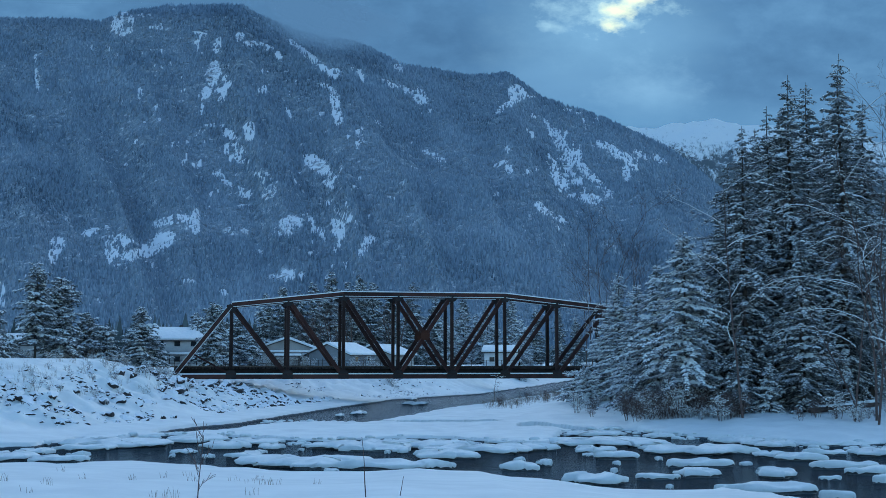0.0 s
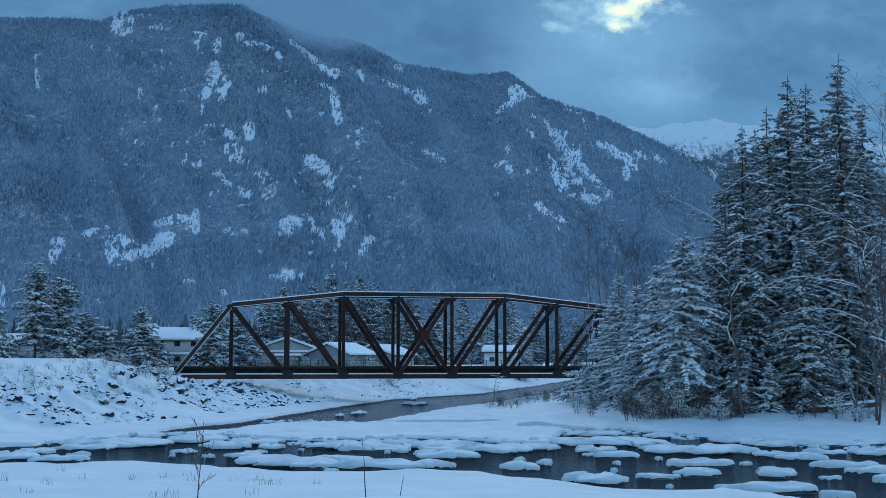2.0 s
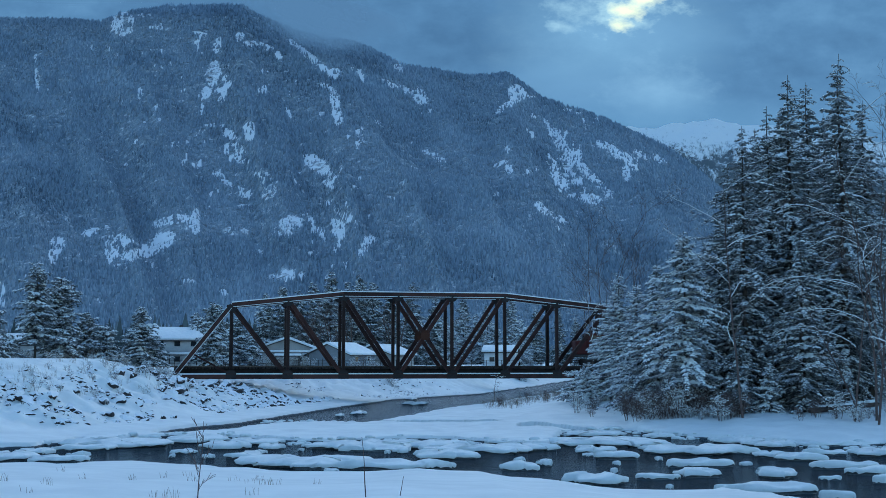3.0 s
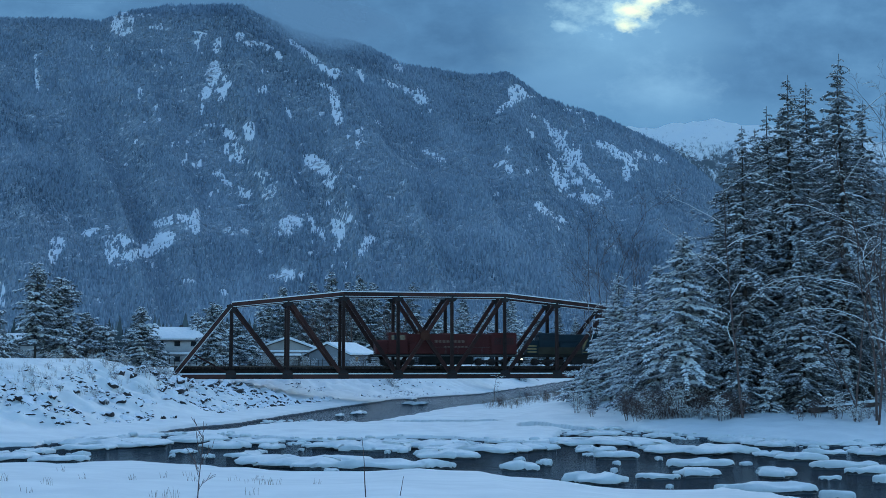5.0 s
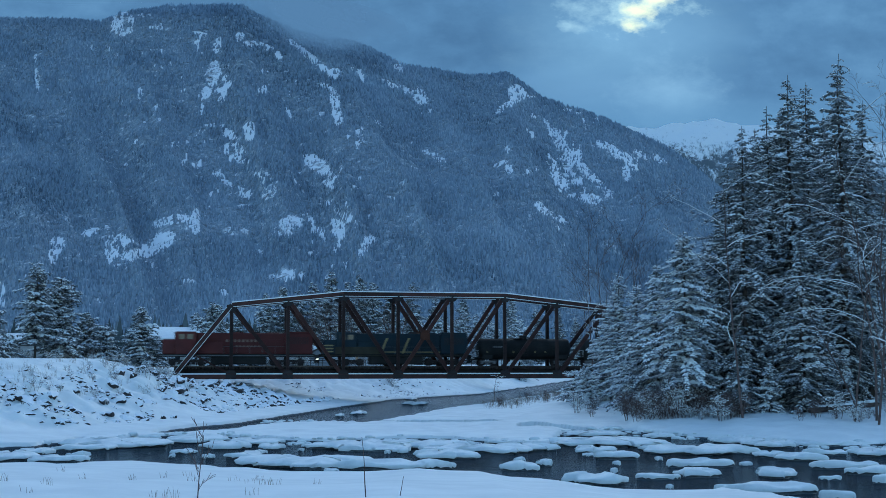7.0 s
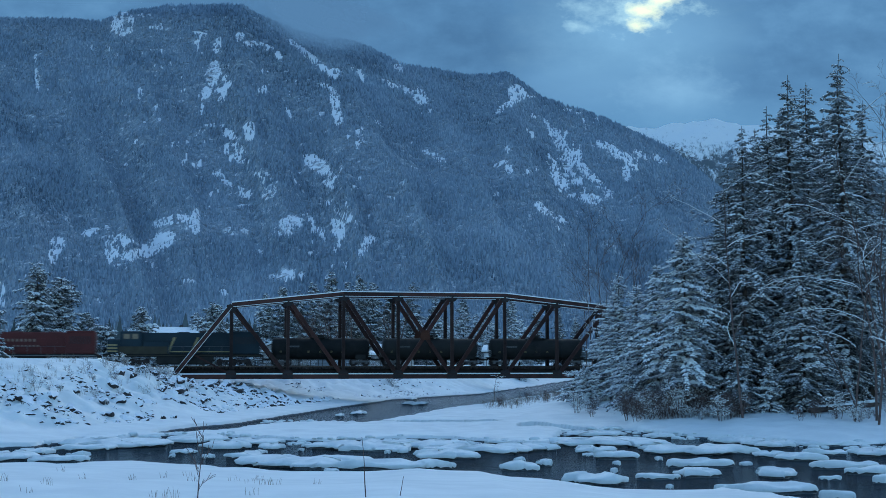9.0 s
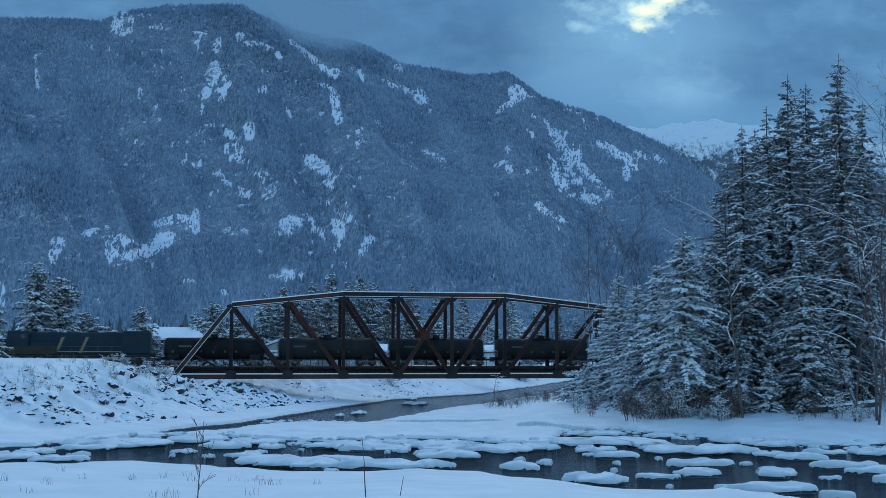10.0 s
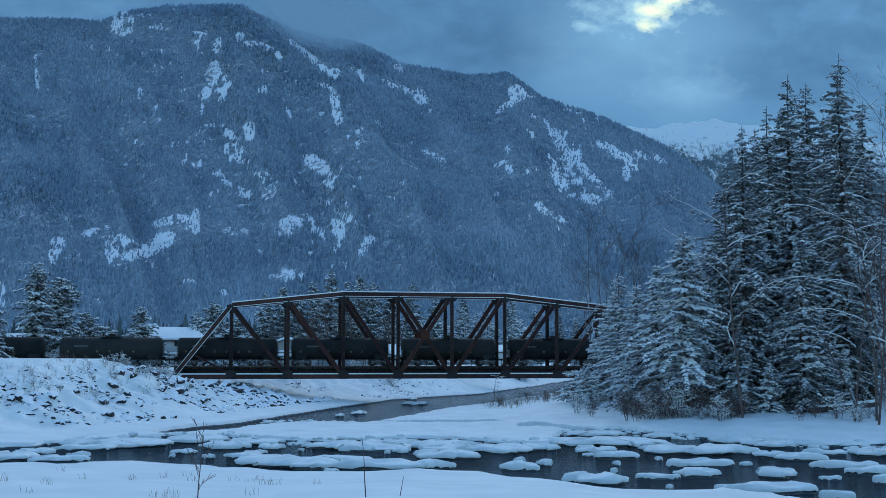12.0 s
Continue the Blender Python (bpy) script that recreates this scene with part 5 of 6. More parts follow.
conifer(-19.5, 249.3, 17.2, 4.8, 75, "dark snow-dusted conifer behind the village", "conifers behind the village", snow=0.68, twig=1.3, dense=0.75, shape=0.75)
conifer(-17.4, 252.0, 19.1, 3.8, 76, "dark snow-dusted conifer behind the village", "conifers behind the village", snow=0.68, twig=1.3, dense=0.75, shape=0.75)
conifer(-14.6, 254.7, 17.5, 4.3, 77, "dark snow-dusted conifer behind the village", "conifers behind the village", snow=0.68, twig=1.3, dense=0.75, shape=0.75)
conifer(-11.2, 257.4, 15.3, 4.8, 78, "dark snow-dusted conifer behind the village", "conifers behind the village", snow=0.68, twig=1.3, dense=0.75, shape=0.75)
conifer(-6.5, 260.1, 17.9, 3.8, 79, "dark snow-dusted conifer behind the village", "conifers behind the village", snow=0.68, twig=1.3, dense=0.75, shape=0.75)
conifer(-1.7, 262.8, 14.4, 4.3, 80, "dark snow-dusted conifer behind the village", "conifers behind the village", snow=0.68, twig=1.3, dense=0.75, shape=0.75)
conifer(6.5, 388.8, 22.6, 4.8, 81, "dark snow-dusted conifer behind the village", "conifers behind the village", snow=0.68, twig=1.3, dense=0.75, shape=0.75)
conifer(13.6, 386.1, 18.9, 3.8, 82, "dark snow-dusted conifer behind the village", "conifers behind the village", snow=0.68, twig=1.3, dense=0.75, shape=0.75)
conifer(21.5, 383.4, 21.4, 4.3, 83, "dark snow-dusted conifer behind the village", "conifers behind the village", snow=0.68, twig=1.3, dense=0.75, shape=0.75)
conifer(32.0, 416.7, 19.3, 4.8, 84, "dark snow-dusted conifer behind the village", "conifers behind the village", snow=0.68, twig=1.3, dense=0.75, shape=0.75)
conifer(39.5, 414.0, 21.1, 3.8, 85, "dark snow-dusted conifer behind the village", "conifers behind the village", snow=0.68, twig=1.3, dense=0.75, shape=0.75)
conifer(45.0, 411.3, 20.0, 4.3, 86, "dark snow-dusted conifer behind the village", "conifers behind the village", snow=0.68, twig=1.3, dense=0.75, shape=0.75)
conifer(-24.9, 251.1, 13.8, 4.8, 87, "dark snow-dusted conifer behind the village", "conifers behind the village", snow=0.68, twig=1.3, dense=0.75, shape=0.75)
conifer(-16.9, 253.8, 13.9, 3.8, 88, "dark snow-dusted conifer behind the village", "conifers behind the village", snow=0.68, twig=1.3, dense=0.75, shape=0.75)
conifer(-36.1, 256.5, 10.5, 4.3, 89, "dark snow-dusted conifer behind the village", "conifers behind the village", snow=0.68, twig=1.3, dense=0.75, shape=0.75)
rv = random.Random(77)
for k in range(20):
    vy = rv.uniform(296, 345)
    vx = -18 + 42 * (k + rv.random()) / 20
    conifer(vx, vy, rv.uniform(9, 16), rv.uniform(2.6, 3.8), 200 + k, "pale frosted conifer in the wood beyond the village", "conifers behind the village", snow=0.7, twig=1.25, dense=0.7, frost=True, shape=0.8)
bare_tree(-20.5, 232, 12.5, 41, "brown leafless trees behind the village roofs", "bare trees", spread=0.4, snow=False, stems=3, depth=3, hang=0.0, thick=0.013)
bare_tree(-17.5, 236, 13.0, 42, "brown leafless trees behind the village roofs", "bare trees", spread=0.4, snow=False, stems=3, depth=3, hang=0.0, thick=0.013)
bare_tree(-9.0, 238, 12.5, 43, "brown leafless trees behind the village roofs", "bare trees", spread=0.4, snow=False, stems=3, depth=3, hang=0.0, thick=0.013)
bare_tree(-24.0, 229, 11.0, 44, "brown leafless trees behind the village roofs", "bare trees", spread=0.4, snow=False, stems=3, depth=3, hang=0.0, thick=0.013)


# ---------------- ice floes ----------------
def floe_mesh(length, width, thick, seed, dome=0.15):
    """A slab of ice with a ragged rim, undercut sides and a soft cap of snow that follows its long axis."""
    rng = random.Random(seed)
    n = max(28, min(110, int(length * 9)))
    ph = [rng.uniform(0, 6.28) for _ in range(8)]
    taper = rng.uniform(-0.35, 0.35)
    rim = []
    for k in range(n):
        a = 6.283 * k / n
        ca, sa = math.cos(a), math.sin(a)
        px = length / 2 * math.copysign(abs(ca) ** 0.7, ca)
        edge = 1 if sa > 0 else -1
        ragged = 0.17 * math.sin(px * 0.9 + ph[0] + edge) + 0.12 * math.sin(px * 1.9 + ph[1] * edge) + 0.10 * math.sin(px * 4.3 + ph[2] + 2 * edge) + rng.uniform(-0.11, 0.11)
        py = width / 2 * math.copysign(abs(sa) ** 0.65, sa) * (0.92 + ragged) * (1 + taper * 2 * px / length)
        px += rng.uniform(-0.05, 0.05) + 0.10 * width * math.sin(5 * a + ph[3])
        rim.append((px, py))
    sway = lambda px: 0.07 * width * math.sin(px * 0.7 + ph[6])
    t = thick
    spec = [(0.92, -0.12), (0.90, 0.02), (0.90, t * 0.36), (0.99, t * 0.46), (1.0, t * 0.75), (0.96, t * 1.0), (0.88, t * 1.10 + dome * 0.3), (0.6, t * 1.14 + dome * 0.75), (0.2, t * 1.14 + dome)]
    m, ice = Mesh(), Mesh()
    loops = []
    slim = min(1.0, width / length)
    for i, (sc, z) in enumerate(spec):
        inset = 1 - sc
        pts = []
        for px, py in rim:
            lump = 0.09 * math.sin(px * 1.3 + ph[4]) * math.sin(py * 1.9 + ph[5]) + 0.05 * math.sin(px * 2.7 + ph[1]) + rng.uniform(-0.02, 0.02)
            if i >= 6:
                pts.append((px * (1 - inset * slim), py * sc + sway(px), z + lump * min(1.0, width)))
            else:
                d = math.hypot(px, py) + 1e-6
                cut = min(inset * min(length, width) * 0.9, d * 0.6)
                if i == 2:
                    cut += rng.uniform(0, 0.09)
                pts.append((px * (1 - cut / d), py * (1 - cut / d) + sway(px), z + (rng.uniform(-0.09, 0.05) if i == 3 else rng.uniform(-0.03, 0.03) * (i > 1))))
        loops.append(pts)
    for mesh, rows, cap in ((ice, loops[:4], False), (m, loops[3:], True)):
        faces = [(i * n + k, i * n + (k + 1) % n, (i + 1) * n + (k + 1) % n, (i + 1) * n + k) for i in range(len(rows) - 1) for k in range(n)]
        vs = [p for r in rows for p in r]
        if cap:
            top = (len(rows) - 1) * n
            faces += [(top + k, top + k + 1, top + n - 2 - k, top + n - 1 - k) for k in range(n // 2 - 1)]
        mesh.add(vs, faces)
    return m, ice


def ice_floe(x, y, length, width, turn=0.0, thick=0.3, dome=0.15, seed=1, label="flat ice floe capped with snow, grounded in the shallow river"):
    snow, ice = floe_mesh(length, width, thick, seed, dome)
    t = thing("ice_floe", pose(x, y, 0.0, 0, 0, turn), label, "ice floe", "ice floes in the river")
    part("snow_cap", snow, ICE, t, "soft snow cap", True)
    part("ice_slab", ice, SHADED_WET_ICE, t, "wet ice edge, darkened for the floe's undershadow", True)


ice_floe(-25.8, 73.6, 2.54, 3.04, 20, 0.3, 0.1, 1)
ice_floe(-25.9, 78.3, 1.87, 2.24, 0, 0.24, 0.05, 2)
ice_floe(-22.5, 72.2, 3.59, 2.03, 0, 0.24, 0.05, 3)
ice_floe(-22.6, 76.2, 1.40, 0.98, 0, 0.16, 0.05, 4)
ice_floe(-23.8, 81.6, 3.83, 2.13, 0, 0.24, 0.05, 5)
ice_floe(-22.8, 86.0, 6.61, 6.94, 3, 0.3, 0.1, 6)
ice_floe(-16.6, 78.8, 1.45, 1.55, 0, 0.16, 0.05, 7)
ice_floe(-16.5, 75.0, 0.34, 0.50, 0, 0.16, 0.05, 8)
ice_floe(-14.4, 74.6, 0.45, 0.50, 0, 0.16, 0.05, 9)
ice_floe(-14.1, 74.6, 0.41, 0.50, 0, 0.16, 0.05, 10)
ice_floe(-18.0, 90.2, 4.07, 4.56, 0, 0.3, 0.1, 11)
ice_floe(-14.7, 82.9, 3.13, 2.56, 4, 0.3, 0.1, 12)
ice_floe(-13.5, 87.6, 3.91, 3.24, 0, 0.24, 0.05, 13)
ice_floe(-11.5, 82.7, 1.33, 2.24, 0, 0.24, 0.05, 14)
ice_floe(-12.2, 74.8, 1.86, 2.29, 4, 0.24, 0.05, 15)
ice_floe(-11.7, 78.8, 0.72, 0.71, 0, 0.16, 0.05, 16)
ice_floe(-7.9, 70.2, 7.16, 4.93, 0, 0.3, 0.1, 17)
ice_floe(-3.8, 67.4, 8.67, 1.93, 0, 0.3, 0.1, 18)
ice_floe(-5.9, 65.1, 0.75, 0.72, 0, 0.16, 0.05, 19)
ice_floe(-9.4, 84.3, 0.50, 0.50, 0, 0.16, 0.05, 20)
ice_floe(-9.3, 80.6, 0.33, 0.50, 0, 0.16, 0.05, 21)
ice_floe(-5.3, 83.0, 7.14, 5.39, 0, 0.3, 0.1, 22)
ice_floe(-4.5, 80.0, 4.49, 1.12, 0, 0.24, 0.05, 23)
ice_floe(-2.7, 79.3, 0.80, 2.35, 0, 0.24, 0.05, 24)
ice_floe(-1.1, 84.4, 5.12, 4.18, 3, 0.3, 0.1, 25)
ice_floe(0.2, 75.0, 3.79, 3.23, 0, 0.3, 0.1, 26)
ice_floe(-0.8, 80.6, 1.37, 2.03, 0, 0.24, 0.05, 27)
ice_floe(2.6, 79.5, 5.85, 3.47, 0, 0.3, 0.1, 28)
ice_floe(5.6, 81.3, 3.74, 3.54, 0, 0.3, 0.1, 29)
ice_floe(4.1, 66.4, 2.04, 1.53, 0, 0.3, 0.1, 30)
ice_floe(4.5, 71.9, 0.56, 0.64, 0, 0.16, 0.05, 31)
ice_floe(5.7, 69.1, 0.76, 1.47, 0, 0.24, 0.05, 32)
ice_floe(-3.5, 78.2, 0.29, 0.50, 0, 0.16, 0.05, 33)
ice_floe(9.9, 79.6, 2.63, 2.38, 0, 0.24, 0.05, 34)
ice_floe(9.0, 76.2, 0.70, 0.83, 0, 0.16, 0.05, 35)
ice_floe(10.5, 74.2, 2.70, 1.69, 6, 0.3, 0.1, 36)
ice_floe(14.3, 68.5, 4.06, 1.20, 9, 0.3, 0.1, 37)
ice_floe(10.7, 61.2, 2.16, 0.70, 0, 0.24, 0.05, 38)
ice_floe(12.9, 62.4, 2.09, 1.63, -3, 0.3, 0.1, 39)
ice_floe(7.4, 59.5, 2.95, 2.16, 4, 0.3, 0.1, 40)
ice_floe(9.8, 69.4, 0.41, 0.50, 0, 0.16, 0.05, 41)
ice_floe(9.0, 64.9, 0.36, 0.50, 0, 0.16, 0.05, 42)
ice_floe(12.8, 72.9, 0.34, 0.50, 0, 0.16, 0.05, 43)
ice_floe(17.1, 62.6, 1.84, 1.87, 20, 0.3, 0.1, 44)
ice_floe(14.6, 55.0, 3.83, 1.66, -3, 0.3, 0.1, 45)
ice_floe(12.7, 55.5, 0.97, 0.50, 0, 0.24, 0.05, 46)
ice_floe(21.9, 67.1, 3.54, 1.08, -3, 0.3, 0.1, 47)
ice_floe(22.3, 64.0, 2.64, 1.32, 0, 0.3, 0.1, 48)
ice_floe(27.2, 76.8, 3.25, 2.96, 0, 0.3, 0.1, 49)
ice_floe(21.4, 59.1, 1.49, 0.51, 0, 0.3, 0.1, 50)
ice_floe(16.6, 52.0, 1.55, 0.50, 0, 0.3, 0.1, 51)
ice_floe(11.2, 86.9, 8.32, 6.49, -3, 0.3, 0.1, 52)
ice_floe(16.5, 79.2, 7.24, 5.05, -3, 0.3, 0.1, 53)
ice_floe(16.7, 94.2, 1.73, 2.40, 0, 0.24, 0.05, 54)
ice_floe(21.2, 88.6, 3.34, 3.29, 0, 0.24, 0.05, 55)
ice_floe(22.4, 84.4, 2.60, 4.37, 0, 0.3, 0.1, 56)
ice_floe(20.1, 75.7, 1.74, 2.02, 0, 0.24, 0.05, 57)
ice_floe(21.2, 73.0, 2.95, 2.20, 0, 0.3, 0.1, 58)
ice_floe(24.3, 87.3, 0.96, 2.28, 0, 0.24, 0.05, 59)
ice_floe(24.0, 77.3, 2.84, 1.14, 0, 0.24, 0.05, 60)
ice_floe(26.4, 84.9, 3.71, 1.25, 0, 0.24, 0.05, 61)
ice_floe(12.0, 96.8, 4.10, 3.16, 0, 0.24, 0.05, 62)
ice_floe(-9.5, 137.9, 1.27, 3.83, 0, 0.16, 0.05, 63)
ice_floe(-3.9, 169.5, 2.50, 6.90, 0, 0.16, 0.05, 64)
ice_floe(-11.1, 131.3, 0.61, 2.14, 0, 0.16, 0.05, 65)
ice_floe(-5.0, 189.9, 1.32, 4.44, 0, 0.16, 0.05, 66)
ice_floe(-28.1, 86.1, 1.19, 1.56, 0, 0.24, 0.05, 67)
ice_floe(19.2, 61.0, 1.12, 0.50, 0, 0.16, 0.05, 68)
ice_floe(17.1, 69.4, 0.64, 0.50, 0, 0.16, 0.05, 69)
ice_floe(10.4, 56.5, 0.26, 0.50, 0, 0.16, 0.05, 70)
ice_floe(-10.3, 70.6, 0.81, 0.50, 0, 0.16, 0.05, 71)
ice_floe(-4.6, 88.5, 2.44, 1.73, 0, 0.16, 0.05, 72)
ice_floe(4.0, 87.9, 1.82, 2.33, 0, 0.24, 0.05, 73)


def ice_rubble():
    """Broken lumps of snowy ice along the edges of the shelves and the bar."""
    rng = random.Random(23)
    m = Mesh()
    for k in range(640):
        x = rng.uniform(-26, 32)
        if k % 3 == 0:
            y = UNIT * float(np.interp(x / UNIT, CRACK_X, CRACK_Y)) + rng.uniform(-3, 3)
        else:
            y = float(bar_shore(x)) + rng.uniform(-3.5, 1.5)
        z = max(0.02, float(land(x, y)))
        if z > 0.33:
            continue
        s = rng.choice((rng.uniform(0.1, 0.22), rng.uniform(0.12, 0.42)))
        n = 8
        ring = [(s * rng.uniform(0.75, 1.35) * math.cos(6.283 * i / n), s * rng.uniform(0.6, 1.1) * math.sin(6.283 * i / n)) for i in range(n)]
        tall = s * rng.uniform(0.35, 0.6)
        vs = [(x + px * f, y + py * f, z + tall * up) for f, up in ((0.9, -0.3), (1.0, 0.25), (0.8, 0.75), (0.4, 0.98)) for px, py in ring] + [(x, y, z + tall)]
        m.add(vs, [(r * n + i, r * n + (i + 1) % n, (r + 1) * n + (i + 1) % n, (r + 1) * n + i) for r in range(3) for i in range(n)] + [(3 * n + i, 3 * n + (i + 1) % n, 4 * n) for i in range(n)])
    solid("ice_rubble", m, ICE, "broken lumps of snow-covered ice along the river's edge", "ice", kind="stuff", smooth=True)


ice_rubble()


# ---------------- train ----------------
TAN_PAINT = surface("faded_lettering", (0.13, 0.08, 0.06), (0.24, 0.17, 0.13), 1.5, 0.7)
def wheelset_mesh(r=0.50):
    m = Mesh()
    for y in (-0.75, 0.75):
        s = Mesh()
        s.lathe_x([(-0.07, r), (-0.04, r), (-0.04, r * 0.82), (0.02, r * 0.78), (0.02, r * 0.35), (0.07, r * 0.3)], 18)
        s.moved(Matrix.Translation((0, y, 0)) @ Matrix.Rotation(math.pi / 2, 4, "Z"))
        m.add(s.v, s.f)
        for k in range(3):
            a = 2.094 * k
            m.box((r * 0.56 * math.cos(a), y, r * 0.56 * math.sin(a)), (0.16, 0.06, 0.16))
    ax = Mesh()
    ax.lathe_x([(-0.95, 0.08), (0.95, 0.08)], 10)
    ax.moved(Matrix.Rotation(math.pi / 2, 4, "Z"))
    m.add(ax.v, ax.f)
    return m


WHEEL = None
WHEELS = []


def bogie(parent, x, axles, gap, r):
    """A truck under a car: side frames, springs and turning wheelsets."""
    global WHEEL
    if WHEEL is None:
        WHEEL = wheelset_mesh(0.5).data("wheelset", STEEL_DARK)
    ln = gap * (axles - 1)
    m = Mesh()
    for y in (-1.0, 1.0):
        b = bevelled((x, y, r + 0.16), (ln + 0.5, 0.16, 0.26), 0.05)
        m.add(b.v, b.f)
        for k in range(axles):
            m.box((x - ln / 2 + gap * k, y * 1.04, r), (0.34, 0.20, 0.34))
        for k in range(axles - 1):
            for e in (-0.16, 0, 0.16):
                m.tube([(x - ln / 2 + gap * (k + 0.5) + e, y, r - 0.22), (x - ln / 2 + gap * (k + 0.5) + e, y, r + 0.08)], [0.07, 0.07], 8)
            m.box((x - ln / 2 + gap * (k + 0.5), y, r - 0.25), (0.7, 0.2, 0.09))
    m.box((x, 0, r + 0.1), (0.6, 2.0, 0.25))
    frame_part = part("bogie", m, GREY_PAINT if axles == 2 else STEEL_DARK, parent)
    for k in range(axles):
        w = new("wheelset", WHEEL)
        w.parent = frame_part
        w.matrix_parent_inverse = Matrix.Translation((x - ln / 2 + gap * k, 0, r))
        WHEELS.append(w)


def locomotive(paint, label, lead):
    """A six-axle diesel, cab towards -x, 22.3 m over couplers; z = 0 at the rail."""
    t = thing("diesel_locomotive", Matrix(), label, "locomotive", "train")
    part("underframe", bevelled((0, 0, 1.45), (21.2, 2.9, 0.38), 0.04), BLACK_PAINT, t)
    # long hood with a narrower, rounded top
    hood = bevelled((1.2, 0, 3.05), (13.4, 2.0, 2.95), 0.14)
    part("hood", hood, paint, t)
    part("radiator_housing", bevelled((8.35, 0, 3.1), (3.9, 2.9, 2.9), 0.16), paint, t)
    part("radiator_wing", bevelled((8.35, 0, 4.58), (3.6, 3.1, 0.26), 0.08), paint, t)
    cab = bevelled((-6.9, 0, 3.15), (2.9, 2.95, 3.1), 0.2)
    part("cab", cab, paint, t)
    part("nose", bevelled((-9.1, 0, 2.6), (1.9, 2.3, 2.1), 0.25), paint, t)
    part("equipment_box", bevelled((-3.6, -1.25, 2.5), (3.4, 0.5, 1.6), 0.06), paint, t)
    part("exhaust_stack", bevelled((2.6, 0, 4.6), (1.1, 0.8, 0.35), 0.05), STEEL_DARK, t)
    for x in (5.0, 0.0):
        part("roof_hatch", bevelled((x, 0, 4.55), (1.6, 1.4, 0.16), 0.05), paint, t)
    for x in (-7.45, -6.35):
        for y in (-1.485, 1.485):
            part("side_window", bevelled((x, y, 4.0), (0.8, 0.03, 0.7), 0.01), GLASS_DARK, t)
    for y in (-0.8, 0.8):
        part("windscreen", bevelled((-8.36, y, 4.0), (0.03, 1.0, 0.65), 0.01), GLASS_DARK, t)
    part("fuel_tank", bevelled((0.2, 0, 0.76), (7.6, 2.7, 1.1), 0.2), BLACK_PAINT, t)
    for y in (-1.28, 1.28):
        part("sill_stripe", bevelled((0, y * 1.135, 1.42), (20.8, 0.02, 0.10), 0.004), GREY_PAINT if lead else OLIVE_PAINT, t, "worn stripe along the sill")
        for k in range(9):
            part("hood_door", bevelled((-3.4 + k * 1.35, y * 0.795, 2.75), (1.15, 0.05, 1.8), 0.015), paint, t)
        m = Mesh()
        for k in range(12):
            m.box((7.0 + 0.24 * k, y * 1.145, 3.5), (0.10, 0.03, 1.0))
        part("radiator_grille", m, STEEL_DARK, t)
        m = Mesh()
        for k in range(9):
            m.tube([(-3.6 + k * 1.75, y * 1.1, 1.6), (-3.6 + k * 1.75, y * 1.1, 2.65)], [0.02, 0.02], 5)
        m.tube([(-3.6, y * 1.1, 2.65), (10.4, y * 1.1, 2.65)], [0.02, 0.02], 5)
        part("handrail", m, GREY_PAINT, t)
        for x in (-10.2, 10.3):
            m = Mesh()
            for k in range(4):
                m.box((x, y * 1.06, 0.45 + 0.3 * k), (0.7, 0.3, 0.05))
            part("steps", m, STEEL_DARK, t)
    for x, sgn in ((-10.75, -1), (10.75, 1)):
        part("end_sheet", bevelled((x, 0, 1.0), (0.12, 2.9, 1.1), 0.03), BLACK_PAINT, t)
        m = Mesh()
        m.box((x + sgn * 0.22, 0, 0.9), (0.55, 0.28, 0.3))
        part("coupler", m, STEEL_DARK, t)
        for y in (-0.9, 0.9):
            m = Mesh()
            m.lathe_x([(-0.05, 0.12), (0.05, 0.10)], 12)
            part("ditch_light", m, LAMP if lead == (sgn > 0) else GREY_PAINT, t, "round lamp", at=pose(x + sgn * 0.10, y * 1.35, 0.95))
    for y in (-0.15, 0.15):
        m = Mesh()
        m.lathe_x([(-0.05, 0.12), (0.05, 0.10)], 12)
        part("headlight", m, GREY_PAINT, t, at=pose(-8.42, y, 4.5))
    for y in (-1.0, 1.0):
        sgn = 1 if y > 0 else -1
        if lead:
            lettering(t, (0.6, sgn * 1.09, 3.45), sgn)
        else:
            for k, x in enumerate((-2.2, 0.9)):
                m = Mesh()
                yy = sgn * 1.085
                m.add([(x, yy, 1.75), (x + 0.3, yy, 1.75), (x + 1.2, yy, 3.9), (x + 0.9, yy, 3.9), (x, yy + 0.01, 1.75), (x + 0.3, yy + 0.01, 1.75), (x + 1.2, yy + 0.01, 3.9), (x + 0.9, yy + 0.01, 3.9)],
                      [(0, 1, 2, 3), (7, 6, 5, 4), (0, 4, 5, 1), (1, 5, 6, 2), (2, 6, 7, 3), (3, 7, 4, 0)])
                part("diagonal_stripe", m, YELLOW_PAINT, t, "pale slanted stripe")
            for k in range(3):
                m = Mesh()
                m.box((-9.35, sgn * 1.16, 2.0 + 0.42 * k), (1.3, 0.02, 0.2))
                part("nose_stripe", m, YELLOW_PAINT, t, "dull yellow warning stripe on the nose")
            m = bevelled((-5.3, sgn * 1.50, 2.15), (6.4, 0.03, 1.0), 0.01)
            part("lower_panel", m, OLIVE_PAINT, t, "grimy dark yellow lower panel")
            m = Mesh()
            m.box((1.6, sgn * 1.08, 1.95), (12.0, 0.02, 0.12))
            part("waist_stripe", m, YELLOW_PAINT, t, "dull yellow stripe along the hood")
    bogie(t, -6.8, 3, 1.9, 0.52)
    bogie(t, 6.8, 3, 1.9, 0.52)
    return t


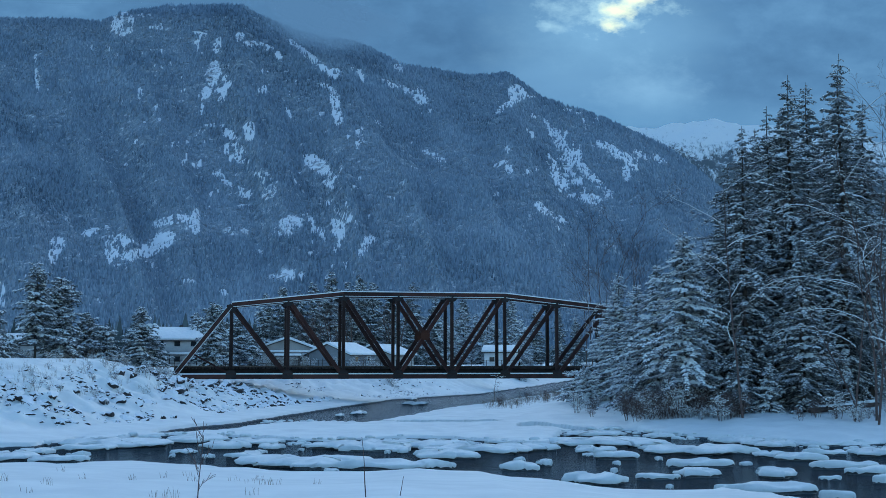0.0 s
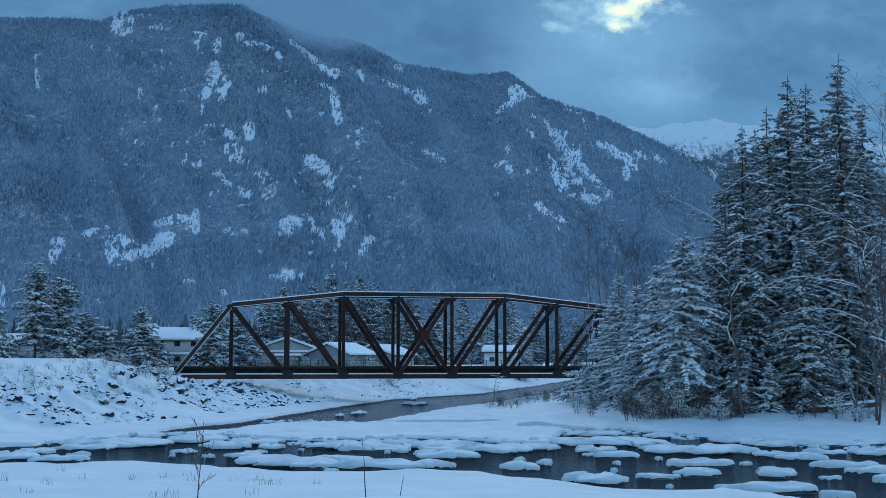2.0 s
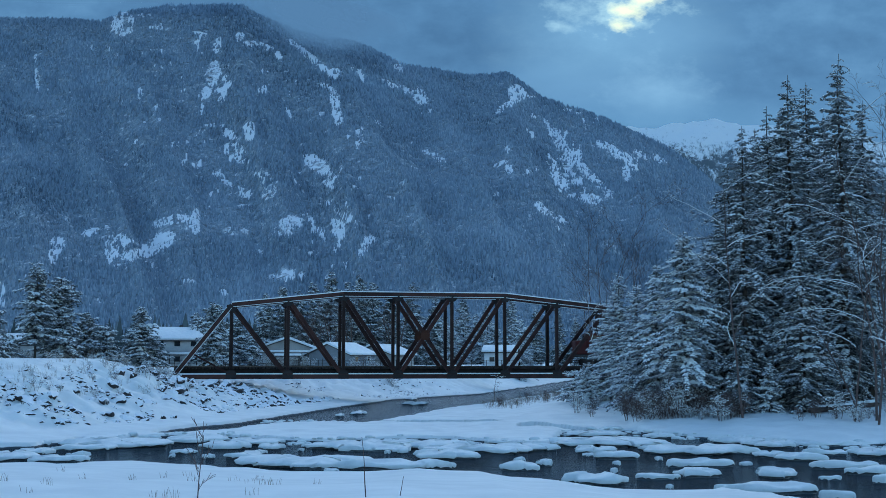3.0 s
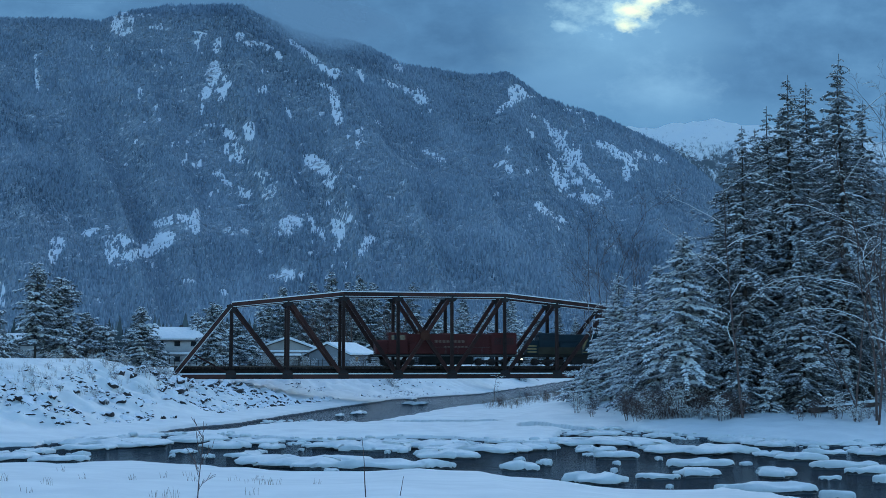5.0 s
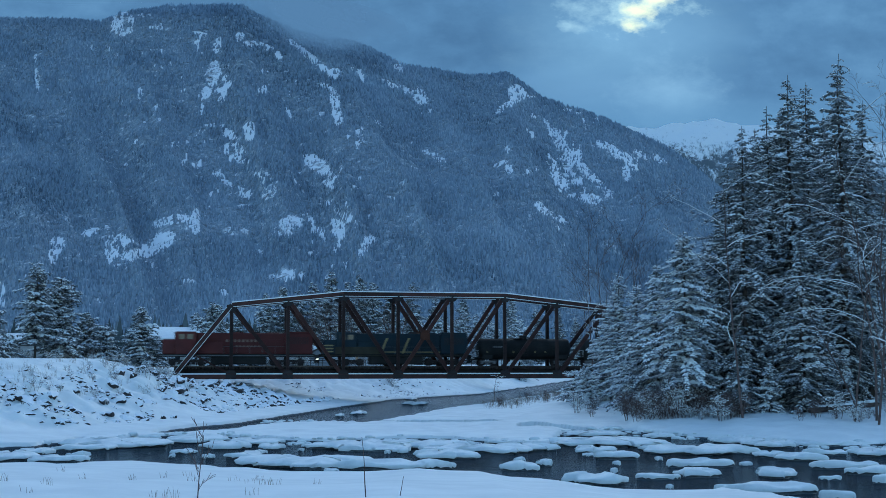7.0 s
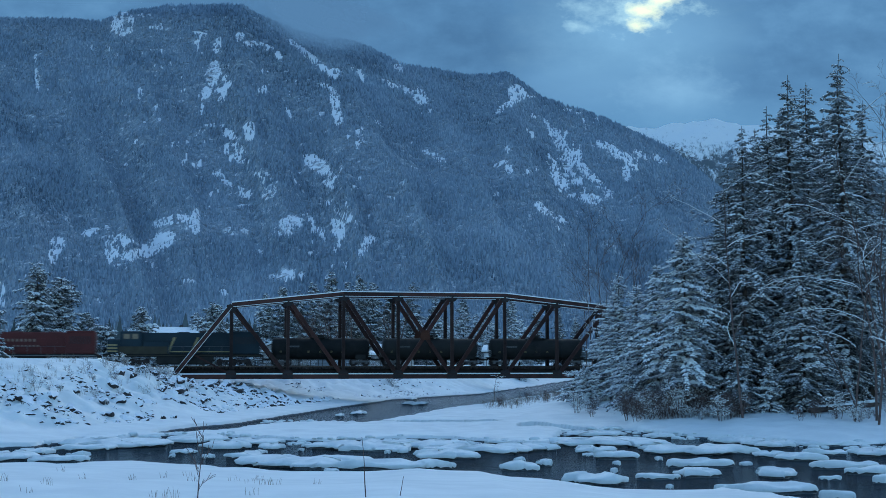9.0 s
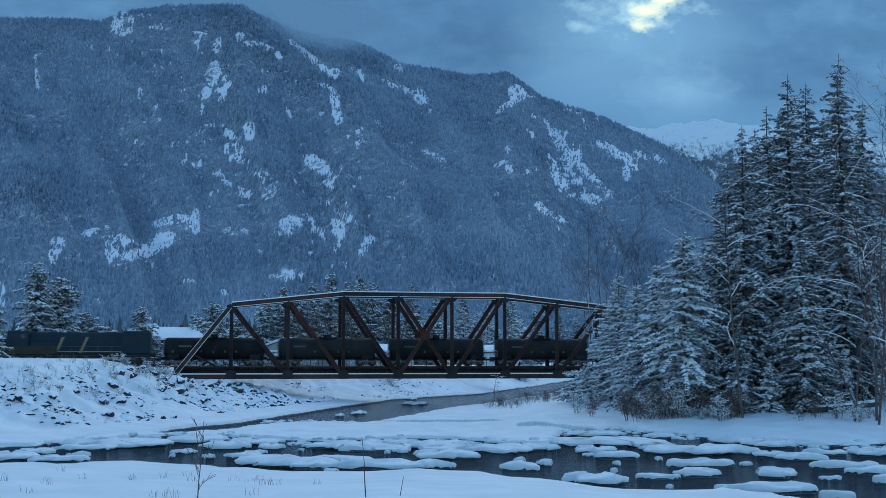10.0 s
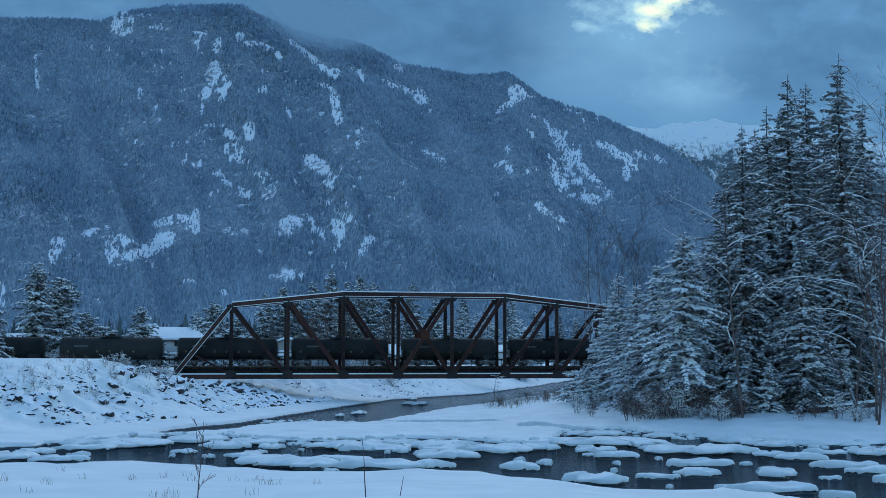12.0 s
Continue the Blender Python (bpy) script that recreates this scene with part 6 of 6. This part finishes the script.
def lettering(parent, at, sgn):
    """A road name in two lines, as plain bars of its size and colour."""
    for k in range(8):
        m = Mesh()
        m.box((at[0] - 2.0 + k * 0.55, at[1], at[2]), (0.34, 0.012, 0.36))
        part("lettering_bar", m, TAN_PAINT, parent, "faded pale bar of lettering")
    for k in range(7):
        m = Mesh()
        m.box((at[0] - 0.7 + k * 0.5, at[1], at[2] - 0.75), (0.30, 0.012, 0.22))
        part("lettering_bar", m, TAN_PAINT, parent, "faded pale bar of lettering")


def tank_car():
    """A long black tank car, 15.4 m over couplers."""
    t = thing("tank_car", Matrix(), "black cylindrical railway tank car, dull with road grime", "tank car", "train")
    tank = Mesh()
    R = 1.46
    prof = [(-6.85, 0.05), (-6.83, 0.55), (-6.77, 0.98), (-6.66, 1.28), (-6.5, 1.42), (-6.28, R)]
    prof = prof + [(-3.5, R), (-3.45, R + 0.02), (-3.35, R + 0.02), (-3.3, R), (0, R), (3.3, R), (3.35, R + 0.02), (3.45, R + 0.02), (3.5, R)] + [(-x, r) for x, r in reversed(prof)]
    tank.lathe_x(prof, 32)
    part("tank", tank, BLACK_PAINT, t, smooth=True, at=pose(0, 0, 2.42))
    part("sill", bevelled((0, 0, 1.02), (14.4, 0.6, 0.3), 0.03), BLACK_PAINT, t)
    for x in (-5.5, 5.5):
        part("saddle", bevelled((x, 0, 1.3), (1.5, 2.4, 0.7), 0.08), BLACK_PAINT, t)
        part("end_platform", bevelled((x * 1.21, 0, 1.22), (1.0, 2.8, 0.08), 0.02), BLACK_PAINT, t)
        sgn = 1 if x > 0 else -1
        m = Mesh()
        for y in (-1.35, 1.35):
            m.tube([(x * 1.26, y, 1.2), (x * 1.26, y, 2.2)], [0.025, 0.025], 5)
        m.tube([(x * 1.26, -1.35, 2.2), (x * 1.26, 1.35, 2.2)], [0.025, 0.025], 5)
        part("end_rail", m, WHITE_PAINT if x < 0 else BLACK_PAINT, t)
        m = Mesh()
        m.box((sgn * 7.4, 0, 0.9), (0.62, 0.26, 0.28))
        part("coupler", m, STEEL_DARK, t)
        bogie(t, x * 0.98, 2, 1.78, 0.46)
    dome = Mesh()
    dome.tube([(0, 0, 3.75), (0, 0, 4.3), (0, 0, 4.36)], [0.55, 0.55, 0.45], 18)
    part("manway_housing", dome, BLACK_PAINT, t)
    m = bevelled((0, 0, 3.96), (3.0, 1.5, 0.06), 0.02)
    part("top_walkway", m, STEEL_DARK, t)
    for y in (-0.75, 0.75):
        m = Mesh()
        for k in range(4):
            m.tube([(-1.5 + k, y, 3.96), (-1.5 + k, y, 4.6)], [0.02, 0.02], 5)
        m.tube([(-1.5, y, 4.6), (1.5, y, 4.6)], [0.02, 0.02], 5)
        part("safety_rail", m, STEEL_DARK, t)
    for y in (-1.0, 1.0):
        m = Mesh()
        for x in (-0.25, 0.25):
            m.tube([(x, y * 1.62, 1.2), (x, y * 1.62, 2.7), (x, y * 0.8, 3.9)], [0.02, 0.02, 0.02], 5)
        for k in range(7):
            m.tube([(-0.25, y * 1.62, 1.25 + 0.24 * k), (0.25, y * 1.62, 1.25 + 0.24 * k)], [0.015, 0.015], 4)
        part("ladder", m, STEEL_DARK, t)
        mark = Mesh()
        mark.box((0, 0, 0), (0.09, 0.03, 0.42))
        data = mark.data("reflector_strip", YELLOW_PAINT)
        for x in (-5.6, -1.8, -0.2, 1.4, 2.9):
            part("reflector_strip", data, YELLOW_PAINT, t, "small pale reflector mark", at=pose(x, y * 1.415, 2.05))
        bar = Mesh()
        bar.box((0, 0, 0), (0.22, 0.03, 0.22))
        data = bar.data("lettering_bar", GREY_PAINT)
        for k in range(5):
            part("lettering_bar", data, GREY_PAINT, t, "grey bar of reporting marks", at=pose(-4.6 + 0.34 * k, y * 1.43, 2.7))
    return t


LEAD = locomotive(RED_PAINT, "dark red freight locomotive with faded pale lettering", True)
SECOND = locomotive(BLUE_PAINT, "dark blue-green locomotive with dull yellow stripes", False)
FIRST_TANK = tank_car()
TRAIN = [(LEAD, 0.0), (SECOND, 21.86)]
CAR_LENGTH = 15.45
TANKS = [FIRST_TANK] + [copy_thing(FIRST_TANK, Matrix()) for _ in range(10)]
TRAIN += [(c, 40.6 + CAR_LENGTH * k) for k, c in enumerate(TANKS)]
SPEED, S_AT_SIX = 14.55, 23.0       # metres a second; the lead locomotive's middle along the bridge at 6 s


# ---------------- village ----------------
def house(x, y, wide, deep, eave, pitch, turn, wall_mat, label, gable_front=False, balcony=False, z=5.4, windows=3):
    """A house with thick snow on its roof; the ridge runs along its width, or towards the river if gable_front."""
    h = thing("house", pose(UNIT * x, UNIT * y, UNIT * z, 0, 0, turn) @ Matrix.Scale(0.93, 4), label, "house", "village houses")
    if gable_front:
        ridge_half, run = deep / 2, wide / 2
    else:
        ridge_half, run = wide / 2, deep / 2
    top = eave + run * pitch
    m = Mesh()
    if gable_front:
        prof = [(-wide / 2, -0.6), (wide / 2, -0.6), (wide / 2, eave), (0, top), (-wide / 2, eave)]
        vs = [(px, e * deep / 2, pz) for e in (-1, 1) for px, pz in prof]
    else:
        prof = [(-deep / 2, -0.6), (deep / 2, -0.6), (deep / 2, eave), (0, top), (-deep / 2, eave)]
        vs = [(e * wide / 2, py, pz) for e in (-1, 1) for py, pz in prof]
    m.add(vs, [tuple(range(5)), tuple(range(9, 4, -1))] + [(i, i + 5, (i + 1) % 5 + 5, (i + 1) % 5) for i in range(5)])
    part("wall", m, wall_mat, h)
    over = 0.55
    for name, lift, thick, mat, lab, extra in (("roof", 0.06, 0.14, TRIM, "", 0.0), ("roof_snow", 0.36, 0.40, SNOW_CLUMP, "thick blanket of snow on the roof", 0.05)):
        for sgn in (-1, 1):
            a, b = Vector((0, 0, top + lift)), Vector((0, sgn * (run + over), eave - over * pitch + lift))
            d = (b - a)
            rot = Matrix.Rotation(math.atan2(d.z, d.y * sgn) * sgn, 3, "X")
            s = bevelled((a + b) / 2, (2 * (ridge_half + over) + extra, d.length, thick), min(thick * 0.3, 0.1), rot)
            if gable_front:
                s.moved(Matrix.Rotation(math.pi / 2, 4, "Z"))
            part(name, s, mat, h, lab, name == "roof_snow")
    front = -deep / 2
    storeys = 2 if eave > 4.2 else 1
    for st in range(storeys):
        for k in range(windows):
            wx = -wide / 2 + wide * (k + 0.5) / windows
            wz = 1.5 + st * 2.7
            w = part("window", bevelled((wx, front - 0.02, wz), (1.25, 0.10, 1.15), 0.02), WHITE_PAINT, h)
            part("pane", bevelled((wx, front - 0.06, wz), (1.05, 0.06, 0.95), 0.01), GLASS_DARK, w)
    if balcony:
        part("balcony_floor", bevelled((0, front - 0.9, 2.7), (wide * 0.9, 1.8, 0.18), 0.02), TRIM, h)
        m = Mesh()
        m.box((0, front - 1.75, 3.75), (wide * 0.9, 0.07, 0.07))
        for k in range(14):
            m.box((-wide * 0.45 + wide * 0.9 * k / 13, front - 1.75, 3.25), (0.06, 0.06, 1.0))
        part("balcony_rail", m, WHITE_PAINT, h)
        for wx in (-wide * 0.42, wide * 0.42):
            m = Mesh()
            m.box((wx, front - 1.7, 1.1), (0.14, 0.14, 3.3))
            part("balcony_post", m, WHITE_PAINT, h)
    part("chimney", bevelled((wide * 0.22, 0.4, top + 0.3), (0.6, 0.6, 1.2), 0.04), TRIM, h)
    return h


def shed(x, y, wide, deep, high, turn, label, z=5.4):
    s = thing("carport", pose(UNIT * x, UNIT * y, UNIT * z, 0, 0, turn) @ Matrix.Scale(0.93, 4), label, "carport", "village houses")
    part("roof", bevelled((0, 0, high), (wide, deep, 0.16), 0.03), TRIM, s)
    part("roof_snow", bevelled((0, 0, high + 0.28), (wide + 0.1, deep + 0.1, 0.42), 0.14), SNOW_CLUMP, s, "thick snow on the flat roof", True)
    for px in (-wide / 2 + 0.2, wide / 2 - 0.2):
        for py in (-deep / 2 + 0.2, deep / 2 - 0.2):
            m = Mesh()
            m.box((px, py, high / 2 - 0.3), (0.14, 0.14, high + 0.5))
            part("post", m, TRIM, s)


house(-51.8, 232, 9.0, 9.5, 4.9, 0.42, 26, SIDING, "two-storey pale house with a balcony and snow-covered roof", balcony=True)
shed(-47.8, 221, 5.5, 4.0, 2.2, -10, "open carport with a thick slab of roof snow")
house(-49.0, 262, 11, 9, 5.2, 0.45, 20, SIDING_GREY, "grey house with a steep snowy roof behind spruces", gable_front=True)
house(-31.7, 250, 10.0, 9.0, 3.6, 0.36, 3, SIDING_TAN, "tan bungalow with a snow-laden gable", gable_front=True, windows=2)
shed(-31.2, 239, 9.5, 4.0, 2.7, 3, "porch roof with deep snow before the bungalow")
shed(-28.8, 226, 4.6, 3.6, 2.0, 8, "small garden shelter under a rounded cap of snow")
house(-20.6, 246, 9.0, 10.0, 2.3, 0.40, 62, SIDING_GREY, "low grey house, its snowy roof sloping down behind a hedge", windows=2)
house(-12.6, 256, 8.5, 9.5, 2.3, 0.38, 62, SIDING_TAN, "low tan house with a broad snow-covered roof", windows=2)
house(12.8, 268, 6.5, 7.0, 3.0, 0.30, -8, SIDING, "pale cottage with a snowy roof between conifers", windows=2)
house(-74.5, 219, 13.0, 9.0, 3.9, 0.34, 8, SIDING, "pale house with dark windows and a snowy roof behind spruces")
house(-88.0, 226, 10.0, 9.0, 3.2, 0.36, 0, SIDING_TAN, "tan house with a snowy roof at the village edge")


def village_fence():
    f = thing("garden_fence", pose(-40, 202, 0, 0, 0, 2), "dark post and rail fence along the village edge", "fence")
    m = Mesh()
    m.box((0, 0, 0.5), (0.10, 0.10, 1.6))
    data = m.data("post", TRIM)
    for k in range(15):
        part("post", data, TRIM, f, at=pose(k * 2.0, 0, float(land(-40 + 2 * k, 202 + 0.07 * k))))
    for z in (0.55, 1.05):
        m = Mesh()
        m.span((0, 0, float(land(-40, 202)) + z), (28, 0, float(land(-12, 203)) + z), 0.05, 0.10)
        part("rail", m, TRIM, f)


village_fence()


# ---------------- riprap on the far bank ----------------
def boulder_data(seed):
    rng = random.Random(seed)
    bm = bmesh.new()
    bmesh.ops.create_icosphere(bm, subdivisions=2, radius=0.5)
    cuts = [(Vector((rng.uniform(-1, 1), rng.uniform(-1, 1), rng.uniform(-1, 1))).normalized(), rng.uniform(0.26, 0.42)) for _ in range(9)]
    for v in bm.verts:
        for n, d in cuts:
            k = v.co.dot(n)
            if k > d:
                v.co -= n * (k - d)
        v.co += Vector((rng.uniform(-1, 1), rng.uniform(-1, 1), rng.uniform(-1, 1))) * 0.012
    me = bpy.data.meshes.new("boulder")
    bm.to_mesh(me)
    bm.free()
    me.materials.append(ROCK)
    return me


BOULDERS = [boulder_data(s) for s in range(8)]


def riprap():
    rng = random.Random(5)
    made, rest = 0, Mesh()
    while made < 2000:
        y = rng.uniform(82, 215)
        k = y / UNIT
        d = rng.uniform(4.5, 17) if k < 160 else rng.uniform(4, 25) if k < 192 else rng.uniform(1, 14)
        x = float(far_shore(y)) - d
        rough_part = float(wave_noise(np.array(x), np.array(y), 6.0, 2, 61))
        if rough_part < rng.uniform(-0.15, 0.45) - (0.3 if abs(k - 170) < 14 else 0) or (k > 192 and rng.random() < 0.15):
            continue
        near_end = abs(k - 176) < 12 and 5 < d < 26
        s = rng.choice((rng.uniform(0.2, 0.45), rng.uniform(0.2, 0.5), rng.uniform(0.4, 1.25))) * (1.5 if near_end else 1.0)
        if k > 192:
            s *= 0.55
        shape = rng.choice(BOULDERS)
        m = pose(x, y, float(land(x, y)) - 0.04 * s, rng.uniform(-30, 30), rng.uniform(-30, 30), rng.uniform(0, 360))
        m = m @ Matrix.Diagonal((s * rng.uniform(0.9, 1.9), s, s * rng.uniform(0.4, 0.85), 1))
        if s > 0.62 and made < 1200 and RIPRAP_COUNT[0] < 150:
            RIPRAP_COUNT[0] += 1
            ob = new("boulder", shape)
            ob.matrix_basis = m
            tagged(ob, "dark angular riprap boulder half buried in snow", "rock", "riprap boulders on the bank")
        else:
            rest.add([m @ v.co for v in shape.vertices], [tuple(p.vertices) for p in shape.polygons])
        made += 1
    for k in range(210):
        y = rng.uniform(124, 161)
        x = rng.gauss(-31.8, 3.6) + (y - 145) * 0.18
        if not 1.0 < land(x, y) < 4.9:
            continue
        s = rng.choice((rng.uniform(0.5, 1.0), rng.uniform(0.8, 1.7)))
        shape = rng.choice(BOULDERS)
        m = pose(x, y, float(land(x, y)) + 0.1 * s, rng.uniform(-30, 30), rng.uniform(-30, 30), rng.uniform(0, 360)) @ Matrix.Diagonal((s * 1.2, s, s * 0.85, 1))
        if s > 0.85 and RIPRAP_COUNT[0] < 290:
            RIPRAP_COUNT[0] += 1
            ob = new("boulder", shape)
            ob.matrix_basis = m
            tagged(ob, "large dark riprap boulder under the bridge end", "rock", "riprap boulders on the bank")
        else:
            rest.add([m @ v.co for v in shape.vertices], [tuple(p.vertices) for p in shape.polygons])
    solid("riprap_stones", rest, ROCK, "small dark stones scattered through the snowy riprap", "rocks", kind="stuff")


RIPRAP_COUNT = [0]
riprap()


# ---------------- bushes, reeds and stalks ----------------
def shrub_data(seed, h, stems):
    w, s = bare_tree_meshes(h, seed, 0.68, 2, True, (0, 0), stems, 0.008, 0.2)
    return w.data("crown", TWIG), s.data("snow_load", SNOW_CLUMP)


SHRUBS = [shrub_data(s, 1.6, 6) for s in range(6)]
THIN_SHRUBS = [shrub_data(s + 20, 1.3, 4) for s in range(4)]


def shrub(x, y, size, rng, label, group, loaded=True, kinds=SHRUBS):
    w, s = rng.choice(kinds)
    t = thing("shrub", pose(x, y, float(land(x, y)), 0, 0, rng.uniform(0, 360)) @ Matrix.Scale(size, 4), label, "shrub", group)
    part("crown", w, TWIG, t)
    if loaded:
        part("snow_load", s, SNOW_CLUMP, t, "snow caught on the twigs")["kind"] = "stuff"


def shrubs():
    rng = random.Random(8)
    for k in range(110):
        x = rng.uniform(11, 44) if k < 55 else rng.uniform(16, 25)
        y = float(bar_shore(x)) + rng.uniform(10, 19)
        if 0.245 < x / y < 0.29 and y < 110:
            continue
        shrub(x, y, rng.choice((rng.uniform(0.45, 0.9), rng.uniform(0.7, 1.6))), rng, "tangled leafless shrub with snow on its twigs at the wood's edge", "shrubs under the trees", rng.random() < 0.5)
    for _ in range(15):
        y = rng.uniform(104, 112)
        x = y * rng.uniform(0.150, 0.222)
        shrub(x, y, rng.uniform(1.2, 2.1), rng, "tall tangled brown brush dusted with snow at the wood's edge", "shrubs under the trees", rng.random() < 0.45)
    for _ in range(16):
        x, y = rng.uniform(6, 18), rng.uniform(138, 160)
        if land(x, y) > 0.3:
            shrub(x, y, rng.uniform(0.5, 0.9), rng, "low leafless shrub on the snowy gravel bar", "shrubs on the bar", False)
    for _ in range(26):
        y = rng.uniform(100, 132)
        x = float(far_shore(y)) - rng.uniform(10, 17.5)
        shrub(x, y, rng.uniform(0.5, 1.0), rng, "brown leafless shrub poking out of the snowy embankment", "shrubs on the embankment", True, THIN_SHRUBS)
    for _ in range(14):
        y = rng.uniform(120, 137)
        x = float(far_shore(y)) - rng.uniform(13, 18)
        shrub(x, y, rng.uniform(0.8, 1.2), rng, "dense brown brush on the snowy embankment", "shrubs on the embankment", True, THIN_SHRUBS)


    for _ in range(18):
        x, y = rng.uniform(-37.5, -30.5), rng.uniform(134, 147)
        shrub(x, y, rng.uniform(0.6, 1.1), rng, "dense brown brush on the snowy embankment", "shrubs on the embankment", True, THIN_SHRUBS)
    for _ in range(14):
        x, y = rng.uniform(-66, -50), rng.uniform(176, 188)
        shrub(x, y, rng.uniform(1.3, 2.0), rng, "brown leafless thicket between the spruces and the track", "village hedge", rng.random() < 0.3)
    for _ in range(32):
        x = rng.uniform(-33, -8)
        y = rng.uniform(201, 212)
        shrub(x, y, rng.uniform(0.9, 1.5), rng, "snow-dusted garden hedge bush before the village houses", "village hedge", rng.random() < 0.8)


shrubs()


def stalks(name, spots, label, high, mat, seed):
    """Thin dry stems in tufts, too many to count."""
    rng = random.Random(seed)
    m = Mesh()
    for x, y in spots:
        z = float(land(x, y))
        for _ in range(rng.randint(4, 9)):
            a, h = rng.uniform(0, 6.28), high * rng.uniform(0.5, 1.1)
            p = Vector((x + rng.uniform(-0.2, 0.2), y + rng.uniform(-0.2, 0.2), z - 0.05))
            q = p + Vector((math.cos(a) * h * 0.12, math.sin(a) * h * 0.12, h * 0.6))
            m.tube([p, q, q + Vector((math.cos(a) * h * 0.16, math.sin(a) * h * 0.16, h * 0.35))], [0.006, 0.005, 0.003], 3, False)
    ob = solid(name, m, mat, label, "dry grass", kind="stuff")


rs = random.Random(3)
stalks("dry_grass", [(rs.uniform(-14, -4), rs.uniform(32, 47)) for _ in range(20)], "sparse dry grass stems in the snow of the near bank", 0.27, REED, 1)
stalks("bar_reeds", [(rs.uniform(5, 17), rs.uniform(136, 164)) for _ in range(260)], "brown reeds along the snowy gravel bar", 0.8, REED, 2)
stalks("bank_grass", [(float(far_shore(yy)) - rs.uniform(11, 22), yy) for yy in [rs.uniform(100, 155) for _ in range(160)]], "brown grass on the snowy embankment", 0.7, REED, 3)


def sapling(x, y, h, seed, label, lean=(0, 0), depth=2, thick=0.007):
    w, s = bare_tree_meshes(h, seed, 0.38, depth, False, lean, 1, thick, -0.15)
    t = thing("sapling", pose(x, y, float(land(x, y))), label, "sapling", "saplings on the near bank")
    part("stem", w, TWIG, t)


sapling(-5.9, 29.5, 2.0, 12, "thin forked leafless sapling standing in deep snow", (0.06, 0))
sapling(-1.85, 29.7, 2.0, 4, "single dry stalk standing in deep snow", (-0.03, 0), 0, 0.007)
sapling(-1.05, 29.7, 0.7, 5, "short dry stalk standing in deep snow", (0, 0), 0, 0.012)
bare_tree(6.4, 155, 4.2, 17, "small leafless birch on the gravel bar", name="bare_tree", spread=0.5, depth=3, thick=0.009)


def fallen_log(x, y, ln, r, turn, label):
    t = thing("fallen_log", pose(x, y, float(land(x, y)), 0, 0, turn), label, "log", "fallen logs at the wood's edge")
    rng = random.Random(int(ln * 100))
    pts = [(ln * (k / 7 - 0.5), rng.uniform(-0.08, 0.08), r * 0.9 + 0.06 * k) for k in range(8)]
    m = Mesh()
    m.tube(pts, [r * (1.1 - 0.05 * k) for k in range(8)], 9)
    m.tube([pts[2], (pts[2][0] + 0.3, -0.7, r + 0.7)], [r * 0.35, 0.03], 5)
    m.tube([pts[5], (pts[5][0] + 0.4, 0.6, r + 0.8)], [r * 0.3, 0.03], 5)
    part("trunk", m, BARK, t)
    m = Mesh()
    m.tube([(p[0], p[1], p[2] + r * 0.75) for p in pts], [r * 0.62 * rng.uniform(0.8, 1.2) for _ in pts], 8)
    part("snow_cap", m, SNOW_CLUMP, t, "snow lying along the log", True)


fallen_log(33.5, 104.5, 4.5, 0.26, 6, "dark fallen log under a ridge of snow")
fallen_log(36.0, 106.0, 3.2, 0.30, -14, "short thick fallen log half buried in snow")
fallen_log(22.5, 107.0, 2.6, 0.12, 20, "thin fallen branch with snow beside the brush")


# ---------------- mist on the summit ----------------
def mist_bank(x, y, z, wide, high, turn):
    xs = np.linspace(-wide / 2, wide / 2, 12)
    zs = np.linspace(-high / 2, high / 2, 8)
    xx, zz = np.meshgrid(xs, zs)
    yy = -60 * np.cos(xx / wide * math.pi) * np.cos(zz / high * math.pi)
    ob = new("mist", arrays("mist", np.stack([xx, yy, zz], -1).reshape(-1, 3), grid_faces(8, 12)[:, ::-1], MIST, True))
    ob.matrix_basis = pose(x, y, z, 0, turn, 0)
    tagged(ob, "soft self-lit cloud clinging to the mountain's shoulder", "cloud", kind="structure")


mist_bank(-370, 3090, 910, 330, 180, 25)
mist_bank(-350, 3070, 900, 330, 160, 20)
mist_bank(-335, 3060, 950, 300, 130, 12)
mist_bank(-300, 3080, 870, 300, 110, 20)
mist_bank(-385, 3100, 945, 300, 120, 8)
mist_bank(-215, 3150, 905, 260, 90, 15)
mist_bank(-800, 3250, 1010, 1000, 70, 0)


def motions():
    """The train rolls across; its wheels turn; the clouds drift."""
    times = [k * 0.5 for k in range(25)]
    for car, back in TRAIN:
        rows = [(t, TRACK @ Matrix.Translation((S_AT_SIX - SPEED * (t - 6.0) + back, UNIT * GAUGE_W / 2, UNIT * RAIL_Z))) for t in times]
        walk(car, rows)
    drift = 12.0
    walk(SKY, [(t, pose(drift * (t - 2.5), 0, 0)) for t in (0.0, 3.0, 6.0, 9.0, 12.0)])
    wheels = [o for o in scene.objects if o.name.split(".")[0] == "wheelset"]
    turn = math.degrees(SPEED / 0.5) / FPS
    walk(wheels[0], [(k / FPS, pose(0, 0, 0, 0, -turn * k, 0)) for k in range(361)])
    action, slot = wheels[0].animation_data.action, wheels[0].animation_data.action_slot
    for w in wheels[1:]:
        w.rotation_mode = "QUATERNION"
        w.animation_data_create()
        w.animation_data.action = action
        w.animation_data.action_slot = slot


motions()
